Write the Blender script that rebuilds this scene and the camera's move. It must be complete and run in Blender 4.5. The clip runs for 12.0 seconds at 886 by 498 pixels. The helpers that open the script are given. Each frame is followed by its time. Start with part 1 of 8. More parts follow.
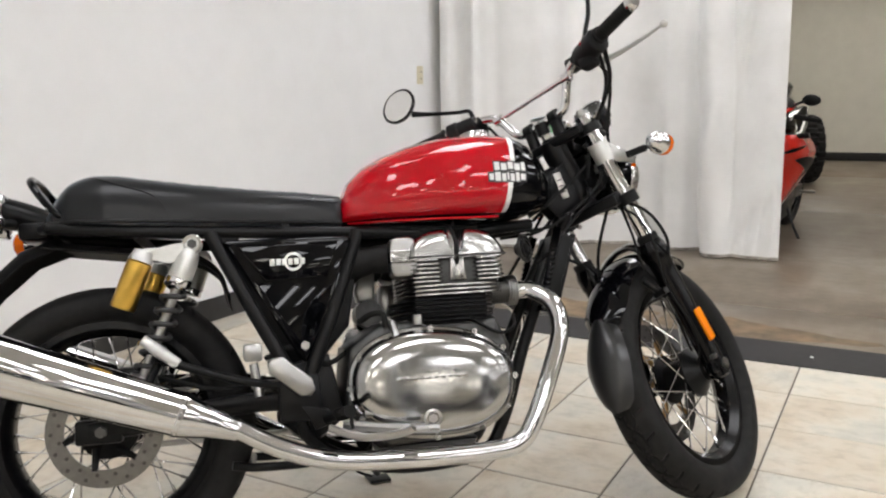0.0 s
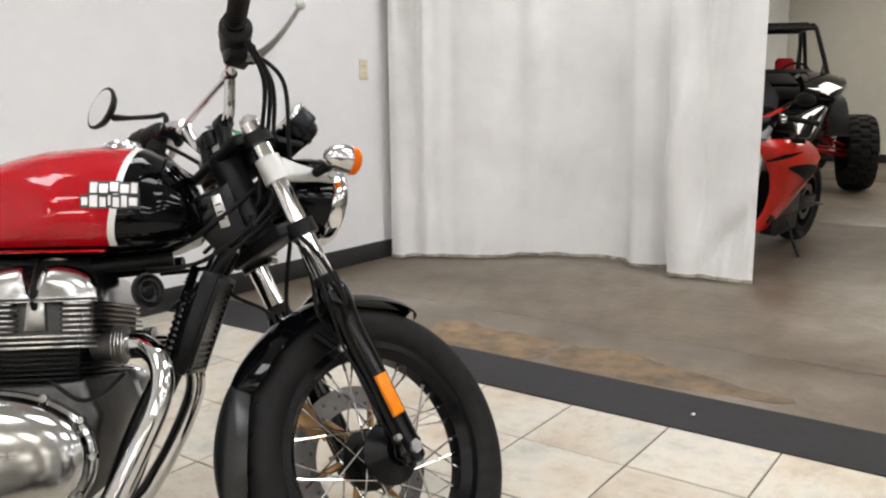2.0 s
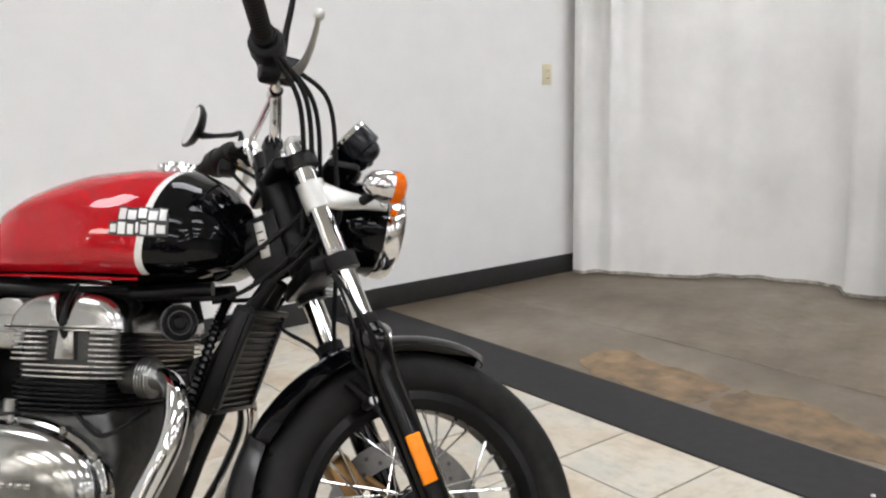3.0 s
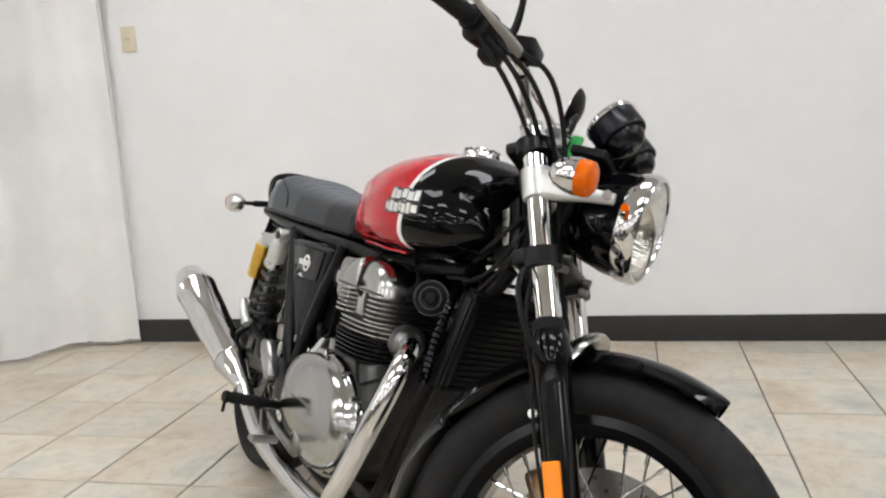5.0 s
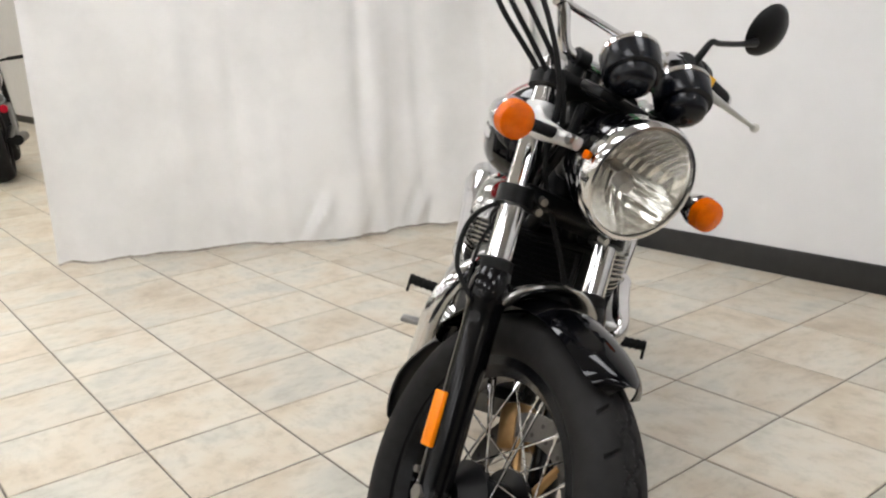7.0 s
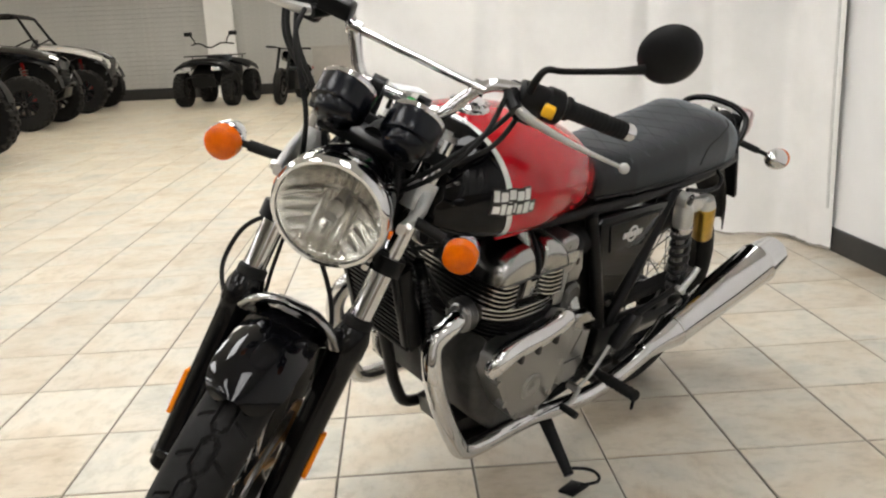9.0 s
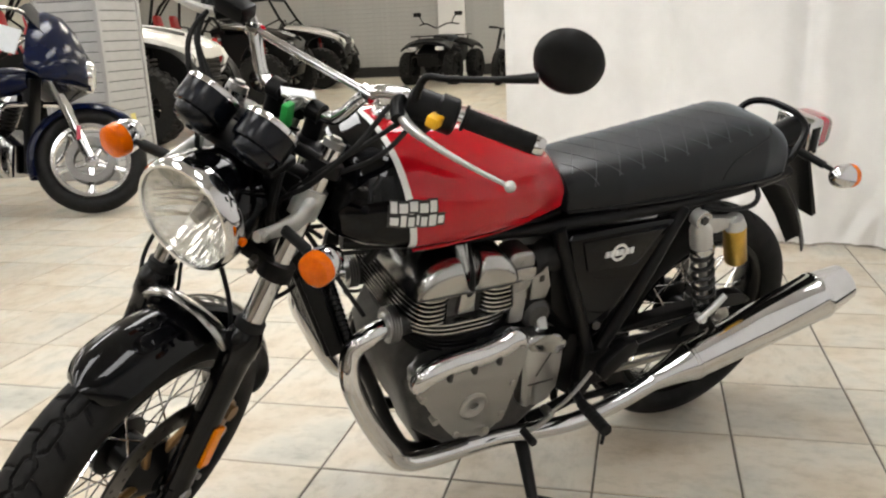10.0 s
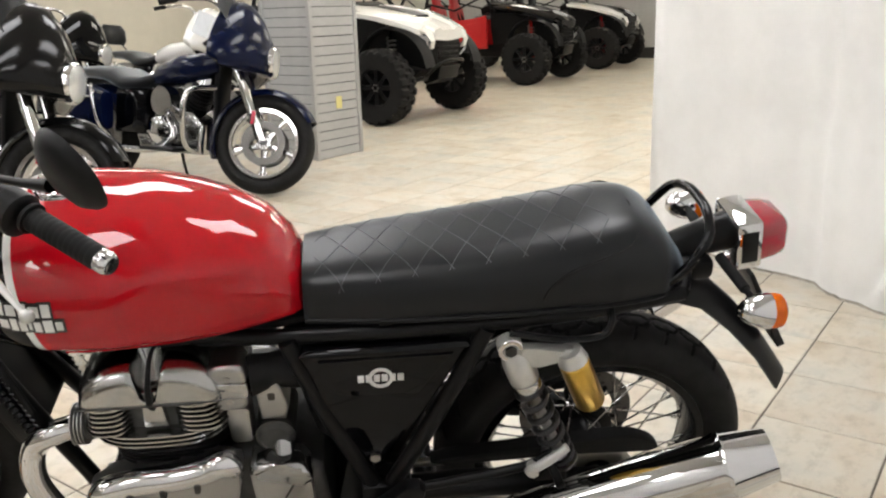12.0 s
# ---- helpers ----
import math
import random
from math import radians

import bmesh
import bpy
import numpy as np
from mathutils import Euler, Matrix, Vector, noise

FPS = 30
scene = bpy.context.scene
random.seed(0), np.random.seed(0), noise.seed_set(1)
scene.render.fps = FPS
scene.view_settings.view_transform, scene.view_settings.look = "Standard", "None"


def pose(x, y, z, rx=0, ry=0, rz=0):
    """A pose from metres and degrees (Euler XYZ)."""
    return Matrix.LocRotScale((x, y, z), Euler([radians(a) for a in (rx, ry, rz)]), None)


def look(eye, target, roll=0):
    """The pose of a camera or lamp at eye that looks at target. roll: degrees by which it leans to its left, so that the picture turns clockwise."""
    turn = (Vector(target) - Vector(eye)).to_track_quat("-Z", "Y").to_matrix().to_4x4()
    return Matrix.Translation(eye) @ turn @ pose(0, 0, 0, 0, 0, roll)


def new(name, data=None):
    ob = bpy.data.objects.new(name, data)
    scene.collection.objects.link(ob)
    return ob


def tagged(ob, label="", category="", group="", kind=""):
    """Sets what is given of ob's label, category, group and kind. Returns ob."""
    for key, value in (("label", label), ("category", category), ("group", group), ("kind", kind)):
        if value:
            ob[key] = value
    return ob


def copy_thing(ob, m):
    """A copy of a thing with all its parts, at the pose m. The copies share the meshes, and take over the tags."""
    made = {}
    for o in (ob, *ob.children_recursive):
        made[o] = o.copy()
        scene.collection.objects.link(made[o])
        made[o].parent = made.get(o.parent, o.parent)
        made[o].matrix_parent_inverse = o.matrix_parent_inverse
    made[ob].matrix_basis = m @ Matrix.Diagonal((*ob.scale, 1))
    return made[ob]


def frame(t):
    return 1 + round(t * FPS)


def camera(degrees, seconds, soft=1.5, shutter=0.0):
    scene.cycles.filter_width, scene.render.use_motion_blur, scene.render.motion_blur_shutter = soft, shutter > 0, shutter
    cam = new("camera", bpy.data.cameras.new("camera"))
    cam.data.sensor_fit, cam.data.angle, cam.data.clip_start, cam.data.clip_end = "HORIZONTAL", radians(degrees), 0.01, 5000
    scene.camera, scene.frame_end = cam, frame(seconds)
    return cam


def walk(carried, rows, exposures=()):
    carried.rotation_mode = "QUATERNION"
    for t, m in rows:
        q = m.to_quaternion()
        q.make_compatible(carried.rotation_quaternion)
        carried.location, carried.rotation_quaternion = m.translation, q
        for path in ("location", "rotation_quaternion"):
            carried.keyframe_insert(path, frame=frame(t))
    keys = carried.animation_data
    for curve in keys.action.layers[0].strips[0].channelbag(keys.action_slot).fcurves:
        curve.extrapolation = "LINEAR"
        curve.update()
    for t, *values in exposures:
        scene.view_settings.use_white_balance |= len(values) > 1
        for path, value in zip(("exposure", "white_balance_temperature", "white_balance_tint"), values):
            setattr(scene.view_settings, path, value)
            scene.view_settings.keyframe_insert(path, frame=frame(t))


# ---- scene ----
cam = camera(56.1, 12.0, 2.2)
PATH = [
    (0, (-1.612, -0.293, 1.006), (0.108, 0.665, 0.657), -0.8),
    (0.5, (-1.398, -0.416, 1.002), (0.316, 0.551, 0.646), -0.6),
    (1, (-1.18, -0.625, 1.006), (0.484, 0.426, 0.651), -0.8),
    (1.5, (-0.925, -0.766, 1.004), (0.7, 0.345, 0.646), -0.7),
    (2, (-0.714, -0.866, 1.017), (0.88, 0.288, 0.655), -0.4),
    (2.5, (-0.505, -0.938, 1.028), (0.963, 0.372, 0.672), -0.4),
    (3, (-0.306, -0.946, 1.041), (0.901, 0.61, 0.69), -1.1),
    (3.5, (-0.069, -1.027, 1.085), (0.721, 0.78, 0.751), -1.9),
    (3.7, (0.031, -1.059, 1.081), (0.626, 0.823, 0.757), -2.2),
    (5.5, (0.767, -0.952, 0.968), (-0.044, 0.847, 0.64), -3.6),
    (6, (0.967, -0.834, 0.956), (-0.197, 0.744, 0.565), -3.5),
    (6.5, (1.243, -0.73, 0.997), (-0.127, 0.651, 0.532), -3.2),
    (7, (1.41, -0.566, 1.01), (-0.135, 0.607, 0.52), -3.0),
    (7.5, (1.611, -0.337, 1.045), (-0.065, 0.638, 0.552), -3.0),
    (9.5, (1.874, 0.829, 1.034), (-0.051, 0.609, 0.537), -2.5),
    (10, (1.74, 1.116, 1.049), (-0.135, 0.641, 0.538), -2.5),
    (10.5, (1.612, 1.432, 1.066), (-0.198, 0.758, 0.547), -2.5),
    (11, (1.426, 1.671, 1.064), (-0.312, 0.834, 0.535), -2.2),
    (11.5, (1.187, 1.832, 1.069), (-0.475, 0.854, 0.538), -2.1),
    (12, (0.966, 1.887, 1.154), (-0.59, 0.756, 0.605), -1.7),
]
walk(cam, [(t, look(eye, target, roll)) for t, eye, target, roll in PATH],
     [(0.0, -0.16, 6430, 12), (2.5, -0.16, 6380, 12), (3.5, -0.17, 6220, 11), (5.5, -0.19, 6380, 11), (7.5, -0.19, 6450, 12), (9.5, -0.10, 6650, 10), (12.0, -0.08, 6520, 11)])


# ---- light ----
def make_world():
    w = bpy.data.worlds.new("world")
    w.use_nodes = True
    bg = w.node_tree.nodes["Background"]
    bg.inputs["Color"].default_value = (0.9, 0.95, 1.0, 1)
    bg.inputs["Strength"].default_value = 0.25
    scene.world = w


make_world()
LAMP_POWER = 12.0
CEILING = 3.0


# ---- materials ----
def nodes_of(mat):
    mat.use_nodes = True
    nt = mat.node_tree
    return nt, nt.nodes["Principled BSDF"]


def ramp_between(nt, fac, stops):
    r = nt.nodes.new("ShaderNodeValToRGB")
    el = r.color_ramp.elements
    while len(el) < len(stops):
        el.new(0.5)
    for e, (p, c) in zip(el, stops):
        e.position, e.color = p, (*c, 1)
    nt.links.new(fac, r.inputs["Fac"])
    return r.outputs["Color"]


def noise_fac(nt, scale, detail=4.0, rough=0.55, coord="Object", stretch=(1, 1, 1), shift=None):
    tc = nt.nodes.new("ShaderNodeTexCoord")
    mp = nt.nodes.new("ShaderNodeMapping")
    mp.inputs["Scale"].default_value = stretch
    nt.links.new(tc.outputs[coord], mp.inputs["Vector"])
    if shift is not None:
        nt.links.new(shift, mp.inputs["Location"])
    n = nt.nodes.new("ShaderNodeTexNoise")
    n.inputs["Scale"].default_value, n.inputs["Detail"].default_value, n.inputs["Roughness"].default_value = scale, detail, rough
    nt.links.new(mp.outputs["Vector"], n.inputs["Vector"])
    return n.outputs["Fac"]


def add_bump(nt, bsdf, fac, strength, distance=0.002):
    b = nt.nodes.new("ShaderNodeBump")
    b.inputs["Strength"].default_value, b.inputs["Distance"].default_value = strength, distance
    nt.links.new(fac, b.inputs["Height"])
    nt.links.new(b.outputs["Normal"], bsdf.inputs["Normal"])


def material(name, color, rough=0.5, metal=0.0, vary=0.12, scale=30.0, bump=0.0, bump_scale=200.0, coat=0.0, rough_vary=0.0, spec=0.5, big=None):
    """A surface with two scales of variation in its colour, roughness and relief."""
    m = bpy.data.materials.new(name)
    nt, b = nodes_of(m)
    b.inputs["Metallic"].default_value = metal
    b.inputs["Roughness"].default_value = rough
    b.inputs["Specular IOR Level"].default_value = spec
    b.inputs["Base Color"].default_value = (*color, 1)
    b.inputs["Coat Weight"].default_value = coat
    b.inputs["Coat Roughness"].default_value = 0.02
    if vary:
        lo = tuple(c * (1 - vary) for c in color)
        hi = tuple(min(1, c * (1 + vary)) for c in color)
        fine = ramp_between(nt, noise_fac(nt, scale), [(0.3, lo), (0.7, hi)])
        mix = nt.nodes.new("ShaderNodeMix")
        mix.data_type, mix.blend_type = "RGBA", "MULTIPLY"
        mix.inputs["Factor"].default_value = 1.0
        wide = ramp_between(nt, noise_fac(nt, big or scale * 0.12, 3.0), [(0.3, (1 - vary,) * 3), (0.65, (1, 1, 1))])
        nt.links.new(fine, mix.inputs["A"])
        nt.links.new(wide, mix.inputs["B"])
        nt.links.new(mix.outputs["Result"], b.inputs["Base Color"])
    if rough_vary:
        r = nt.nodes.new("ShaderNodeMapRange")
        r.inputs["To Min"].default_value, r.inputs["To Max"].default_value = max(0.02, rough - rough_vary), min(1, rough + rough_vary)
        nt.links.new(noise_fac(nt, scale * 0.7, 5.0), r.inputs["Value"])
        nt.links.new(r.outputs["Result"], b.inputs["Roughness"])
    if bump:
        add_bump(nt, b, noise_fac(nt, bump_scale, 3.0), bump)
    return m


def tile_material():
    m = bpy.data.materials.new("glazed_beige_tile")
    nt, b = nodes_of(m)
    info = nt.nodes.new("ShaderNodeObjectInfo")
    geo = nt.nodes.new("ShaderNodeNewGeometry")
    add = nt.nodes.new("ShaderNodeMath")
    add.operation = "ADD"
    nt.links.new(info.outputs["Random"], add.inputs[0])
    nt.links.new(geo.outputs["Random Per Island"], add.inputs[1])
    mul = nt.nodes.new("ShaderNodeMath")
    mul.operation = "MULTIPLY"
    mul.inputs[1].default_value = 37.0
    nt.links.new(add.outputs[0], mul.inputs[0])
    comb = nt.nodes.new("ShaderNodeCombineXYZ")
    for k in "XYZ":
        nt.links.new(mul.outputs[0], comb.inputs[k])
    base = ramp_between(nt, noise_fac(nt, 3.6, 6.0, 0.55, "Object", (1, 1, 1), comb.outputs[0]),
                        [(0.28, (0.47, 0.385, 0.275)), (0.42, (0.585, 0.512, 0.405)), (0.54, (0.615, 0.568, 0.478)), (0.64, (0.535, 0.515, 0.447)), (0.76, (0.41, 0.402, 0.352))])
    veins = ramp_between(nt, noise_fac(nt, 16.0, 8.0, 0.7, "Object", (1, 1.6, 1), comb.outputs[0]), [(0.34, (0.60, 0.59, 0.54)), (0.52, (1, 1, 1))])
    one = nt.nodes.new("ShaderNodeMix")
    one.data_type, one.blend_type = "RGBA", "MULTIPLY"
    one.inputs["Factor"].default_value = 0.45
    nt.links.new(base, one.inputs["A"])
    nt.links.new(veins, one.inputs["B"])
    shade = nt.nodes.new("ShaderNodeMapRange")
    fr = nt.nodes.new("ShaderNodeMath")
    fr.operation = "FRACT"
    nt.links.new(add.outputs[0], fr.inputs[0])
    shade.inputs["To Min"].default_value, shade.inputs["To Max"].default_value = 0.90, 1.06
    nt.links.new(fr.outputs[0], shade.inputs["Value"])
    two = nt.nodes.new("ShaderNodeMix")
    two.data_type, two.blend_type = "RGBA", "MULTIPLY"
    two.inputs["Factor"].default_value = 1.0
    nt.links.new(one.outputs["Result"], two.inputs["A"])
    nt.links.new(shade.outputs["Result"], two.inputs["B"])
    nt.links.new(two.outputs["Result"], b.inputs["Base Color"])
    rr = nt.nodes.new("ShaderNodeMapRange")
    rr.inputs["To Min"].default_value, rr.inputs["To Max"].default_value = 0.24, 0.44
    nt.links.new(noise_fac(nt, 9.0, 4.0, 0.55, "Object", (1, 1, 1), comb.outputs[0]), rr.inputs["Value"])
    nt.links.new(rr.outputs["Result"], b.inputs["Roughness"])
    return m


def concrete_material():
    m = bpy.data.materials.new("worn_concrete")
    nt, b = nodes_of(m)
    big = ramp_between(nt, noise_fac(nt, 0.9, 5.0, 0.6), [(0.3, (0.112, 0.082, 0.056)), (0.5, (0.180, 0.145, 0.106)), (0.7, (0.27, 0.235, 0.19))])
    fine = ramp_between(nt, noise_fac(nt, 7.0, 8.0, 0.7), [(0.3, (0.66, 0.62, 0.56)), (0.6, (1, 1, 1))])
    mix = nt.nodes.new("ShaderNodeMix")
    mix.data_type, mix.blend_type = "RGBA", "MULTIPLY"
    mix.inputs["Factor"].default_value = 1.0
    nt.links.new(big, mix.inputs["A"])
    nt.links.new(fine, mix.inputs["B"])
    nt.links.new(mix.outputs["Result"], b.inputs["Base Color"])
    rr = nt.nodes.new("ShaderNodeMapRange")
    rr.inputs["To Min"].default_value, rr.inputs["To Max"].default_value = 0.3, 0.55
    nt.links.new(noise_fac(nt, 3.0, 5.0), rr.inputs["Value"])
    nt.links.new(rr.outputs["Result"], b.inputs["Roughness"])
    add_bump(nt, b, noise_fac(nt, 60.0, 5.0), 0.15)
    return m


def fabric_material():
    m = bpy.data.materials.new("white_drape_cloth")
    nt, b = nodes_of(m)
    col = ramp_between(nt, noise_fac(nt, 2.2, 5.0, 0.6), [(0.3, (0.74, 0.735, 0.72)), (0.6, (0.84, 0.835, 0.82))])
    nt.links.new(col, b.inputs["Base Color"])
    b.inputs["Roughness"].default_value = 0.85
    b.inputs["Sheen Weight"].default_value = 0.15
    b.inputs["Transmission Weight"].default_value = 0.0
    add_bump(nt, b, noise_fac(nt, 420.0, 2.0), 0.12, 0.001)
    return m


def glass_material(name, color=(1, 1, 1), rough=0.0, ior=1.45):
    m = bpy.data.materials.new(name)
    nt, b = nodes_of(m)
    b.inputs["Base Color"].default_value = (*color, 1)
    b.inputs["Transmission Weight"].default_value = 1.0
    b.inputs["Roughness"].default_value = rough
    b.inputs["IOR"].default_value = ior
    return m


def glow_material(name, color, strength):
    m = bpy.data.materials.new(name)
    nt, b = nodes_of(m)
    b.inputs["Base Color"].default_value = (0.8, 0.8, 0.8, 1)
    b.inputs["Emission Color"].default_value = (*color, 1)
    b.inputs["Emission Strength"].default_value = strength
    return m


TILE = tile_material()
GROUT = material("dark_grout", (0.14, 0.122, 0.10), 0.9, vary=0.2, scale=40)
CONCRETE = concrete_material()
STAIN = material("brown_floor_residue", (0.245, 0.165, 0.090), 0.6, vary=0.5, scale=9, bump=0.2, bump_scale=60)
BAND = material("charcoal_floor_strip", (0.022, 0.0215, 0.023), 0.55, vary=0.15, scale=25, bump=0.1, bump_scale=150, spec=0.22)
WALL = material("white_wall_paint", (0.80, 0.80, 0.80), 0.6, vary=0.02, scale=6, bump=0.06, bump_scale=260)
WALL_FAR = material("cream_wall_paint", (0.62, 0.60, 0.53), 0.6, vary=0.03, scale=5, bump=0.05)
BASEBOARD = material("black_vinyl_base", (0.02, 0.02, 0.02), 0.45, vary=0.2, scale=20)
CEIL = material("ceiling_panel_white", (0.78, 0.78, 0.76), 0.9, vary=0.05, scale=40)
DRAPE = fabric_material()
# hem grime, darkened further to stand for the shade line under the cloth
HEM = material("grimy_shaded_hem_cloth", (0.42, 0.39, 0.34), 0.9, vary=0.45, scale=24, bump=0.1)
SLAT = material("grey_slatwall_laminate", (0.44, 0.44, 0.43), 0.5, vary=0.05, scale=12)
# much darker than the boards: the grooves' shadow put into a colour
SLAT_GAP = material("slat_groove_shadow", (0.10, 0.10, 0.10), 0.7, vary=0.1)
IVORY = material("ivory_plastic", (0.66, 0.60, 0.44), 0.35, vary=0.03)
DARKSLOT = material("dark_slot", (0.04, 0.035, 0.03), 0.6, vary=0)
PANEL_GLOW = glow_material("lamp_diffuser", (0.985, 0.99, 1.0), LAMP_POWER)
WARM_GLOW = glow_material("warm_lamp_diffuser", (1.0, 0.955, 0.85), LAMP_POWER)
RED_PAINT = material("candy_red_paint", (0.445, 0.003, 0.010), 0.3, 0.0, vary=0.05, scale=300, coat=1.0, spec=0.0)
BLACK_PAINT = material("gloss_black_paint", (0.0018, 0.0019, 0.0026), 0.035, 0.0, vary=0.1, scale=200, coat=0.06, spec=0.20)
RIM_BLACK = material("anodised_black_rim", (0.004, 0.004, 0.0045), 0.24, vary=0.15, scale=80, rough_vary=0.06, spec=0.18)
SATIN_BLACK = material("satin_black_enamel", (0.005, 0.005, 0.0054), 0.32, vary=0.2, scale=60, rough_vary=0.08, spec=0.18)
BLACK_PLASTIC = material("black_plastic", (0.007, 0.007, 0.0074), 0.42, vary=0.15, scale=80, bump=0.08, bump_scale=500, spec=0.18)
CHROME = material("chrome_plate", (0.66, 0.66, 0.67), 0.06, 1.0, vary=0.04, scale=20, rough_vary=0.03)
POLISHED = material("polished_aluminium", (0.42, 0.42, 0.417), 0.13, 1.0, vary=0.03, scale=18, rough_vary=0.05)
DISC_STEEL = material("ground_disc_steel", (0.16, 0.152, 0.142), 0.32, 1.0, vary=0.12, scale=60)
ALLOY = material("cast_aluminium", (0.38, 0.377, 0.368), 0.28, 1.0, vary=0.02, scale=200, bump=0.02, bump_scale=900)
DARK_ALLOY = material("dark_cast_alloy", (0.085, 0.085, 0.083), 0.42, 0.9, vary=0.2, scale=40, bump=0.12, bump_scale=400)
STEEL = material("zinc_steel", (0.42, 0.41, 0.39), 0.3, 1.0, vary=0.12, scale=60)
WHITE_ALLOY = material("silver_painted_alloy", (0.58, 0.58, 0.56), 0.34, 0.55, vary=0.06, scale=40)
RUBBER = material("tyre_rubber", (0.0135, 0.0132, 0.0130), 0.62, vary=0.25, scale=40, bump=0.15, bump_scale=250, rough_vary=0.1, spec=0.15)
FLAP = material("moulded_flap_plastic", (0.011, 0.0112, 0.0118), 0.30, vary=0.1, scale=50, spec=0.5)
GRIP_RUBBER = material("grip_rubber", (0.008, 0.008, 0.008), 0.65, vary=0.15, scale=60, spec=0.2)
VINYL = material("black_vinyl", (0.008, 0.0085, 0.0095), 0.30, vary=0.05, scale=30, bump=0.06, bump_scale=900, spec=0.26)
VINYL.node_tree.nodes["Principled BSDF"].inputs["Sheen Weight"].default_value = 0.36
VINYL.node_tree.nodes["Principled BSDF"].inputs["Sheen Roughness"].default_value = 0.35
VINYL.node_tree.nodes["Principled BSDF"].inputs["Sheen Tint"].default_value = (0.66, 0.83, 1.0, 1)
STITCH = material("grey_stitch_thread", (0.085, 0.09, 0.10), 0.7, vary=0.1)
DOME_ALLOY = material("buffed_head_alloy", (0.42, 0.416, 0.405), 0.20, 1.0, vary=0.04, scale=30, rough_vary=0.06)
GOLD = material("gold_anodised", (0.70, 0.44, 0.09), 0.28, 1.0, vary=0.08, scale=40)
BRONZE = material("bronze_caliper_paint", (0.34, 0.20, 0.085), 0.34, 0.8, vary=0.15, scale=40)
STRIPE = material("white_pinstripe", (0.78, 0.78, 0.76), 0.25, vary=0.02, coat=0.6)
BADGE = material("silver_badge", (0.74, 0.74, 0.73), 0.30, 0.25, vary=0.04)
DECAL_BLACK = material("badge_black_edge", (0.01, 0.01, 0.01), 0.3, vary=0)
ORANGE = material("amber_lens", (1.0, 0.165, 0.0), 0.10, vary=0.14, scale=110, bump=0.20, bump_scale=240, spec=0.22)
ORANGE.node_tree.nodes["Principled BSDF"].inputs["Transmission Weight"].default_value = 0.25
REFLECTOR = material("amber_reflector", (0.90, 0.24, 0.004), 0.25, vary=0.06, scale=300, spec=0.3)
RED_LENS = material("red_lens", (0.36, 0.006, 0.022), 0.12, vary=0.05, scale=60, coat=0.8)
MIRROR = material("mirror_glass", (0.9, 0.9, 0.9), 0.02, 1.0, vary=0)
LENS = glass_material("clear_lens_glass", (0.98, 0.98, 0.96), 0.02)
REFLECT = material("bright_reflector", (0.80, 0.79, 0.765), 0.16, 1.0, vary=0.04, scale=90)
GREEN = material("green_plastic_tag", (0.02, 0.36, 0.07), 0.4, vary=0.05)
PAPER = material("paper_tag", (0.75, 0.78, 0.80), 0.6, vary=0.03)
YELLOW = material("yellow_switch", (0.80, 0.42, 0.01), 0.4, vary=0.05)


# ---- mesh tools ----
def mesh_of(bm, name, mat, smooth=38):
    bmesh.ops.recalc_face_normals(bm, faces=bm.faces)
    me = bpy.data.meshes.new(name)
    bm.to_mesh(me)
    bm.free()
    for m in mat if isinstance(mat, (list, tuple)) else [mat]:
        me.materials.append(m)
    if smooth:
        me.shade_smooth()
        me.set_sharp_from_angle(angle=radians(smooth))
    return me


def part(name, bm, mat, parent, label="", smooth=38):
    ob = new(name, mesh_of(bm, name, mat, smooth))
    ob.parent = parent
    if label:
        tagged(ob, label)
    return ob


def single(name, bm, mat, label, category, group="", kind="", smooth=38):
    return tagged(new(name, mesh_of(bm, name, mat, smooth)), label, category, group, kind)


def thing(name, m, label, category, group=""):
    ob = new(name)
    ob.empty_display_size = 0.1
    ob.matrix_basis = m
    return tagged(ob, label, category, group)


def box(bm, lo, hi, bevel=0.0, m=None, seg=2):
    size = [b - a for a, b in zip(lo, hi)]
    mid = [(a + b) / 2 for a, b in zip(lo, hi)]
    t = Matrix.Translation(mid) @ Matrix.Diagonal((*size, 1))
    vs = bmesh.ops.create_cube(bm, size=1, matrix=t)["verts"]
    if bevel:
        es = list({e for v in vs for e in v.link_edges})
        vs = [v for f in bmesh.ops.bevel(bm, geom=es, offset=bevel, segments=seg, profile=0.5, affect="EDGES")["faces"] for v in f.verts] + [v for v in vs if v.is_valid]
        vs = list(set(vs))
    if m is not None:
        bmesh.ops.transform(bm, matrix=m, verts=vs)
    return bm


def rod(bm, a, b, r, r2=None, seg=16, caps=True):
    a, b = Vector(a), Vector(b)
    d = b - a
    q = d.to_track_quat("Z", "Y").to_matrix().to_4x4()
    bmesh.ops.create_cone(bm, cap_ends=caps, segments=seg, radius1=r, radius2=r if r2 is None else r2, depth=d.length,
                          matrix=Matrix.Translation((a + b) / 2) @ q)
    return bm


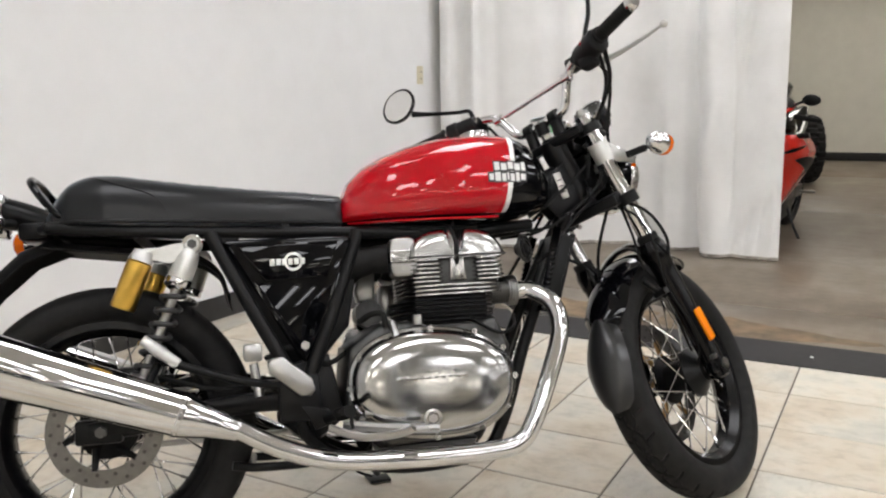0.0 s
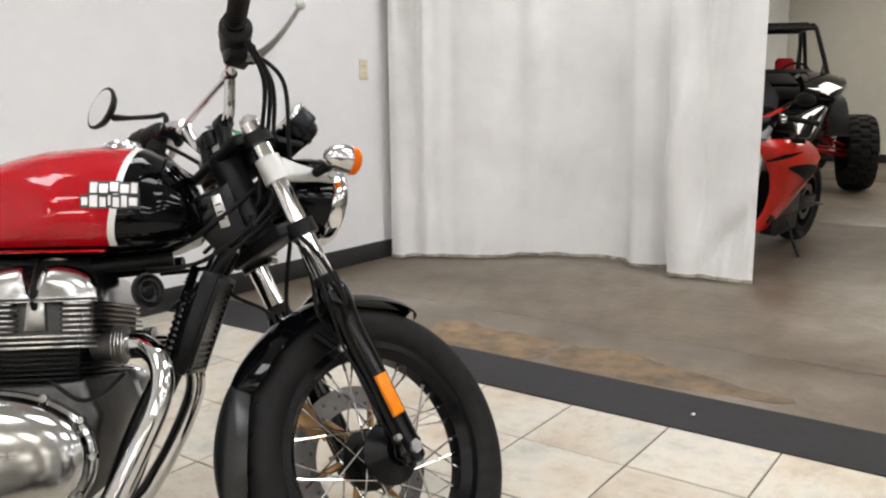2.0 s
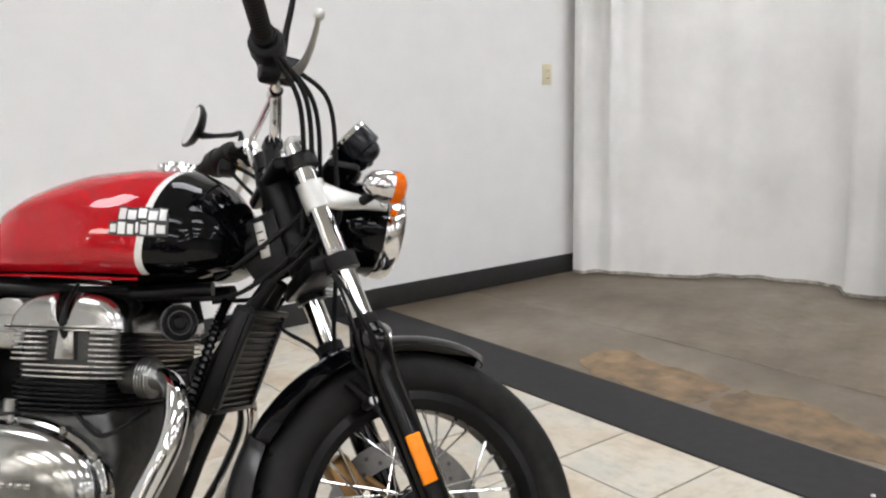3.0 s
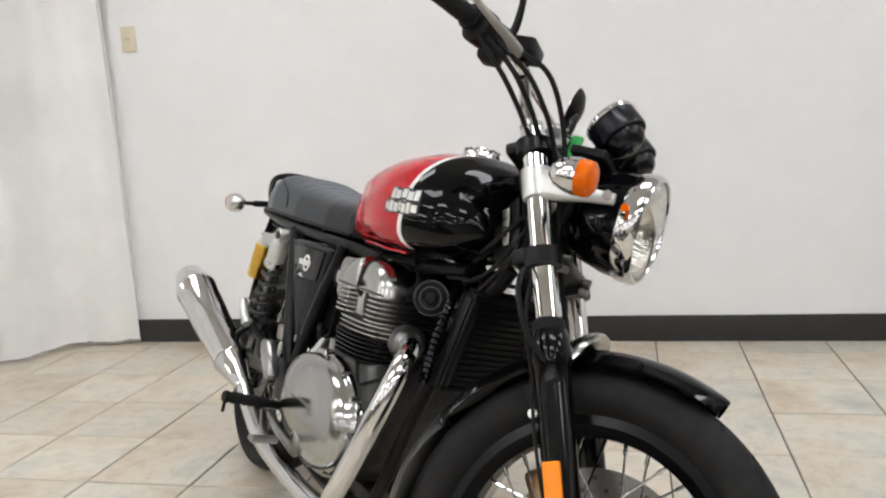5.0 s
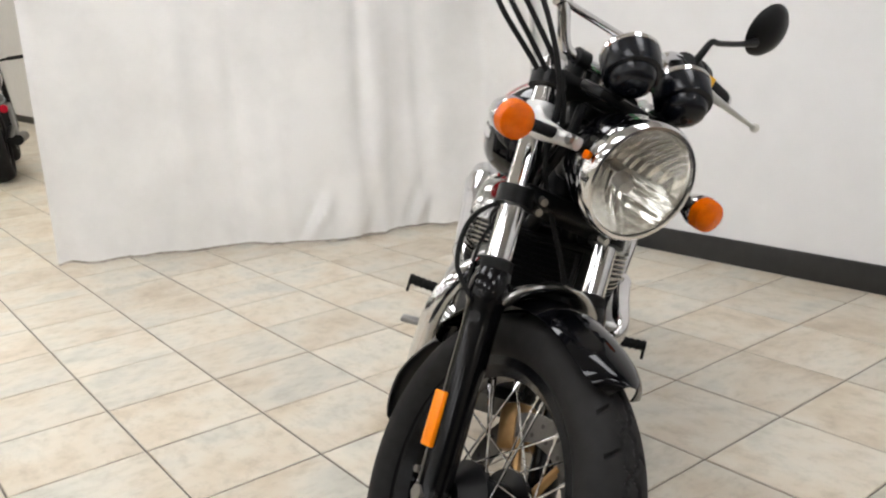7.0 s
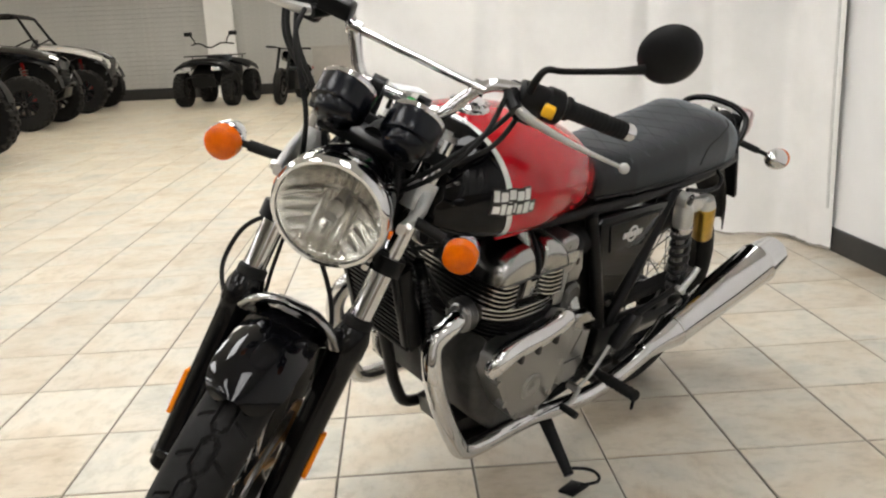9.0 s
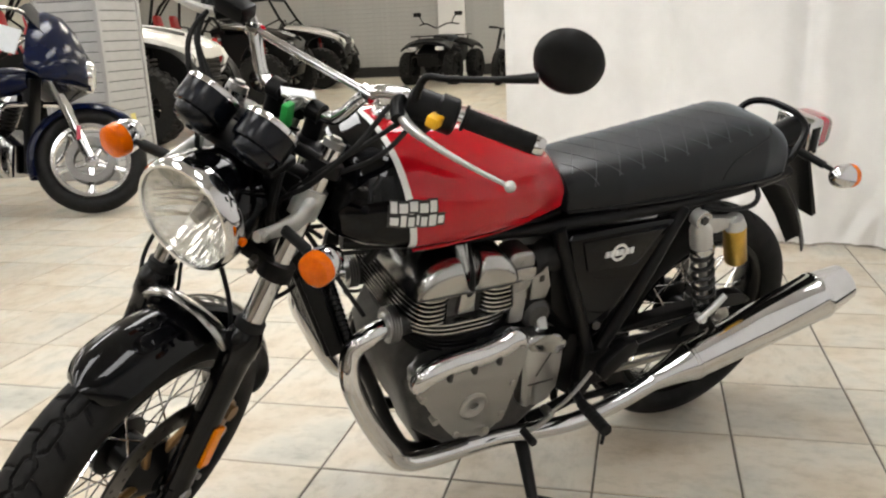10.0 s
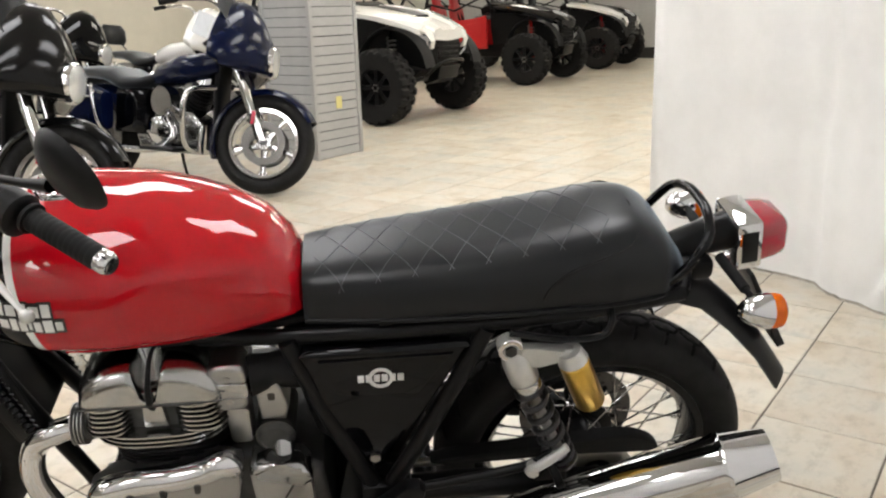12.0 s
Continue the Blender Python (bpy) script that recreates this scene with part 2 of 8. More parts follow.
def glide(pts, n=8, closed=False):
    """Catmull-Rom points through the given ones."""
    p = [Vector(q) for q in pts]
    out = []
    k = len(p)
    for i in range(k if closed else k - 1):
        a = p[(i - 1) % k] if closed or i else p[0] * 2 - p[1]
        b, c = p[i], p[(i + 1) % k]
        d = p[(i + 2) % k] if closed or i + 2 < k else p[-1] * 2 - p[-2]
        for s in range(n):
            t = s / n
            out.append(0.5 * (2 * b + (c - a) * t + (2 * a - 5 * b + 4 * c - d) * t * t + (3 * b - a - 3 * c + d) * t**3))
    if not closed:
        out.append(p[-1])
    return out


def tube(bm, pts, r, seg=12, n=6, closed=False, smooth=True, flat=1.0):
    """A round bar along a line; r is one radius or one for each given point."""
    path = glide(pts, n, closed) if smooth else [Vector(p) for p in pts]
    k = len(path)
    if isinstance(r, (int, float)):
        rs = [r] * k
    else:
        rs = [float(np.interp(i / (k - 1) * (len(r) - 1), range(len(r)), r)) for i in range(k)]
    rings, side = [], None
    for i, p in enumerate(path):
        t = (path[(i + 1) % k] - path[i - 1]) if closed else (path[min(i + 1, k - 1)] - path[max(i - 1, 0)])
        t.normalize()
        if side is None:
            side = t.orthogonal().normalized()
        side = (side - t * side.dot(t)).normalized()
        up = t.cross(side)
        rings.append([bm.verts.new(p + rs[i] * (math.cos(a) * side + flat * math.sin(a) * up)) for a in (2 * math.pi * j / seg for j in range(seg))])
    for i in range(k if closed else k - 1):
        a, b = rings[i], rings[(i + 1) % k]
        for j in range(seg):
            bm.faces.new((a[j], a[(j + 1) % seg], b[(j + 1) % seg], b[j]))
    if not closed:
        bm.faces.new(rings[0][::-1])
        bm.faces.new(rings[-1])
    return bm


def lathe(bm, profile, m=None, seg=32, ends=True):
    """Profile of (radius, height) turned round z."""
    m = m or Matrix()
    rings = []
    for r, z in profile:
        if r < 1e-6:
            rings.append([bm.verts.new(m @ Vector((0, 0, z)))])
        else:
            rings.append([bm.verts.new(m @ Vector((r * math.cos(2 * math.pi * j / seg), r * math.sin(2 * math.pi * j / seg), z))) for j in range(seg)])
    for a, b in zip(rings, rings[1:]):
        for j in range(seg):
            if len(a) == 1 and len(b) == 1:
                continue
            if len(a) == 1:
                bm.faces.new((a[0], b[(j + 1) % seg], b[j]))
            elif len(b) == 1:
                bm.faces.new((a[j], a[(j + 1) % seg], b[0]))
            else:
                bm.faces.new((a[j], a[(j + 1) % seg], b[(j + 1) % seg], b[j]))
    if ends:
        for ring in (rings[0][::-1], rings[-1]):
            if len(ring) > 2:
                bm.faces.new(ring)
    return bm


def ring_lathe(bm, profile, m=None, seg=64):
    """A closed profile of (radius, height) turned round z: tyres, rims, bezels."""
    m = m or Matrix()
    cols = []
    for j in range(seg):
        c, s = math.cos(2 * math.pi * j / seg), math.sin(2 * math.pi * j / seg)
        cols.append([bm.verts.new(m @ Vector((r * c, r * s, z))) for r, z in profile])
    k = len(profile)
    for j in range(seg):
        a, b = cols[j], cols[(j + 1) % seg]
        for i in range(k):
            bm.faces.new((a[i], a[(i + 1) % k], b[(i + 1) % k], b[i]))
    return bm


def slab(bm, outline, y0, y1, bevel=0.0, m=None, seg=2):
    """An outline of (x, z) drawn out from y0 to y1."""
    lo = [bm.verts.new((x, y0, z)) for x, z in outline]
    hi = [bm.verts.new((x, y1, z)) for x, z in outline]
    k = len(outline)
    faces = [bm.faces.new(lo), bm.faces.new(hi[::-1])]
    for i in range(k):
        faces.append(bm.faces.new((lo[i], hi[i], hi[(i + 1) % k], lo[(i + 1) % k])))
    vs = lo + hi
    if bevel:
        es = list(faces[0].edges) + list(faces[1].edges)
        got = bmesh.ops.bevel(bm, geom=es, offset=bevel, segments=seg, profile=0.5, affect="EDGES")
        vs = list({v for f in got["faces"] for v in f.verts} | {v for v in vs if v.is_valid})
    if m is not None:
        bmesh.ops.transform(bm, matrix=m, verts=vs)
    return bm


def loft(bm, rings, closed=True, caps=True):
    """Skin over rings of points of equal number."""
    vs = [[bm.verts.new(p) for p in ring] for ring in rings]
    k = len(vs[0])
    for a, b in zip(vs, vs[1:]):
        for j in range(k if closed else k - 1):
            bm.faces.new((a[j], a[(j + 1) % k], b[(j + 1) % k], b[j]))
    if caps and closed:
        bm.faces.new(vs[0][::-1])
        bm.faces.new(vs[-1])
    return bm


def thicken(bm, t):
    """Gives an open sheet a thickness."""
    bmesh.ops.recalc_face_normals(bm, faces=bm.faces)
    bmesh.ops.solidify(bm, geom=list(bm.faces), thickness=t)
    return bm


def bm_new():
    return bmesh.new()


def ellipse(cx, cz, rx, rz, n=24, power=2.0):
    out = []
    for i in range(n):
        a = 2 * math.pi * i / n
        c, s = math.cos(a), math.sin(a)
        out.append((cx + rx * math.copysign(abs(c) ** (2 / power), c), cz + rz * math.copysign(abs(s) ** (2 / power), s)))
    return out


def plain_box(name, lo, hi, mat, label, category, bevel=0.0):
    return single(name, box(bm_new(), lo, hi, bevel), mat, label, category, kind="structure", smooth=0 if not bevel else 38)


# ---- the room ----
T = 0.335
WALL_Y = 2.52
WEST, EAST, SOUTH = -17.6, 13.0, -11.5
BAND_X0, BAND_X1 = 1.679, 1.99

plain_box("wall_north", (WEST, WALL_Y, -0.05), (EAST, WALL_Y + 0.14, CEILING), WALL, "smooth white painted drywall behind the display", "wall")
plain_box("wall_east", (EAST, SOUTH, -0.05), (EAST + 0.14, WALL_Y + 0.14, CEILING), WALL_FAR, "cream painted wall of the back room", "wall")
plain_box("wall_south", (WEST, SOUTH - 0.14, -0.05), (EAST + 0.14, SOUTH, CEILING), WALL_FAR, "pale painted showroom wall behind the motorcycles", "wall")
plain_box("wall_west", (WEST - 0.14, SOUTH - 0.14, -0.05), (WEST, WALL_Y + 0.14, CEILING), SLAT, "grey wall of the showroom's far end", "wall")
plain_box("ceiling", (WEST - 0.14, SOUTH - 0.14, CEILING), (EAST + 0.14, WALL_Y + 0.14, CEILING + 0.1), CEIL, "plain white panelled ceiling", "ceiling")


def baseboard(name, lo, hi, label):
    plain_box(name, lo, hi, BASEBOARD, label, "baseboard", 0.003)


baseboard("baseboard_north", (WEST, WALL_Y - 0.012, 0.0), (EAST - 0.012, WALL_Y - 0.001, 0.112), "black vinyl cove base along the white wall")
baseboard("baseboard_east", (EAST - 0.012, SOUTH, 0.0), (EAST - 0.001, WALL_Y - 0.012, 0.13), "black vinyl base along the cream wall")
baseboard("baseboard_south", (WEST, SOUTH + 0.001, 0.0), (EAST - 0.012, SOUTH + 0.012, 0.11), "black vinyl base along the showroom wall")

# Floor: a grout bed, tiles on it, a charcoal strip and the concrete of the next bay.
plain_box("floor", (WEST - 0.1, SOUTH - 0.1, -0.06), (BAND_X0, WALL_Y + 0.1, -0.003), GROUT, "dark grout bed under beige floor tiles", "floor")
plain_box("floor_strip", (BAND_X0, SOUTH, -0.06), (BAND_X1, WALL_Y, 0.0015), BAND, "charcoal transition strip between tile and concrete", "floor")
plain_box("floor_concrete_bed", (BAND_X1, SOUTH, -0.06), (EAST, WALL_Y, -0.006), GROUT, "dark bed below the sawn concrete joints", "floor")
JOINT_X, JOINT_Y = 2.58, -4.1
n_slab = 0
for x0, x1 in ((BAND_X1, JOINT_X - 0.003), (JOINT_X + 0.003, 6.4), (6.406, 10.0), (10.006, EAST)):
    for y0, y1 in ((SOUTH, JOINT_Y - 0.003), (JOINT_Y + 0.003, WALL_Y)):
        n_slab += 1
        plain_box("concrete_slab_%d" % n_slab, (x0, y0, -0.04), (x1, y1, 0.0), CONCRETE, "worn stained concrete floor with sawn joints", "floor", 0.002)


def blot(name, pts, z, label):
    bm = bm_new()
    ring = glide([(x, y, 0) for x, y in pts], 5, closed=True)
    rng = random.Random(name)
    ring = [(p.x + rng.uniform(-0.022, 0.022), p.y + rng.uniform(-0.022, 0.022)) for p in ring]
    slab(bm, ring, 0, 1)
    for v in bm.verts:
        v.co = Vector((v.co.x, v.co.z, 0.0002 + z * v.co.y))
    return single(name, bm, STAIN, label, "stain", kind="structure", smooth=0)


blot("floor_stain_1", [(2.32, 1.28), (2.05, 1.23), (2.0, 0.95), (2.02, 0.69), (2.14, 0.70), (2.26, 0.72), (2.30, 1.0)], 0.0012, "brown adhesive residue on the concrete")
blot("floor_stain_2", [(2.24, 0.66), (2.02, 0.60), (2.02, 0.2), (2.06, -0.2), (2.12, -0.28), (2.20, 0.1), (2.31, 0.42)], 0.0012, "brown adhesive residue on the concrete")


# ---- drapes ----
def drape(name, foot, seed, label, top=CEILING - 0.05, deep=0.045, pulls=(), coarse=1.0, band=0.010, lift=1.0):
    """Cloth hung along a line on the floor; pulls are slanted ridges (at, at the hem, from height share, depth, width); band is the height of the hem."""
    rng = random.Random(seed)
    line = glide([(x, y, 0) for x, y in foot], 24)
    length = [0.0]
    for a, b in zip(line, line[1:]):
        length.append(length[-1] + (b - a).length)
    total = length[-1]
    n, rows = 420, 44
    folds, at = [], 0.04
    while at < total:
        folds.append((at, rng.uniform(0.03, 0.10) * coarse, rng.choice((-1, 1)) * rng.uniform(0.35, 1.0) * deep, rng.uniform(-0.05, 0.05)))
        at += rng.uniform(0.08, 0.24) * coarse
    grid, sides = [], []
    for i in range(n + 1):
        s = total * i / n
        x = float(np.interp(s, length, [p.x for p in line]))
        y = float(np.interp(s, length, [p.y for p in line]))
        s2 = min(total, s + 0.03)
        d = Vector((float(np.interp(s2, length, [p.x for p in line])) - x, float(np.interp(s2, length, [p.y for p in line])) - y, 0))
        if d.length < 1e-5:
            d = last
        last = d
        side = Vector((-d.y, d.x, 0)).normalized()
        sides.append(side)
        col = []
        hem = 0.010 + lift * 0.006 * noise.noise(Vector((s * 2.3, seed, 0))) + lift * 0.005 * noise.noise(Vector((s * 9, seed, 3))) + 0.003 * noise.noise(Vector((s * 31, seed, 6)))
        for k in range(rows + 1):
            v = 1 - (1 - k / rows) ** 1.25
            z = max(0.003, hem) * v + top * (1 - v)
            drift = 0.04 * noise.noise(Vector((s * 0.7, v * 0.9, seed + 5)))
            off = 0.0
            for at, wide, high, side_in in folds:
                d2 = (s - at - drift - side_in * v) / (wide * (0.8 + 0.5 * v))
                off += high * math.exp(-d2 * d2) * (0.55 + 0.45 * math.sin(2.0 * v + at * 7))
            off += deep * 0.5 * math.sin(3.1 * s + seed) * (0.6 + 0.4 * v * v)
            off += 0.012 * noise.noise(Vector((s * 2.6, v * 0.7, seed))) + 0.003 * v * noise.noise(Vector((s * 7.0, v * 2.5, seed + 2)))
            for p0, p1, v0, high, wide in pulls:
                if v > v0:
                    q = (v - v0) / (1 - v0)
                    off += high * math.sin(math.pi * min(1, q * 1.05)) ** 0.8 * math.exp(-((s - p0 - (p1 - p0) * q) / wide) ** 2)
            low = max(0, v - 0.90) / 0.10
            off += 0.022 * low * noise.noise(Vector((s * 4.0, seed, 1))) + 0.010 * low * noise.noise(Vector((s * 13.0, v * 6, 4)))
            col.append(Vector((x, y, z)) + side * off)
        grid.append(col)
    bm = bm_new()
    loft(bm, grid, closed=False, caps=False)
    thicken(bm, 0.003)
    ob = single(name, bm, DRAPE, label, "curtain", smooth=60)
    hem_bm = bm_new()
    up = Vector((0, 0, 1))
    loft(hem_bm, [[c[-1] + sd * 0.006 - up * 0.001, c[-1] + sd * 0.005 + up * (band + 0.4 * band * noise.noise(Vector((i * 0.21, seed, 8)))), c[-1] - sd * 0.008 + up * (band - 0.001), c[-1] - sd * 0.009 - up * 0.001] for i, (c, sd) in enumerate(zip(grid, sides))])
    part("hem", hem_bm, HEM, ob, "grimy turned-up hem, also coloured dark as the shade line below it")
    return ob


drape("curtain", [(3.34, 2.47), (3.50, 2.28), (3.72, 1.95), (3.98, 1.42), (3.86, 0.95), (3.77, 0.68), (3.87, 0.37)], 3,
      "full-height white cloth drape with dirty hem over concrete", deep=0.105, coarse=1.0,
      pulls=((2.12, 1.82, 0.40, -0.070, 0.06), (2.22, 2.05, 0.30, 0.085, 0.08), (0.28, 0.12, 0.75, 0.045, 0.05), (1.30, 1.36, 0.55, 0.035, 0.14),
             (2.34, 2.04, 0.85, 0.034, 0.030), (2.10, 2.02, 0.86, -0.030, 0.030), (2.26, 2.20, 0.88, 0.018, 0.016), (2.19, 2.13, 0.89, 0.016, 0.012), (2.30, 2.29, 0.86, -0.016, 0.016)), band=0.017)
drape("curtain", [(-1.77, 2.492), (-2.08, 2.40), (-2.24, 2.02), (-2.40, 1.50), (-2.70, 0.92), (-2.87, 0.50), (-2.905, 0.33)], 11,
      "full-height white cloth drape closing off the showroom", deep=0.075, coarse=1.15,
      pulls=((0.90, 1.10, 0.78, 0.040, 0.09), (1.24, 1.14, 0.84, -0.026, 0.06), (1.62, 1.50, 0.76, 0.026, 0.10), (0.55, 0.78, 0.74, 0.026, 0.10),
             (1.16, 1.34, 0.90, 0.034, 0.030), (1.24, 1.40, 0.91, -0.030, 0.030), (0.62, 0.74, 0.92, 0.030, 0.030), (0.70, 0.80, 0.92, -0.022, 0.025), (0.98, 1.08, 0.93, 0.020, 0.03)), lift=2.4)


# ---- lamps ----
def ceiling_light(x, y, glow):
    t = thing("ceiling_light", pose(x, y, CEILING - 0.07), "recessed white fluorescent panel lamp in the ceiling", "lamp", "ceiling lights")
    bm = bm_new()
    for lo, hi in (((-0.61, -0.31, 0), (0.61, -0.28, 0.068)), ((-0.61, 0.28, 0), (0.61, 0.31, 0.068)), ((-0.61, -0.28, 0), (-0.58, 0.28, 0.068)), ((0.58, -0.28, 0), (0.61, 0.28, 0.068))):
        box(bm, lo, hi)
    part("frame", bm, CEIL, t, smooth=0)
    part("diffuser", box(bm_new(), (-0.579, -0.279, 0.012), (0.579, 0.279, 0.03)), glow, t, smooth=0)
    return t


first_light, first_warm = ceiling_light(-1.2, 1.0, PANEL_GLOW), ceiling_light(-6.0, 1.0, WARM_GLOW)
for gx in (-15.6, -12.0, -8.4, -6.0, -3.6, -1.2, 1.2, 3.6, 8.4, 11.2):
    for gy in (-10.0, -7.4, -5.0, -2.6, -0.8, 1.0):
        warm = gx < -5 or gx > 5
        if (gx, gy) not in ((-1.2, 1.0), (-6.0, 1.0)) and not (gx > 5 and gy < -3):
            copy_thing(first_warm if warm else first_light, pose(gx, gy, CEILING - 0.07))


# ---- the motorcycle on its side stand ----
BIKE_YAW, BIKE_LEAN, STEER = -48.44, 16.48, 36.75
BIKE = Matrix.Translation((-0.038, 0.630, 0)) @ Matrix.Rotation(radians(BIKE_YAW), 4, "Z") @ Matrix.Rotation(radians(-BIKE_LEAN), 4, "X")
RAKE = radians(24.0)
AXIS = Vector((-math.sin(RAKE), 0, math.cos(RAKE)))
HEAD = Vector((0.806, 0, 0))
TURN = Matrix.Translation(HEAD) @ Matrix.Rotation(radians(STEER), 4, AXIS) @ Matrix.Translation(-HEAD)
REAR, FRONT = Vector((-0.70, 0, 0.314)), Vector((0.70, 0, 0.312))
SIDE_TURN = Matrix.Rotation(radians(-90), 4, "X")  # turns a lathe's z axis to +y

bike = thing("motorcycle", BIKE, "red and black twin-cylinder roadster motorcycle leaning on its side stand", "motorcycle")


def bike_part(name, bm, mat, label="", parent=None, steered=False, smooth=38):
    if steered:
        bm.transform(TURN)
    return part(name, bm, mat, parent or bike, label, smooth)


def tyre_bm(R, rim_r, half_w, pattern, seg=840):
    bm = bm_new()
    h = (R - rim_r) / 2
    rc = rim_r + h
    prof = []
    turns = [2 * math.pi * i / 28 for i in range(5, 24)] + [radians(-64 + 128 * i / 36) for i in range(37)]
    for a in turns:
        c, s = math.cos(a), math.sin(a)
        r = rc + h * math.copysign(abs(c) ** 0.9, c)
        z = half_w * math.copysign(abs(s) ** 0.85, s)
        prof.append((r, z, c))
    n = len(prof)
    cols = []
    for j in range(seg):
        th = 2 * math.pi * j / seg
        col = []
        for r, z, c in prof:
            rr = r - (0.0055 * pattern(th, z / half_w) if c > 0.40 else 0.0)
            col.append(bm.verts.new((rr * math.cos(th), z, rr * math.sin(th))))
        cols.append(col)
    for j in range(seg):
        a, b = cols[j], cols[(j + 1) % seg]
        for i in range(n):
            bm.faces.new((a[i], b[i], b[(i + 1) % n], a[(i + 1) % n]))
    return bm


def road_grooves(count):
    """A chain of crossing wavy grooves round the crown and slanted sipes on the shoulders, as a depth from 0 to 1."""
    def depth(th, v):
        u = th / (2 * math.pi) * count
        wave = 0.27 * math.sin(math.pi * u) + 0.05 * math.sin(3 * math.pi * u)
        best = max(1 - abs(v - wave) / 0.062, 1 - abs(v + wave) / 0.062)
        w = abs(v)
        if 0.33 < w < 0.74:
            k = (u + 0.5 + 0.45 * (w - 0.3)) % 1.0
            best = max(best, 0.75 * (1 - min(k, 1 - k) / 0.060))
        return max(0.0, min(1.0, 2.0 * best))
    return depth


def wheel(name, centre, R, rim_r, half_w, rim_half, hub_r, steered, label):
    """Tyre, rim, hub and crossed wire spokes round an axle along y."""
    base = Matrix.Translation(centre)
    m = TURN @ base if steered else base
    w = bike_part(name, lathe(bm_new(), [(0.0, -0.075), (0.03, -0.075), (hub_r * 0.72, -0.06), (hub_r, -0.045), (hub_r, -0.034), (hub_r * 0.62, -0.028),
                                      (hub_r * 0.62, 0.028), (hub_r, 0.034), (hub_r, 0.045), (hub_r * 0.72, 0.06), (0.03, 0.075), (0.0, 0.075)], m @ SIDE_TURN, 40), SATIN_BLACK, label)
    t = tyre_bm(R, rim_r, half_w, road_grooves(30))
    t.transform(m)
    bike_part("tyre", t, RUBBER, "black road tyre with cut tread", w, smooth=30)
    rim = bm_new()
    o, i = rim_r + 0.012, rim_r - 0.020
    ring_lathe(rim, [(o, -rim_half), (o, -rim_half + 0.004), (rim_r - 0.006, -rim_half + 0.010), (i, -rim_half * 0.45), (i, rim_half * 0.45), (rim_r - 0.006, rim_half - 0.010),
                     (o, rim_half - 0.004), (o, rim_half), (rim_r - 0.008, rim_half + 0.001), (i - 0.005, rim_half * 0.5), (i - 0.005, -rim_half * 0.5), (rim_r - 0.008, -rim_half - 0.001)], m @ SIDE_TURN, 80)
    bike_part("rim", rim, RIM_BLACK, "gloss black wheel rim", w)
    n, wire = 18, None
    for side in (1, -1):
        for k in range(n):
            a = 2 * math.pi * (k + (0.5 if side < 0 else 0)) / n
            lean = 0.85 if k % 2 else -0.85
            p = Vector(((hub_r - 0.004) * math.cos(a + lean), side * 0.040, (hub_r - 0.004) * math.sin(a + lean)))
            q = Vector(((i - 0.003) * math.cos(a), side * 0.008, (i - 0.003) * math.sin(a)))
            if wire is None:
                b = bm_new()
                length = (q - p).length
                rod(b, (0, 0, 0), (0, 0, length), 0.0019, seg=8)
                rod(b, (0, 0, length - 0.018), (0, 0, length), 0.0034, seg=8)
                wire = mesh_of(b, "spoke", CHROME)
            ob = new("spoke", wire)
            ob.parent = w
            ob.matrix_basis = m @ Matrix.Translation(p) @ (q - p).to_track_quat("Z", "Y").to_matrix().to_4x4()
    return w, m


def brake_disc(w, m, y, r_out, r_in, holes, label):
    bm = ring_lathe(bm_new(), [(r_out, y - 0.0025), (r_out, y + 0.0025), (r_in, y + 0.0025), (r_in, y - 0.0025)], m @ SIDE_TURN, 72)
    disc = bike_part("brake_disc", bm, DISC_STEEL, label, w)
    b = bm_new()
    for k in range(holes):
        for rr, ph in ((0.90, 0.0), (0.78, 0.5)):
            a = 2 * math.pi * (k + ph) / holes
            r = r_out * rr
            if r > r_in + 0.006:
                c = m @ Vector((r * math.cos(a), 0, r * math.sin(a)))
                d = (m.to_3x3() @ Vector((0, 1, 0))).normalized()
                mid = c + d * y
                rod(b, mid - d * 0.0031, mid + d * 0.0031, 0.0042, seg=10)
    bike_part("cooling_hole", b, DARKSLOT, "", disc)
    for k in range(6):
        b = bm_new()
        a = 2 * math.pi * k / 6
        p = m @ Vector((0.045 * math.cos(a), y * 0.8, 0.045 * math.sin(a)))
        q = m @ Vector(((r_in + 0.006) * math.cos(a + 0.25), y, (r_in + 0.006) * math.sin(a + 0.25)))
        rod(b, p, q, 0.009, 0.007, seg=8)
        bike_part("carrier", b, BRONZE if r_out > 0.14 else SATIN_BLACK, "", disc)


rear_wheel, RW = wheel("rear_wheel", REAR, 0.3115, 0.226, 0.066, 0.042, 0.065, False, "spoked rear wheel with black hub")
brake_disc(rear_wheel, RW, -0.085, 0.120, 0.082, 16, "drilled rear brake disc")
front_wheel, FW = wheel("front_wheel", FRONT, 0.312, 0.228, 0.053, 0.034, 0.064, True, "spoked front wheel with black hub")
brake_disc(front_wheel, FW, 0.062, 0.160, 0.112, 20, "large drilled front brake disc")
b = bm_new()
rod(b, (-0.70, -0.135, 0.314), (-0.70, 0.135, 0.314), 0.010, seg=12)
rod(b, (-0.70, -0.142, 0.314), (-0.70, -0.128, 0.314), 0.012, seg=6)
rod(b, (-0.70, 0.128, 0.314), (-0.70, 0.142, 0.314), 0.017, seg=6)
bike_part("rear_axle", b, DARK_ALLOY)


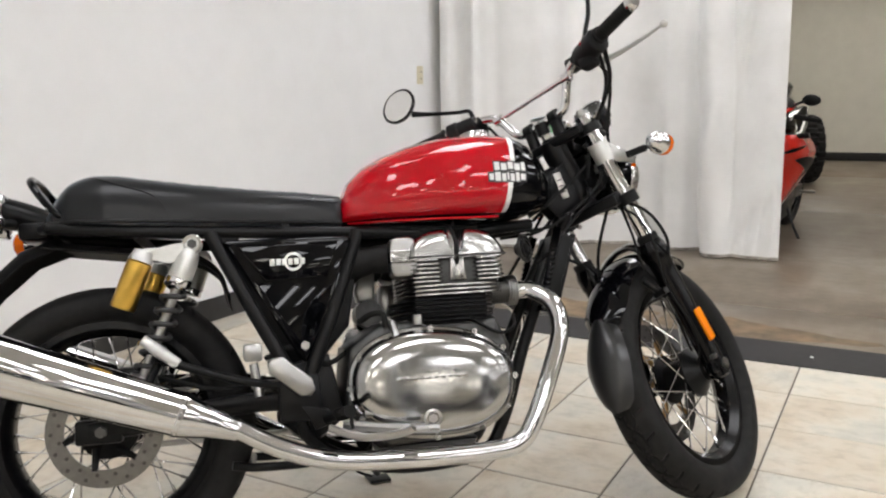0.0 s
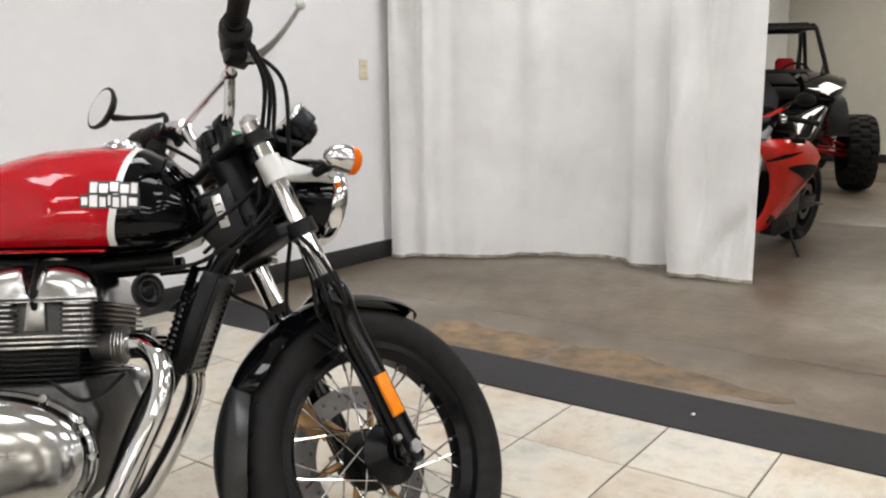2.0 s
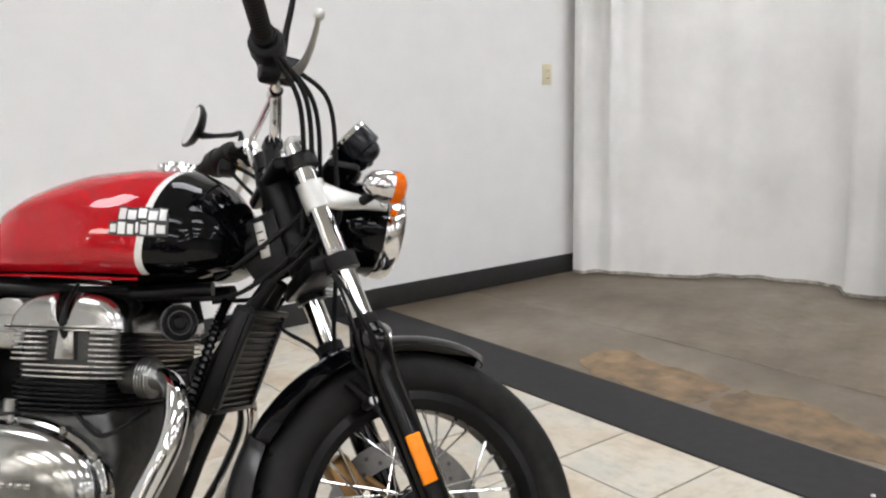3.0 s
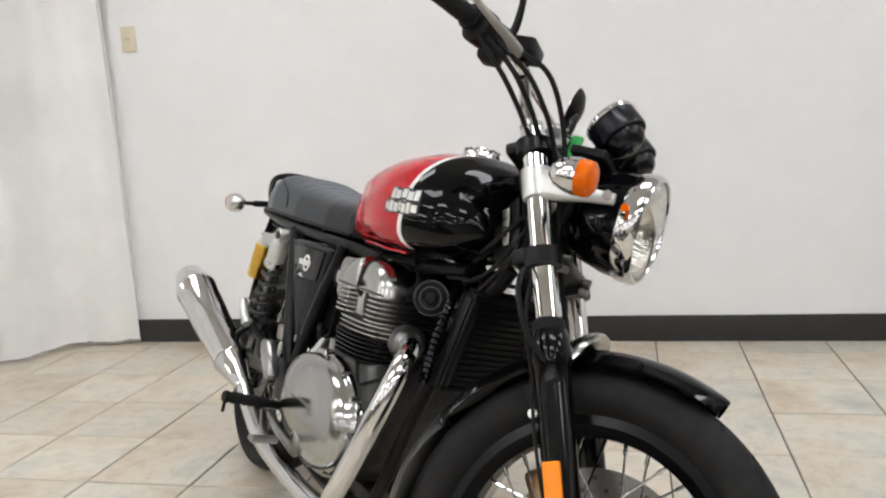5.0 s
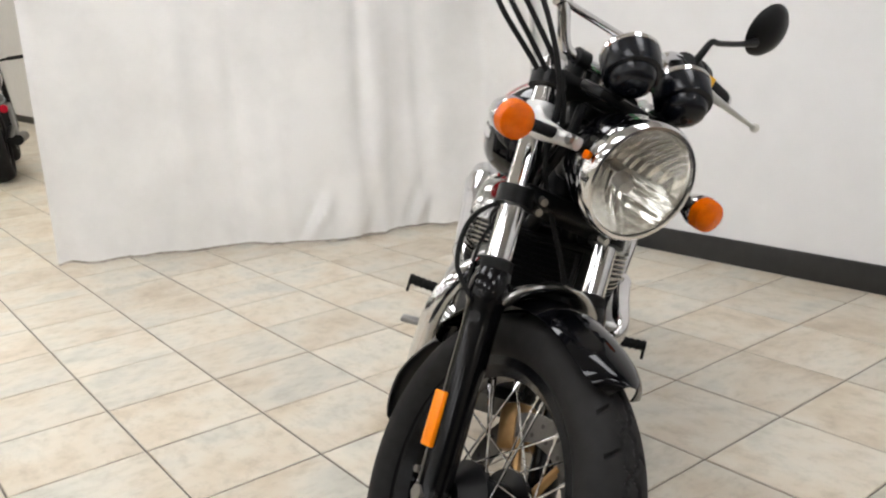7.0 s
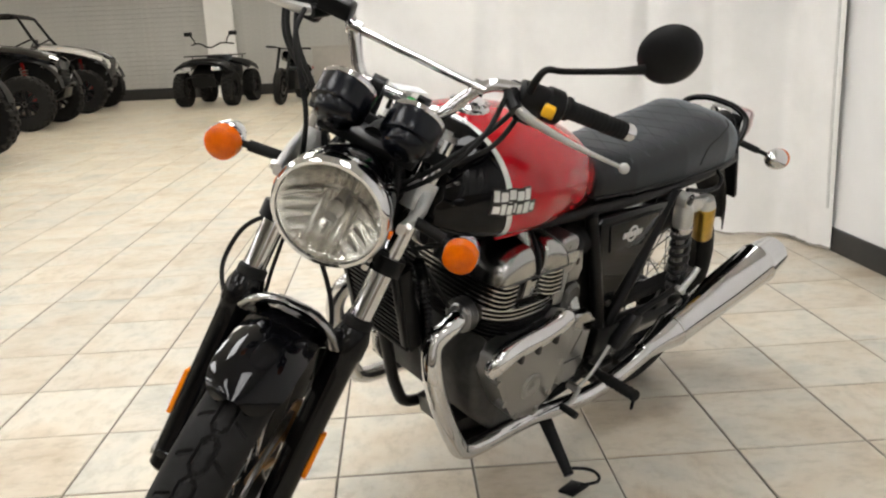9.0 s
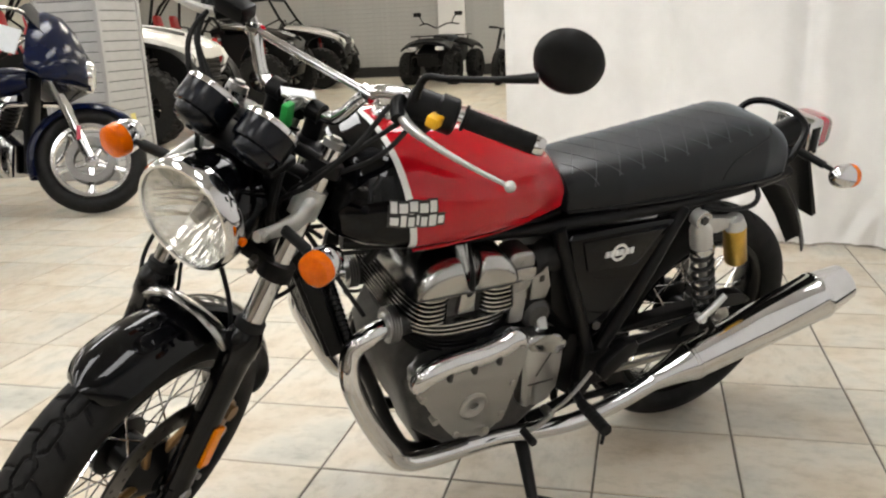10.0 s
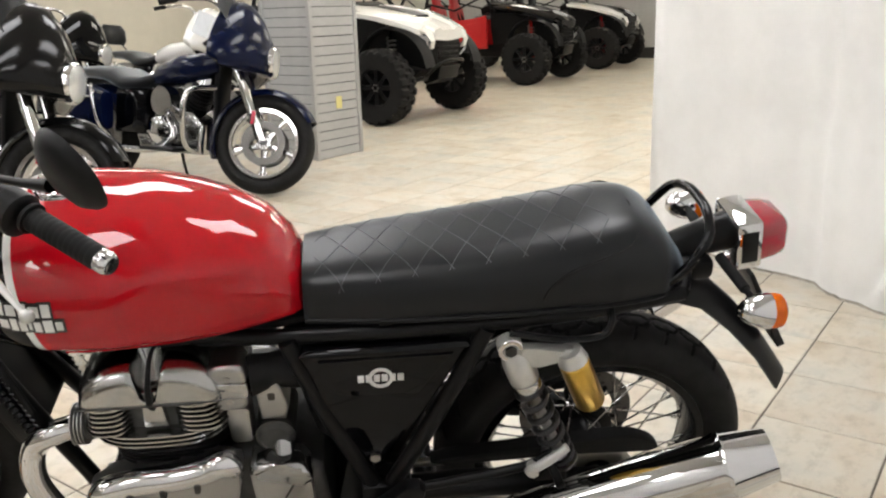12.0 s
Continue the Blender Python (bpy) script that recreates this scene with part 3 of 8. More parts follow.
# tank: skewed sections so that the stripe falls on one section line
TANK_TOP = ([-0.168, -0.150, -0.115, -0.06, 0.0, 0.07, 0.15, 0.22, 0.28, 0.32, 0.345, 0.356], [0.800, 0.840, 0.874, 0.904, 0.925, 0.942, 0.950, 0.945, 0.922, 0.888, 0.845, 0.81])
TANK_LOW = ([-0.168, 0.0, 0.2, 0.28, 0.33, 0.356], [0.738, 0.733, 0.730, 0.738, 0.756, 0.785])
TANK_WIDE = ([-0.168, -0.150, -0.11, -0.05, 0.03, 0.11, 0.18, 0.24, 0.29, 0.33, 0.356], [0.085, 0.108, 0.132, 0.156, 0.174, 0.181, 0.178, 0.165, 0.142, 0.108, 0.060])


def tank_ring(x0, n=72):
    lo, hi, wd = (float(np.interp(x0, *t)) for t in (TANK_LOW, TANK_TOP, TANK_WIDE))
    zc = lo + 0.40 * (hi - lo)
    ring = []
    for i in range(n):
        a = 2 * math.pi * i / n
        c, s = math.cos(a), math.sin(a)
        up = s > 0
        pw = 2.3 if up else 3.6
        y = wd * math.copysign(abs(c) ** (2 / pw), c)
        z = zc + ((hi - zc) if up else (zc - lo)) * math.copysign(abs(s) ** (2 / (2.1 if up else 3.6)), s)
        knee = max(0.0, min(1, (0.10 - x0) / 0.10)) * max(0.0, min(1, (x0 + 0.20) / 0.08)) * max(0, min(1, (0.866 + 0.10 * x0 - z) / 0.02)) * max(0, min(1, (z - 0.742) / 0.02))
        y -= math.copysign(0.011 * knee, y)
        skew = 0.18 * (z - 0.735) * max(0.0, 1 - abs(x0 - 0.208) / 0.16)
        ring.append((x0 + skew, y, z))
    return ring


def tank_half(x, z):
    """The tank's half width at a place on its side."""
    x0 = x - 0.18 * (z - 0.735) * max(0.0, 1 - abs(x - 0.208) / 0.16)
    lo, hi, wd = (float(np.interp(x0, *t)) for t in (TANK_LOW, TANK_TOP, TANK_WIDE))
    zc = lo + 0.40 * (hi - lo)
    if z > zc:
        s = min(1, ((z - zc) / (hi - zc))) ** (2.1 / 2)
        return wd * math.sqrt(max(0, 1 - s * s)) ** (2 / 2.3)
    s = min(1, ((zc - z) / (zc - lo))) ** (3.6 / 2)
    return wd * math.sqrt(max(0, 1 - s * s)) ** (2 / 3.6)


xs = sorted(set([-0.168, -0.164, -0.158, -0.150] + [round(-0.14 + 0.0125 * i, 4) for i in range(27)] + [0.202, 0.214, 0.205] + [0.2225 + 0.012 * i for i in range(10)] + [0.338, 0.346, 0.352, 0.356]))
xs = [v for v in xs if not (0.2025 < v < 0.2135)]
bm = bm_new()
loft(bm, [tank_ring(v) for v in xs])
bm.normal_update()
k = 72
bm.faces.ensure_lookup_table()
for fi, face in enumerate(bm.faces):
    sec = fi // k
    if sec < len(xs) - 1:
        mid = (xs[sec] + xs[sec + 1]) / 2
        face.material_index = 0 if mid < 0.202 else (2 if mid < 0.214 else 1)
        # downward faces coloured black in place of the shade under the tank
        if face.normal.z < -0.96:
            face.material_index = 1
    else:
        face.material_index = 0 if face.calc_center_median().x < 0 else 1
fuel_tank = bike_part("fuel_tank", bm, [RED_PAINT, BLACK_PAINT, STRIPE], "glossy red fuel tank with black nose and white stripe", smooth=50)
for s in (1, -1):
    b = bm_new()
    tube(b, [(xx, s * (tank_half(xx, 0.7425) - 0.008), 0.737 - 0.006 * min(1, (xx + 0.16) / 0.3)) for xx in (-0.155, -0.12, -0.05, 0.02, 0.08, 0.14, 0.195)], 0.0030, 8)
    bike_part("tank_seam", b, RED_PAINT, "", fuel_tank)
# filler cap
b = bm_new()
CAP = Matrix.Translation((0.188, 0, 0.948)) @ Matrix.Rotation(radians(-2), 4, "Y")
lathe(b, [(0.040, -0.012), (0.040, 0.004), (0.036, 0.010), (0.030, 0.012), (0.028, 0.018), (0.0, 0.021)], CAP, 40)
for i in range(14):
    a = 2 * math.pi * i / 14
    c = CAP @ Vector((0.034 * math.cos(a), 0.034 * math.sin(a), 0.009))
    rod(b, c, c + Vector((0, 0, 0.006)), 0.004, seg=8)
bike_part("filler_cap", b, CHROME, "round chrome fuel filler cap", fuel_tank)


def hug_block(x0, z0, x1, z1, s, lift, n=4, m=2, lean=0.0):
    """A small raised block that follows the tank's side."""
    b = bm_new()
    grid = []
    for i in range(n + 1):
        col = []
        for j in range(m + 1):
            z = z0 + (z1 - z0) * j / m
            x = x0 + (x1 - x0) * i / n + lean * (z - z0)
            col.append((x, z))
        grid.append(col)
    for top in (True, False):
        vs = [[b.verts.new((x, s * (tank_half(x, z) + (lift if top else -0.002)), z)) for x, z in col] for col in grid]
        if top:
            up = vs
    lo = vs
    for i in range(n):
        for j in range(m):
            b.faces.new((up[i][j], up[i + 1][j], up[i + 1][j + 1], up[i][j + 1]))
    edge_u = [up[i][0] for i in range(n + 1)] + [up[n][j] for j in range(1, m + 1)] + [up[i][m] for i in range(n - 1, -1, -1)] + [up[0][j] for j in range(m - 1, 0, -1)]
    edge_l = [lo[i][0] for i in range(n + 1)] + [lo[n][j] for j in range(1, m + 1)] + [lo[i][m] for i in range(n - 1, -1, -1)] + [lo[0][j] for j in range(m - 1, 0, -1)]
    for a in range(len(edge_u)):
        c = (a + 1) % len(edge_u)
        b.faces.new((edge_u[a], edge_l[a], edge_l[c], edge_u[c]))
    return b


for s in (1, -1):
    for row, (x0, z0, widths, h) in enumerate(((0.180, 0.832, (16, 18, 17, 18, 14), 0.020), (0.166, 0.806, (14, 17, 14, 8, 14, 13, 17), 0.021))):
        x = x0
        for i, wid in enumerate(widths):
            k = wid / 1000
            up, down = 0.0030 * ((i * 2 + row) % 3 == 1), 0.0035 * ((i * 3 + row) % 2)
            bike_part("badge_backing", hug_block(x - 0.0022, z0 + up * 0.5 - 0.0032, x + k + 0.0010, z0 + h - down * 0.5 + 0.0032, s, 0.0010 + 0.0001 * (i % 2), 4, 2), DECAL_BLACK, "black edge of the badge", fuel_tank)
            bike_part("badge_block", hug_block(x + 0.0008, z0 + up, x + k - 0.0030, z0 + h - down, s, 0.0022, 2, 2), BADGE, "plain raised silver badge block", fuel_tank)
            x += k


# seat
SEAT_U = [0, 0.10, 0.3, 0.5, 0.65, 0.76, 0.84, 0.89, 0.93, 0.96, 0.985, 1.0]
SEAT_TOP = [0.808, 0.817, 0.829, 0.844, 0.859, 0.871, 0.874, 0.868, 0.853, 0.832, 0.803, 0.775]


def seat_pt(u, v):
    """u from front to back, v across from edge to edge over the top."""
    x = -0.170 - 0.642 * u
    lo = 0.733 + 0.026 * u
    hi = sum(float(np.interp(u + k, SEAT_U, SEAT_TOP)) for k in (-0.03, -0.015, 0, 0.015, 0.03)) / 5
    wd = float(np.interp(u, [0, 0.02, 0.2, 0.5, 0.8, 0.92, 0.97, 1.0], [0.092, 0.100, 0.118, 0.132, 0.134, 0.122, 0.098, 0.062]))
    a = math.pi * (v + 1) / 2
    c, s = -math.cos(a), math.sin(a)
    y = wd * math.copysign(abs(c) ** 0.55, c)
    z = lo + (hi - lo) * s ** 0.60
    return (x, y, z)


bm = bm_new()
N, M = 120, 64
g = [[bm.verts.new(seat_pt(i / N, -1 + 2 * j / M)) for j in range(M + 1)] for i in range(N + 1)]
for i in range(N):
    for j in range(M):
        bm.faces.new((g[i][j], g[i + 1][j], g[i + 1][j + 1], g[i][j + 1]))
bm.faces.new([g[0][j] for j in range(M + 1)])
bm.faces.new([g[N][j] for j in range(M, -1, -1)])
for i in range(N):
    bm.faces.new((g[i][0], g[i][M], g[i + 1][M], g[i + 1][0]))
seat = bike_part("seat", bm, VINYL, "long black vinyl bench seat with diamond quilting", smooth=60)
b = bm_new()
for s in (1, -1):
    tube(b, [(-0.172 - 0.63 * u, s * (float(np.interp(u, [0, 0.2, 0.5, 0.8, 0.92, 0.97, 1.0], [0.098, 0.120, 0.134, 0.136, 0.124, 0.10, 0.066]))), 0.736 + 0.026 * u) for u in (0.0, 0.1, 0.25, 0.5, 0.75, 0.9, 0.96, 0.99)], 0.0045, 8)
bike_part("seat_trim", b, BLACK_PLASTIC, "", seat)
b = bm_new()
for s in (1, -1):
    tube(b, [Vector(seat_pt(u, s * (1 - v))) + Vector((0, s * 0.001, 0)) for u, v in ((0.60, 0.06), (0.615, 0.16), (0.66, 0.30), (0.76, 0.42), (0.84, 0.62), (0.86, 1.0))], 0.0016, 6)
bike_part("seat_seam", b, BLACK_PLASTIC, "", seat)
for way in (1, -1):
    for k in range(-3, -13, -1):
        pts = []
        for j in range(25):
            y = 0.100 * (-1 + j / 12)
            u = (-(k * 0.058 - way * 0.62 * y) - 0.170) / 0.630
            if 0.03 < u < 0.79:
                wd = float(np.interp(u, [0, 0.02, 0.2, 0.5, 0.8, 0.92, 0.97, 1.0], [0.092, 0.100, 0.118, 0.132, 0.134, 0.122, 0.098, 0.062]))
                c = math.copysign((abs(y) / wd) ** (1 / 0.55), y)
                pts.append(Vector(seat_pt(u, 2 * math.acos(-c) / math.pi - 1)) + Vector((0, 0, 0.0003)))
        if len(pts) > 4:
            bike_part("quilt_stitch", tube(bm_new(), pts, 0.0007, 5, smooth=False), STITCH, "fine grey stitched line", seat)


# frame
b = bm_new()
for s in (1, -1):
    y = s * 0.118
    tube(b, [(0.30, s * 0.045, 0.72), (0.1, s * 0.07, 0.705), (-0.15, s * 0.105, 0.712), (-0.40, y, 0.722), (-0.62, y, 0.734), (-0.80, s * 0.105, 0.752)], 0.014, 12)
    tube(b, [(-0.465, s * 0.128, 0.722), (-0.38, s * 0.136, 0.545), (-0.292, s * 0.140, 0.375)], 0.0155, 12)
    tube(b, [(-0.140, s * 0.118, 0.712), (-0.20, s * 0.134, 0.55), (-0.275, s * 0.140, 0.372)], 0.0155, 12)
    tube(b, [(0.405, s * 0.022, 0.74), (0.33, s * 0.058, 0.60), (0.245, s * 0.075, 0.42), (0.18, s * 0.08, 0.255), (0.11, s * 0.082, 0.182), (-0.10, s * 0.09, 0.176), (-0.27, s * 0.125, 0.255), (-0.285, s * 0.14, 0.36)], 0.0145, 12)
    tube(b, [(0.40, s * 0.02, 0.83), (0.30, s * 0.035, 0.77), (0.1, s * 0.05, 0.735)], 0.016, 12)
    box(b, (-0.335, s * 0.14 - 0.018, 0.30), (-0.245, s * 0.14 + 0.018, 0.40), 0.008)
    slab(b, [(-0.46, 0.715), (-0.40, 0.715), (-0.42, 0.66)], s * 0.12 - 0.004, s * 0.12 + 0.004)
rod(b, (0.806 - 0.76 * math.tan(RAKE), 0, 0.76), (0.806 - 0.935 * math.tan(RAKE), 0, 0.935), 0.034, seg=24)
tube(b, [(0.42, 0, 0.86), (0.2, 0, 0.775), (-0.1, 0, 0.745)], 0.026, 12)
tube(b, [(-0.80, -0.105, 0.752), (-0.835, 0, 0.758), (-0.80, 0.105, 0.752)], 0.011, 10)
for px in (-0.30, -0.62):
    rod(b, (px, -0.118, 0.728), (px, 0.118, 0.728), 0.011)
rod(b, (-0.275, -0.15, 0.345), (-0.275, 0.15, 0.345), 0.017)
bike_part("frame", b, SATIN_BLACK, "black tubular steel cradle frame")

b = bm_new()
for s in (1, -1):
    tube(b, [(-0.28, s * 0.118, 0.345), (-0.42, s * 0.112, 0.345), (-0.58, s * 0.108, 0.327), (-0.725, s * 0.108, 0.314)], 0.019, 12, flat=1.35)
    box(b, (-0.755, s * 0.108 - 0.014, 0.288), (-0.66, s * 0.108 + 0.014, 0.340), 0.007)
    slab(b, [(-0.63, 0.345), (-0.57, 0.345), (-0.60, 0.40), (-0.625, 0.40)], s * 0.118 - 0.007, s * 0.118 + 0.007, 0.002)
rod(b, (-0.36, -0.11, 0.345), (-0.36, 0.11, 0.345), 0.02)
bike_part("swingarm", b, SATIN_BLACK, "black twin-sided swingarm")

# dark fill behind the side panels: battery box, air box and inner guard
b = bm_new()
slab(b, [(-0.45, 0.70), (-0.13, 0.70), (-0.17, 0.50), (-0.26, 0.40), (-0.32, 0.42), (-0.40, 0.60)], -0.105, 0.105, 0.01)
bike_part("air_box", b, BLACK_PLASTIC)
b = bm_new()
grid = []
for q0 in glide([(-0.43, 0, 0.58), (-0.455, 0, 0.655), (-0.53, 0, 0.700), (-0.68, 0, 0.716), (-0.82, 0, 0.735)], 5):
    grid.append([(q0.x, yy, q0.z - 0.020 * (abs(yy) / 0.08) ** 2) for yy in (-0.08, -0.05, -0.025, 0, 0.025, 0.05, 0.08)])
loft(b, grid, closed=False, caps=False)
thicken(b, 0.004)
bike_part("inner_fender", b, BLACK_PLASTIC)

# side panels with winged badge
for s in (1, -1):
    outline = [(-0.440, 0.697), (-0.430, 0.704), (-0.165, 0.701), (-0.156, 0.692), (-0.200, 0.570), (-0.255, 0.440), (-0.272, 0.425), (-0.288, 0.438), (-0.350, 0.552)]
    p = bike_part("side_panel", slab(bm_new(), outline, s * 0.108, s * 0.142, 0.010, seg=3), BLACK_PAINT, "gloss black triangular side panel")
    bike_part("panel_crease", slab(bm_new(), [(-0.408, 0.688), (-0.188, 0.686), (-0.215, 0.612), (-0.35, 0.606)], s * 0.138, s * 0.1475, 0.004), BLACK_PAINT, "", p)
    b = bm_new()
    ring_lathe(b, [(0.0205, -0.0012), (0.0205, 0.0012), (0.0150, 0.0012), (0.0150, -0.0012)], Matrix.Translation((-0.288, s * 0.1485, 0.648)) @ SIDE_TURN, 28)
    for i in range(6):
        x = -0.288 + s * (-0.039 + 0.013 * i) * -1
        box(b, (x - 0.0052 - 0.0065, s * 0.1485 - 0.0018, 0.641), (x + 0.0052 - 0.0065, s * 0.1485 + 0.0018, 0.655), 0.001)
    bike_part("panel_badge", b, BADGE, "round silver badge crossed by plain bars", p)
    b = bm_new()
    rod(b, (-0.272, s * 0.135, 0.462), (-0.272, s * 0.147, 0.462), 0.010, seg=6)
    bike_part("panel_bolt", b, STEEL, "", p)


# engine
b = bm_new()
case = [(-0.195, 0.31), (-0.18, 0.45), (-0.10, 0.500), (0.165, 0.498), (0.195, 0.43), (0.165, 0.30), (0.09, 0.235), (-0.10, 0.225)]
slab(b, case, -0.150, 0.148, 0.020, seg=3)
slab(b, [(-0.10, 0.165), (0.10, 0.165), (0.12, 0.22), (-0.12, 0.22)], -0.07, 0.07, 0.012)
crankcase = bike_part("crankcase", b, DARK_ALLOY, "dark grey cast aluminium crankcase")
b = bm_new()
for i in range(5):
    box(b, (-0.09 + 0.012, -0.065 + 0.03 * i, 0.158), (0.09, -0.061 + 0.03 * i, 0.17))
bike_part("sump_fin", b, ALLOY, "", crankcase)


def cover_ring(cx, cz, rx, rz, y, sq=2.25, n=56):
    return [(x, y, z) for x, z in ellipse(cx, cz, rx, rz, n, sq)]


# right cover: a polished oval dome on a bolted rim
b = bm_new()
layers = [(0.190, 0.124, -0.148), (0.190, 0.124, -0.166), (0.188, 0.122, -0.170), (0.183, 0.117, -0.172), (0.180, 0.1145, -0.176), (0.178, 0.1125, -0.184), (0.173, 0.108, -0.192), (0.163, 0.0995, -0.199), (0.140, 0.084, -0.2045), (0.095, 0.055, -0.2075), (0.04, 0.02, -0.2085)]
loft(b, [cover_ring(0.003, 0.360, rx, rz, y) for rx, rz, y in layers])
b.transform(Matrix.Translation((0.003, 0, 0.36)) @ Matrix.Rotation(radians(4), 4, "Y") @ Matrix.Translation((-0.003, 0, -0.36)))
clutch_cover = bike_part("clutch_cover", b, POLISHED, "polished oval aluminium clutch cover", smooth=50)
for x, z in ellipse(0.003, 0.360, 0.1865, 0.1205, 12, 2.25):
    b = rod(bm_new(), (x, -0.160, z), (x, -0.178, z), 0.0065, seg=12)
    bike_part("cover_bolt", rod(b, (x, -0.178, z), (x, -0.1795, z), 0.0035, seg=6), POLISHED, "", clutch_cover)
for i in range(10):
    bike_part("embossed_bar", box(bm_new(), (-0.085 + 0.016 * i, -0.2086, 0.368), (-0.085 + 0.016 * i + 0.0135, -0.2050, 0.378), 0.0016), POLISHED, "plain embossed block", clutch_cover)
b = bm_new()
OIL = Matrix.Translation((-0.011, -0.204, 0.285)) @ Matrix.Rotation(radians(90), 4, "X")
ring_lathe(b, [(0.020, -0.02), (0.020, 0.006), (0.015, 0.008), (0.013, -0.02)], OIL, 28)
rod(b, (-0.011, -0.19, 0.285), (-0.011, -0.208, 0.285), 0.010, seg=6)
bike_part("oil_sight", b, STEEL, "small round oil sight boss", clutch_cover)
b = bm_new()
tube(b, [(-0.155, -0.186, 0.306), (-0.10, -0.196, 0.304), (-0.052, -0.199, 0.308), (-0.044, -0.198, 0.328)], 0.0065, 10, flat=1.3)
bike_part("cover_rib", b, ALLOY, "", clutch_cover)
b = bm_new()
rod(b, (-0.075, -0.168, 0.476), (-0.075, -0.190, 0.445), 0.0085, 0.006, seg=12)
rod(b, (-0.075, -0.168, 0.476), (-0.078, -0.152, 0.498), 0.0085, seg=12)
bike_part("cover_spout", b, ALLOY, "", clutch_cover)
bike_part("cover_plug", rod(bm_new(), (-0.02, -0.15, 0.49), (-0.02, -0.15, 0.512), 0.013, seg=12), ALLOY, "", clutch_cover)

# left covers
b = bm_new()
left_cover = [(0.200, 0.470), (0.176, 0.500), (0.06, 0.516), (-0.020, 0.532), (-0.045, 0.510), (-0.040, 0.45), (-0.010, 0.325), (0.020, 0.296), (0.085, 0.300), (0.150, 0.375)]
slab(b, [(v.x, v.z) for v in glide([(x, 0, z) for x, z in left_cover], 4, closed=True)], 0.146, 0.205, 0.020, seg=5)
alternator_cover = bike_part("alternator_cover", b, ALLOY, "cast aluminium alternator cover with polished upper lip", smooth=45)
b = bm_new()
tube(b, [(0.176, 0.186, 0.440), (0.188, 0.188, 0.462), (0.170, 0.190, 0.484), (0.12, 0.190, 0.496), (0.06, 0.190, 0.500), (0.01, 0.190, 0.510), (-0.018, 0.190, 0.522), (-0.034, 0.188, 0.510), (-0.036, 0.186, 0.485)], [0.010, 0.020, 0.0235, 0.0235, 0.0235, 0.0235, 0.0235, 0.020, 0.012], 20)
lip = bike_part("polished_lip", b, CHROME, "polished upper lip of the cover", alternator_cover, smooth=60)
for x, z in ((0.132, 0.484), (0.078, 0.489), (0.022, 0.496)):
    bike_part("lip_notch", box(bm_new(), (x - 0.005, 0.196, z - 0.014), (x + 0.005, 0.2155, z + 0.006), 0.003), DARK_ALLOY, "", alternator_cover)
b = bm_new()
BOSS = Matrix.Translation((0.066, 0.204, 0.386)) @ SIDE_TURN
lathe(b, [(0.032, -0.004), (0.032, 0.003), (0.029, 0.005), (0.022, 0.005), (0.020, 0.0035), (0.010, 0.0035), (0.009, 0.001), (0.0, 0.001)], BOSS, 36)
bike_part("cover_boss", b, ALLOY, "", alternator_cover)
for x, z in ((0.185, 0.436), (-0.022, 0.42), (0.03, 0.312), (0.10, 0.322), (0.152, 0.372), (-0.005, 0.345)):
    bike_part("cover_bolt", rod(bm_new(), (x, 0.19, z), (x, 0.2095, z), 0.0075, seg=12), STEEL, "", alternator_cover)
b = bm_new()
slab(b, [(v.x, v.z) for v in glide([(-0.060, 0, 0.485), (-0.080, 0, 0.498), (-0.140, 0, 0.492), (-0.158, 0, 0.470), (-0.160, 0, 0.350), (-0.140, 0, 0.320), (-0.090, 0, 0.312), (-0.072, 0, 0.34)], 4, closed=True)], 0.125, 0.178, 0.010, seg=3)
sprocket_cover = bike_part("sprocket_cover", b, ALLOY, "smooth cast aluminium sprocket cover", smooth=45)
b = bm_new()
box(b, (-0.150, 0.172, 0.372), (-0.085, 0.1795, 0.376), 0.0015)
bike_part("cover_rib", b, DARK_ALLOY, "", sprocket_cover)
bike_part("cover_rib", box(bm_new(), (-0.002, 0.172, -0.035), (0.002, 0.1795, 0.035), 0.0015, Matrix.Translation((-0.118, 0, 0.425)) @ Matrix.Rotation(radians(-28), 4, "Y")), DARK_ALLOY, "", sprocket_cover)
b = bm_new()
slab(b, [(v.x, v.z) for v in glide([(-0.058, 0, 0.480), (-0.078, 0, 0.502), (-0.140, 0, 0.498), (-0.160, 0, 0.472), (-0.158, 0, 0.448), (-0.10, 0, 0.462)], 4, closed=True)], 0.140, 0.184, 0.012, seg=4)
bike_part("polished_lip", b, POLISHED, "polished top of the sprocket cover", sprocket_cover, smooth=60)
bike_part("cover_neck", rod(bm_new(), (-0.115, 0.12, 0.53), (-0.115, 0.150, 0.485), 0.020, seg=18), POLISHED, "", sprocket_cover)

# cylinder block, black, with fins; head, with bright fins on a darkened block
b = bm_new()
box(b, (-0.025, -0.135, 0.485), (0.155, 0.135, 0.575), 0.02)
cylinder = bike_part("cylinder_block", b, SATIN_BLACK, "black finned cylinder block")


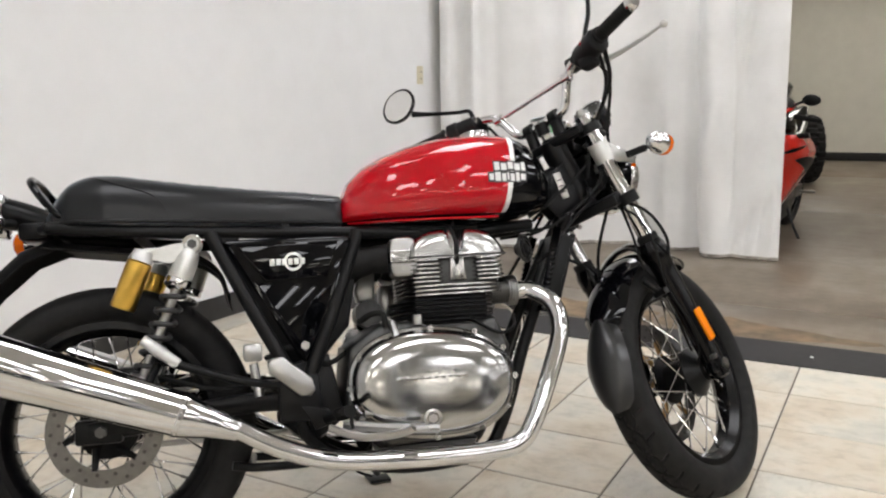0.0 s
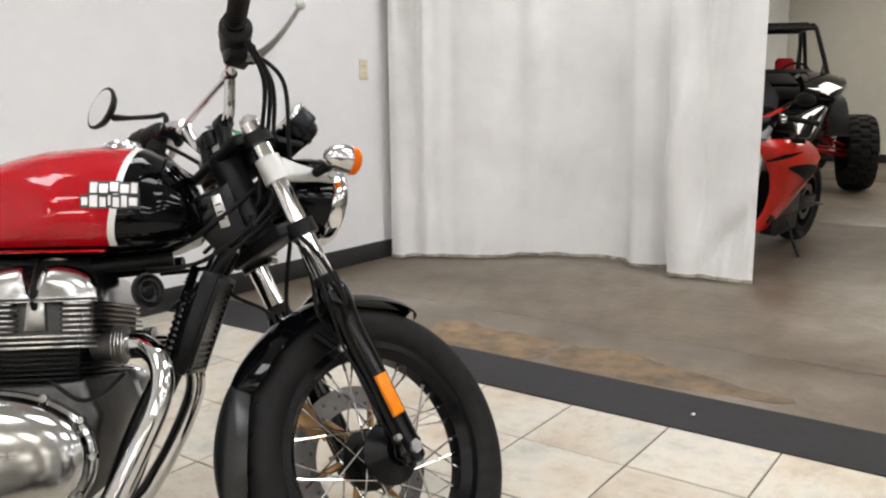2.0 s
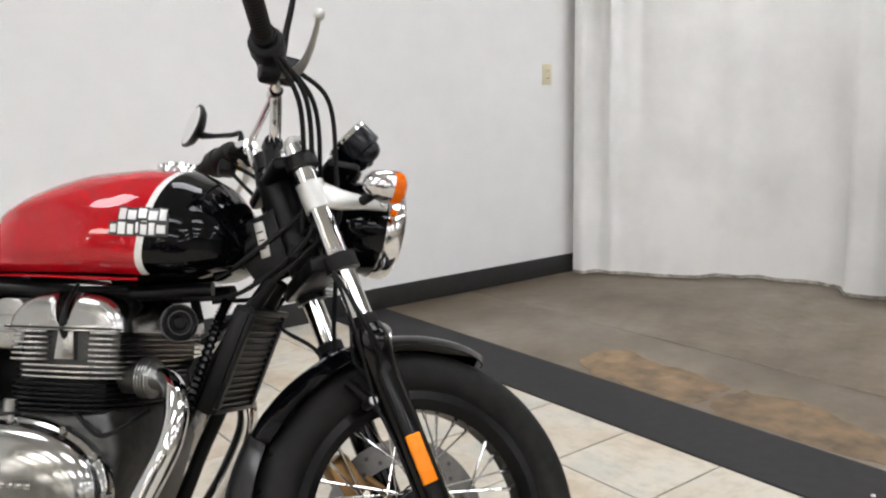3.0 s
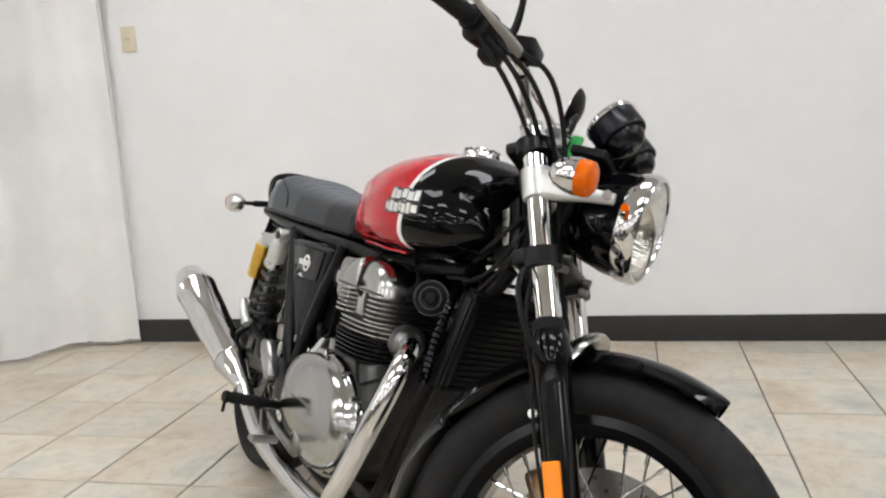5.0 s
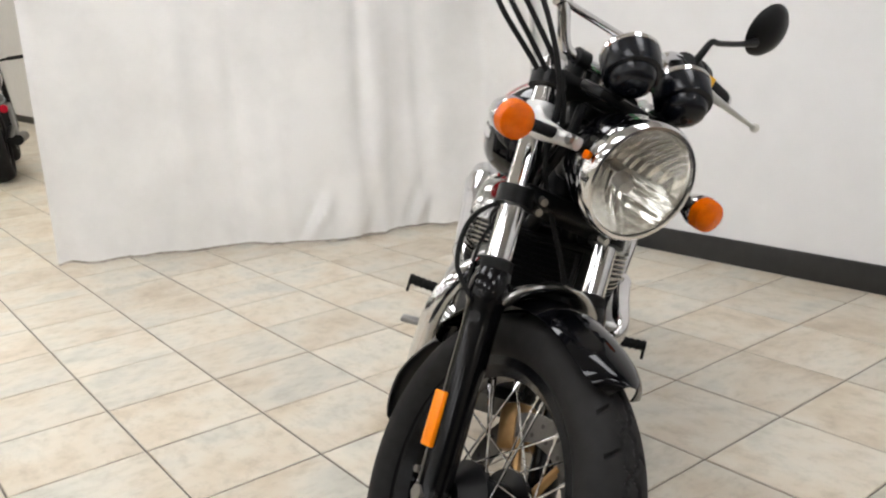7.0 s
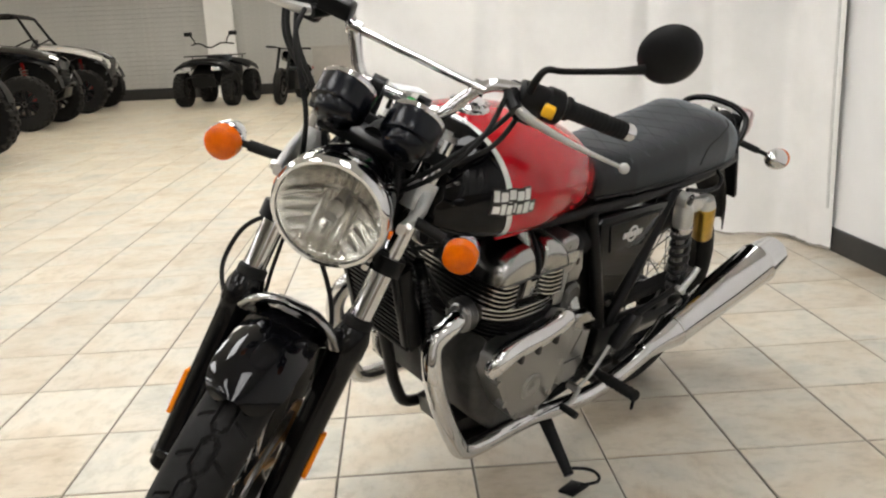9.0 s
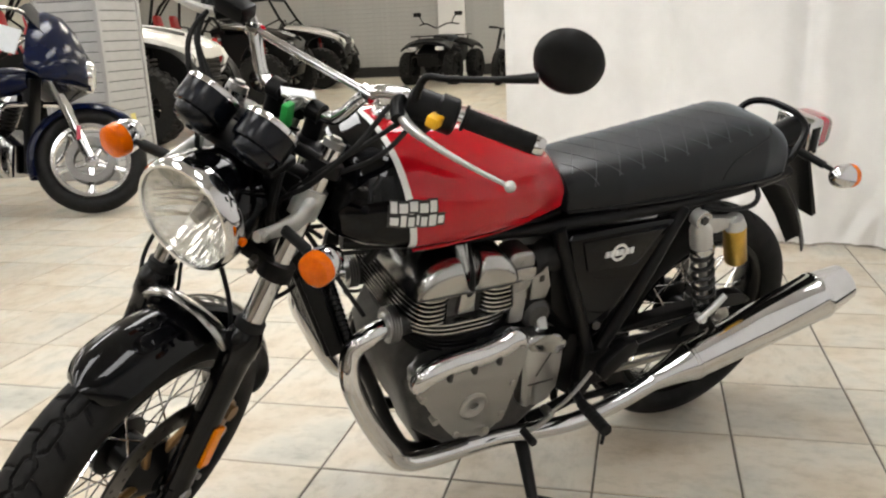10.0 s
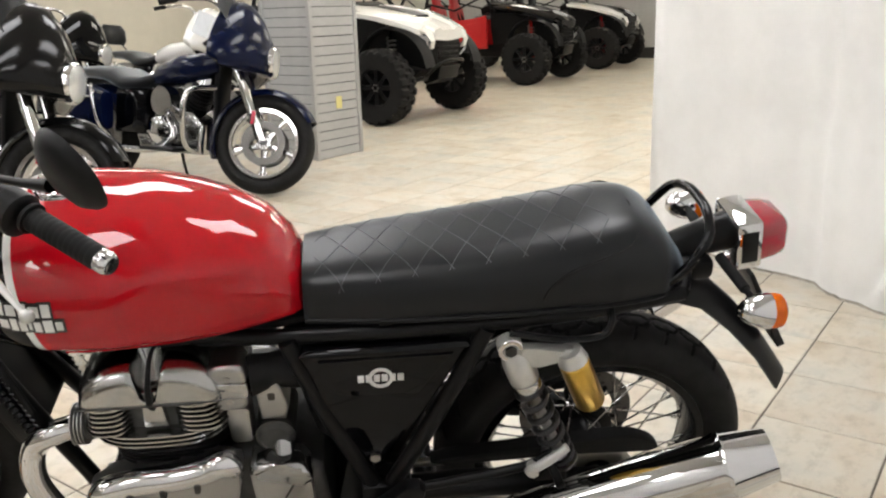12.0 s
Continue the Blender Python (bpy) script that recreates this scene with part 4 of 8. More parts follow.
def fin_bm(x0, x1, y, z, t):
    out = []
    for a in range(48):
        an = 2 * math.pi * a / 48
        c, s = math.cos(an), math.sin(an)
        out.append(((x0 + x1) / 2 + (x1 - x0) / 2 * math.copysign(abs(c) ** 0.62, c), y * math.copysign(abs(s) ** 0.56, s)))
    bm = bm_new()
    lo = [bm.verts.new((x, yy, z)) for x, yy in out]
    hi = [bm.verts.new((x, yy, z + t)) for x, yy in out]
    bm.faces.new(lo[::-1]), bm.faces.new(hi)
    for i in range(len(out)):
        k = (i + 1) % len(out)
        bm.faces.new((lo[i], lo[k], hi[k], hi[i]))
    return bm


for i in range(6):
    bike_part("cooling_fin", fin_bm(-0.052, 0.178, 0.166 + 0.001 * i, 0.496 + 0.0092 * i, 0.0032), SATIN_BLACK, "", cylinder, smooth=30)
b = bm_new()
box(b, (-0.022, -0.145, 0.552), (0.182, 0.145, 0.652), 0.018)
for s in (1, -1):
    rod(b, (0.17, s * 0.095, 0.556), (0.222, s * 0.105, 0.556), 0.030, seg=20)
    rod(b, (-0.02, s * 0.095, 0.63), (-0.055, s * 0.10, 0.64), 0.028, seg=20)
# dark alloy here puts the shade between the fins into the block's colour
cyl_head = bike_part("cylinder_head", b, DARK_ALLOY, "aluminium cylinder head, bright fins on a block coloured dark as their shade")
for i in range(3):
    bike_part("cooling_fin", fin_bm(-0.046, 0.204, 0.172, 0.553 + 0.0098 * i, 0.0036), DOME_ALLOY, "", cyl_head, smooth=30)
for i in range(3, 10):
    k = 0.0016 * (i - 3)
    bike_part("cooling_fin", fin_bm(-0.046 + k, 0.060, 0.172 - 0.4 * k, 0.553 + 0.0098 * i, 0.0036), DOME_ALLOY, "", cyl_head, smooth=30)
    if i < 9:
        bike_part("cooling_fin", fin_bm(0.108, 0.204 - k, 0.172 - 0.4 * k, 0.553 + 0.0098 * i, 0.0036), DOME_ALLOY, "", cyl_head, smooth=30)
DOME = ((0.0, 1.0, 1.0), (0.105, 1.0, 1.0), (0.128, 0.995, 0.985), (0.146, 0.975, 0.94), (0.158, 0.94, 0.85), (0.165, 0.89, 0.70), (0.1675, 0.82, 0.50))


def dome_ring(yy, sx, sz, notch):
    """Section of the rocker cover across y: a broad arch, dipped in the middle where the plug sits."""
    ring = []
    for q0 in range(49):
        w = -1 + q0 / 24
        arch = max(0.0, 1 - abs(w) ** 3.2) ** 0.55
        dip = notch * math.exp(-((w + 0.01) / 0.155) ** 4)
        ring.append((0.080 + 0.118 * sx * w, yy, 0.636 + 0.072 * sz * arch * (1 - dip)))
    return ring


b = bm_new()
loft(b, [dome_ring(s * yy, sx, sz, 0.0 if yy < 0.11 else min(0.80, (yy - 0.105) / 0.03)) for s, seq in ((-1, DOME[::-1]), (1, DOME[1:])) for yy, sx, sz in seq])
rocker = bike_part("rocker_cover", b, DOME_ALLOY, "buffed rounded rocker cover over both cylinders", cyl_head, smooth=50)
for s in (1, -1):
    bike_part("plug_well", slab(bm_new(), [(0.060, 0.584), (0.100, 0.584), (0.094, 0.660), (0.066, 0.660)], s * 0.140, s * 0.158, 0.005), DOME_ALLOY, "", cyl_head)
    for x, z in ((0.004, 0.668), (0.156, 0.668)):
        bike_part("cap_bolt", rod(bm_new(), (x, s * 0.150, z), (x, s * 0.1655, z), 0.0060, seg=12), STEEL, "", cyl_head)
    bike_part("spark_plug_cap", tube(bm_new(), [(0.079, s * 0.146, 0.616), (0.079, s * 0.163, 0.640), (0.078, s * 0.158, 0.676), (0.070, s * 0.12, 0.716), (0.04, s * 0.07, 0.722)], [0.006, 0.0070, 0.0045, 0.0035, 0.0035], 10), BLACK_PLASTIC, "", cyl_head)
    bike_part("cover_joint", tube(bm_new(), [(-0.034, s * 0.1655, 0.640), (0.02, s * 0.1685, 0.640), (0.14, s * 0.1685, 0.640), (0.194, s * 0.1655, 0.640)], 0.0022, 6), DARK_ALLOY, "", cyl_head)

# throttle bodies and boots
for s in (1, -1):
    b = bm_new()
    loft(b, [[(-0.042 + x * k, s * yy, 0.645 + z * k) for x, z in ellipse(0, 0, 0.031, 0.047, 32, 4.0)] for yy, k in ((0.094, 1.0), (0.140, 1.0), (0.146, 0.975), (0.149, 0.91), (0.150, 0.80))])
    throttle = bike_part("throttle_body", b, ALLOY, "silver throttle body cover with a raised band", smooth=45)
    bike_part("raised_band", loft(bm_new(), [[(-0.042 + x * k, s * yy, 0.645 + z * k) for x, z in ellipse(0, 0, 0.0335, 0.016, 24, 5.0)] for yy, k in ((0.096, 1.0), (0.150, 1.0), (0.1545, 0.92), (0.155, 0.85))]), POLISHED, "", throttle, smooth=45)
    for z in (0.668, 0.620):
        bike_part("screw", rod(bm_new(), (-0.042, s * 0.149, z), (-0.042, s * 0.152, z), 0.006, seg=6), STEEL, "", throttle)
    b = bm_new()
    tube(b, [(-0.07, s * 0.115, 0.645), (-0.11, s * 0.105, 0.645), (-0.16, s * 0.09, 0.64)], [0.036, 0.03, 0.04], 20)
    bike_part("intake_boot", b, GRIP_RUBBER)
b = bm_new()
slab(b, [(-0.080, 0.646), (-0.118, 0.640), (-0.134, 0.590), (-0.126, 0.560), (-0.084, 0.562)], 0.080, 0.136, 0.006, seg=3)
breather = bike_part("breather_housing", b, ALLOY, "cast breather housing behind the cylinders", smooth=50)
bike_part("housing_slot", box(bm_new(), (-0.113, 0.132, 0.604), (-0.099, 0.1375, 0.622), 0.004), DARKSLOT, "", breather)
bike_part("housing_stem", box(bm_new(), (-0.070, 0.10, 0.520), (-0.030, 0.146, 0.600), 0.010), ALLOY, "", breather)
bike_part("starter_cover", rod(bm_new(), (-0.105, 0.04, 0.528), (-0.105, 0.140, 0.528), 0.034, seg=28), DARK_ALLOY, "", breather)
bike_part("starter_cap", rod(bm_new(), (-0.105, 0.140, 0.528), (-0.105, 0.147, 0.528), 0.031, 0.024, seg=28), DARK_ALLOY, "", breather)

# exhausts
for s in (1, -1):
    b = bm_new()
    HY = 0.198 if s < 0 else 0.150
    HZ = 0.0 if s < 0 else 0.014
    tube(b, [(0.212, s * 0.103, 0.556), (0.262, s * 0.120, 0.552), (0.300, s * HY * 0.78, 0.518), (0.305, s * HY * 0.90, 0.455), (0.268, s * HY * 0.96, 0.360), (0.221, s * HY, 0.262 + HZ), (0.186, s * HY, 0.217 + HZ), (0.125, s * HY, 0.203 + HZ),
             (-0.05, s * HY, 0.203 + HZ), (-0.22, s * (HY * 0.6 + 0.079), 0.216), (-0.33, s * (HY * 0.25 + 0.149), 0.250), (-0.43, s * 0.202, 0.305)], 0.0208, 20, 8)
    header = bike_part("exhaust_header", b, CHROME, "chrome exhaust header sweeping under the engine", smooth=60)
    prof = [(0.022, -0.010)]
    for i in range(4):
        z0 = -0.008 + 0.006 * i
        prof += [(0.026, z0), (0.036, z0 + 0.0006), (0.036, z0 + 0.0028), (0.026, z0 + 0.0034)]
    bike_part("exhaust_collar", lathe(bm_new(), prof + [(0.022, 0.018)], Matrix.Translation((0.214, s * 0.104, 0.556)) @ Matrix.Rotation(radians(90), 4, "Y"), 28), ALLOY, "finned exhaust collar", header)
    b = bm_new()
    ax0, ax1 = (Vector((-0.42, 0.196, 0.299)), Vector((-0.957, 0.241, 0.498))) if s > 0 else (Vector((-0.42, -0.201, 0.298)), Vector((-0.965, -0.260, 0.505)))
    q = Matrix.Translation(ax0) @ (ax1 - ax0).to_track_quat("Z", "Y").to_matrix().to_4x4()
    L = (ax1 - ax0).length
    lathe(b, [(0.0225, 0.0), (0.024, 0.004), (0.0235, 0.010), (0.032, L * 0.10), (0.0455, L * 0.19), (0.0455, L * 0.20), (0.0475, L * 0.203), (0.0475, L * 0.215), (0.046, L * 0.218), (0.0535, L * 0.55), (0.0585, L * 0.83),
              (0.0605, L * 0.835), (0.0605, L * 0.85), (0.058, L * 0.855), (0.0455, L * 0.982), (0.0445, L * 0.986), (0.0425, L * 0.9865), (0.040, L * 0.983), (0.036, L * 0.93), (0.0, L * 0.92)], q, 40, ends=False)
    muffler = bike_part("muffler", b, CHROME, "long upswept chrome megaphone muffler", smooth=35)
    b = bm_new()
    lathe(b, [(0.0, L * 0.9215), (0.034, L * 0.925), (0.034, L * 0.93)], q, 24, ends=False)
    bike_part("outlet", b, DARKSLOT, "", muffler)
    b = bm_new()
    rod(b, (-0.60, s * 0.19, 0.40), (-0.575, s * 0.15, 0.455), 0.009, seg=10)
    bike_part("hanger", b, SATIN_BLACK, "", muffler)

# shocks with gold reservoirs
GREY_SPRING = material("dark_spring_steel", (0.035, 0.035, 0.036), 0.30, 0.4, vary=0.1, scale=60)
for s in (1, -1):
    top, low = Vector((-0.500, s * 0.148, 0.696)), Vector((-0.622, s * 0.140, 0.395))
    d = (low - top).normalized()
    b = bm_new()
    rod(b, (-0.500, s * 0.160, 0.696), (-0.500, s * 0.136, 0.696), 0.0205, seg=24)
    lathe(b, [(0.016, 0.010), (0.0215, 0.022), (0.0250, 0.035), (0.0255, 0.072), (0.0255, 0.076), (0.016, 0.078)], Matrix.Translation(top) @ d.to_track_quat("Z", "Y").to_matrix().to_4x4(), 28)
    slab(b, [(-0.500, 0.708), (-0.545, 0.690), (-0.590, 0.692), (-0.612, 0.688), (-0.618, 0.668), (-0.590, 0.668), (-0.550, 0.664), (-0.520, 0.655), (-0.505, 0.670)], s * 0.143, s * 0.162, 0.006, seg=3)
    rod(b, (-0.607, s * 0.156, 0.664), (-0.598, s * 0.156, 0.686), 0.0262, 0.020, seg=28)
    shock = bike_part("shock_absorber", b, WHITE_ALLOY, "silver rear shock with black spring and gold reservoir")
    bike_part("preload_ring", lathe(bm_new(), [(0.018, 0.076), (0.0265, 0.077), (0.0275, 0.081), (0.0275, 0.090), (0.0265, 0.094), (0.018, 0.095)], Matrix.Translation(top) @ d.to_track_quat("Z", "Y").to_matrix().to_4x4(), 28), CHROME, "chrome preload ring", shock)
    b = bm_new()
    rod(b, (-0.500, s * 0.1655, 0.696), (-0.500, s * 0.155, 0.696), 0.0105, seg=6)
    bike_part("shock_bolt", b, DARK_ALLOY, "", shock)
    bike_part("eye_ring", ring_lathe(bm_new(), [(0.0200, -0.001), (0.0212, 0.0005), (0.0200, 0.002), (0.0135, 0.002), (0.0135, -0.001)], Matrix.Translation((-0.500, s * 0.160, 0.696)) @ Matrix.Rotation(radians(-90 * s), 4, "X"), 28), CHROME, "chrome eye ring", shock)
    b = bm_new()
    r0, r1 = Vector((-0.607, s * 0.156, 0.664)), Vector((-0.647, s * 0.154, 0.566))
    lathe(b, [(0.022, 0), (0.0260, 0.004), (0.0260, (r1 - r0).length - 0.004), (0.023, (r1 - r0).length), (0.0, (r1 - r0).length)], Matrix.Translation(r0) @ (r1 - r0).to_track_quat("Z", "Y").to_matrix().to_4x4(), 28)
    bike_part("reservoir", b, GOLD, "gold gas reservoir", shock)
    b = bm_new()
    qm = Matrix.Translation(top) @ d.to_track_quat("Z", "Y").to_matrix().to_4x4()
    pts = []
    for i in range(97):
        a = 2 * math.pi * i / 14
        pts.append(qm @ Vector((0.0225 * math.cos(a), 0.0225 * math.sin(a), 0.088 + 0.210 * i / 96)))
    tube(b, pts, 0.0060, 8, smooth=False)
    bike_part("spring", b, GREY_SPRING, "dark coil spring", shock, smooth=60)
    b = bm_new()
    lathe(b, [(0.010, 0.10), (0.010, 0.30)], qm, 14)
    lathe(b, [(0.027, 0.296), (0.027, 0.303), (0.014, 0.306), (0.014, 0.32)], qm, 20)
    bike_part("damper_rod", b, ALLOY, "", shock)
    # passenger peg bracket
    b = bm_new()
    tube(b, [(-0.603, s * 0.190, 0.498), (-0.57, s * 0.192, 0.470), (-0.535, s * 0.19, 0.443)], [0.008, 0.009, 0.008] if s > 0 else [0.011, 0.013, 0.011], 10)
    rod(b, (-0.545, s * 0.175, 0.448), (-0.545, s * 0.20, 0.448), 0.010, seg=6)
    peg = bike_part("passenger_peg", b, WHITE_ALLOY, "folded silver passenger footrest")
    b = bm_new()
    tube(b, [(-0.29, s * 0.145, 0.37), (-0.42, s * 0.155, 0.40), (-0.54, s * 0.172, 0.442), (-0.58, s * 0.17, 0.46)], 0.009, 10)
    bike_part("peg_stay", b, SATIN_BLACK, "", peg)

bike_part("helmet_hook", tube(bm_new(), [(-0.50, 0.146, 0.722), (-0.585, 0.152, 0.706), (-0.650, 0.152, 0.708), (-0.668, 0.146, 0.728), (-0.672, 0.125, 0.742)], 0.006, 8), SATIN_BLACK, "black bent helmet hook")

# rider pegs, pedals, plates
for s in (1, -1):
    b = bm_new()
    slab(b, [(-0.356, 0.428), (-0.346, 0.440), (-0.322, 0.441), (-0.264, 0.392), (-0.258, 0.368), (-0.268, 0.356), (-0.290, 0.356), (-0.352, 0.408)], s * 0.176, s * 0.204, 0.006, seg=2)
    heel = bike_part("heel_plate", b, ALLOY if s < 0 else SATIN_BLACK, "silver heel plate by the footrest" if s < 0 else "black heel plate by the footrest")
    for x, z in ((-0.328, 0.424), (-0.292, 0.372)):
        bike_part("plate_bolt", rod(bm_new(), (x, s * 0.198, z), (x, s * 0.2035, z), 0.006, seg=12), STEEL, "", heel)
    b = bm_new()
    rod(b, (-0.215, s * 0.212, 0.312), (-0.200, s * 0.318, 0.325), 0.0125, seg=12)
    for i in range(6):
        p = Vector((-0.215, s * 0.212, 0.312)).lerp(Vector((-0.200, s * 0.318, 0.325)), 0.2 + 0.14 * i)
        rod(b, p, p + Vector((0, s * 0.006, 0)), 0.0145, seg=12)
    rod(b, (-0.198, s * 0.314, 0.320), (-0.196, s * 0.316, 0.290), 0.004, seg=8)
    foot = bike_part("footrest", b, GRIP_RUBBER, "black rubber rider footrest")
    b = bm_new()
    rod(b, (-0.235, s * 0.150, 0.300), (-0.215, s * 0.214, 0.312), 0.011, seg=12)
    slab(b, [(-0.26, 0.28), (-0.22, 0.288), (-0.23, 0.322), (-0.29, 0.335)], s * 0.146, s * 0.160, 0.004)
    bike_part("footrest_bracket", b, SATIN_BLACK, "", foot)
b = bm_new()
tube(b, [(-0.235, -0.205, 0.285), (-0.17, -0.222, 0.262), (-0.10, -0.235, 0.262), (-0.055, -0.24, 0.272)], 0.007, 10, flat=1.6)
box(b, (-0.066, -0.292, 0.268), (-0.034, -0.232, 0.280), 0.004)
tube(b, [(-0.205, -0.198, 0.288), (-0.12, -0.205, 0.275), (0.0, -0.206, 0.262)], 0.009, 8, flat=1.4)
bike_part("brake_pedal", b, ALLOY, "long silver brake pedal")
b = bm_new()
rod(b, (-0.145, 0.17, 0.290), (-0.145, 0.20, 0.290), 0.010, seg=12)
tube(b, [(-0.145, 0.20, 0.290), (-0.10, 0.215, 0.285), (-0.063, 0.220, 0.287)], 0.006, 8)
tube(b, [(-0.145, 0.195, 0.290), (-0.19, 0.20, 0.33), (-0.24, 0.195, 0.38)], 0.0045, 8)
gear = bike_part("gear_lever", b, STEEL, "thin steel gear lever")
b = bm_new()
rod(b, (-0.063, 0.215, 0.287), (-0.063, 0.258, 0.287), 0.009, seg=12)
bike_part("toe_rubber", b, GRIP_RUBBER, "", gear)
b = bm_new()
tube(b, [(-0.13, 0.105, 0.205), (-0.115, 0.16, 0.175), (-0.085, 0.27, 0.112)], [0.015, 0.012, 0.009], 10, flat=1.4)
slab(b, [(-0.108, -0.020), (-0.048, -0.020), (-0.042, 0.018), (-0.098, 0.022)], -0.004, 0.004, 0.001, Matrix.Translation((-0.005, 0.292, 0.0925)) @ Matrix.Rotation(radians(90 + 16.48), 4, "X"))
tube(b, [(-0.096, 0.258, 0.120), (-0.122, 0.290, 0.128), (-0.134, 0.314, 0.124), (-0.128, 0.322, 0.110), (-0.094, 0.298, 0.098)], 0.0040, 8)
rod(b, (-0.135, 0.09, 0.215), (-0.125, 0.135, 0.19), 0.017, seg=12)
bike_part("side_stand", b, SATIN_BLACK, "black side stand with wire loop, down on the floor")
b = bm_new()
tube(b, [(-0.26, 0.06, 0.235), (-0.26, 0.085, 0.205), (-0.38, 0.095, 0.205), (-0.44, 0.105, 0.215)], 0.010, 10)
tube(b, [(-0.26, -0.06, 0.235), (-0.26, -0.085, 0.205), (-0.38, -0.095, 0.205), (-0.44, -0.105, 0.215)], 0.010, 10)
rod(b, (-0.40, -0.10, 0.208), (-0.40, 0.10, 0.208), 0.009)
bike_part("centre_stand", b, SATIN_BLACK, "black centre stand folded up")

# chain, guard, rear caliper
b = bm_new()
box(b, (-0.68, 0.080, 0.372), (-0.25, 0.092, 0.386), 0.002)
box(b, (-0.68, 0.080, 0.252), (-0.25, 0.092, 0.266), 0.002)
bike_part("drive_chain", b, STEEL, "steel drive chain")
b = bm_new()
ring_lathe(b, [(0.075, -0.003), (0.075, 0.003), (0.035, 0.003), (0.035, -0.003)], Matrix.Translation((-0.70, 0.086, 0.314)) @ SIDE_TURN, 40)
bike_part("sprocket", b, STEEL, "", rear_wheel)
b = bm_new()
slab(b, [(v.x, v.z) for v in glide([(-0.80, 0, 0.40), (-0.74, 0, 0.425), (-0.62, 0, 0.420), (-0.40, 0, 0.405), (-0.40, 0, 0.39), (-0.62, 0, 0.392), (-0.79, 0, 0.385)], 4, closed=True)], 0.078, 0.108, 0.004)
bike_part("chain_guard", b, BLACK_PLASTIC, "black plastic chain guard")
b = bm_new()
box(b, (-0.67, -0.112, 0.395), (-0.59, -0.062, 0.445), 0.01)
bike_part("rear_caliper", b, SATIN_BLACK)

# tail: rear fender, plate holder, lamp, grab rail
b = bm_new()
grid = []
for u, x, z, w in ((0, -0.80, 0.745, 0.070), (0.2, -0.88, 0.715, 0.068), (0.45, -0.95, 0.650, 0.058), (0.7, -1.02, 0.570, 0.045), (1, -1.088, 0.474, 0.030)):
    grid.append([(x + 0.020 * (abs(y) ** 2), y * w, z - 0.030 * abs(y) ** 2.2) for y in (-1, -0.8, -0.5, -0.2, 0, 0.2, 0.5, 0.8, 1)])
loft(b, grid, closed=False, caps=False)
thicken(b, 0.005)
rear_fender = bike_part("rear_fender", b, BLACK_PLASTIC, "black plastic rear mudguard with tapered flap")
b = bm_new()
slab(b, [(-0.955, 0.735), (-0.945, 0.735), (-1.035, 0.565), (-1.048, 0.572)], -0.046, 0.046, 0.002)
bike_part("plate_holder", b, BLACK_PLASTIC, "", rear_fender)
b = bm_new()
tube(b, [(-0.80, 0, 0.765), (-0.86, 0, 0.79), (-0.915, 0, 0.806)], [0.030, 0.032, 0.036], 16)
box(b, (-0.875, -0.055, 0.735), (-0.81, 0.055, 0.775), 0.012)
tail = bike_part("tail_bracket", b, SATIN_BLACK, "black tail bracket behind the seat")
b = bm_new()
TL = Matrix.Translation((-0.912, 0, 0.796)) @ Matrix.Rotation(radians(8), 4, "Y")
box(b, (-0.042, -0.053, -0.047), (0.006, 0.053, 0.047), 0.008, TL)
tail_lamp = bike_part("tail_lamp", b, CHROME, "red tail lamp on a chrome base")
b = bm_new()
rings = []
for dx, w, h in ((-0.038, 0.050, 0.045), (-0.066, 0.047, 0.042), (-0.084, 0.043, 0.037), (-0.092, 0.034, 0.028), (-0.094, 0.018, 0.014)):
    rings.append([TL @ Vector((dx, y, z)) for y, z in ellipse(0, 0, w, h, 28, 4.5)])
loft(b, rings)
bike_part("lens", b, RED_LENS, "red ribbed lens", tail_lamp)
for s in (1, -1):
    bike_part("lamp_inset", box(bm_new(), (-0.032, s * 0.0535 - 0.0015, -0.030), (-0.004, s * 0.0535 + 0.0015, 0.030), 0.001, TL), SATIN_BLACK, "dark inset in the lamp's base", tail_lamp)
b = bm_new()
tube(b, [(-0.745, 0.105, 0.762), (-0.788, 0.107, 0.79), (-0.830, 0.094, 0.846), (-0.843, 0.05, 0.868), (-0.846, 0, 0.872), (-0.843, -0.05, 0.868), (-0.830, -0.094, 0.846), (-0.788, -0.107, 0.79), (-0.745, -0.105, 0.762)], 0.0085, 12)
bike_part("grab_rail", b, BLACK_PAINT, "gloss black passenger grab rail")


def indicator(centre, way, stem, steered, label):
    """A bullet indicator: chrome shell, amber lens facing along way, black rubber stem."""
    c, d = Vector(centre), Vector(way).normalized()
    q = Matrix.Translation(c) @ d.to_track_quat("Z", "Y").to_matrix().to_4x4()
    shell = bike_part("indicator", lathe(bm_new(), [(0.0, -0.040), (0.012, -0.037), (0.022, -0.026), (0.028, -0.008), (0.0295, 0.004), (0.0295, 0.009), (0.0, 0.009)], q, 32), CHROME, label, steered=steered)
    bike_part("lens", lathe(bm_new(), [(0.0285, 0.009), (0.0290, 0.020), (0.0275, 0.028), (0.020, 0.034), (0.0, 0.036)], q, 32), ORANGE, "amber lens", shell, steered)
    b = bm_new()
    p = Vector(stem)
    rod(b, p, p.lerp(c, 0.62), 0.0095, seg=12)
    rod(b, p.lerp(c, 0.60), c, 0.006, seg=12)
    bike_part("stem", b, GRIP_RUBBER, "", shell, steered)


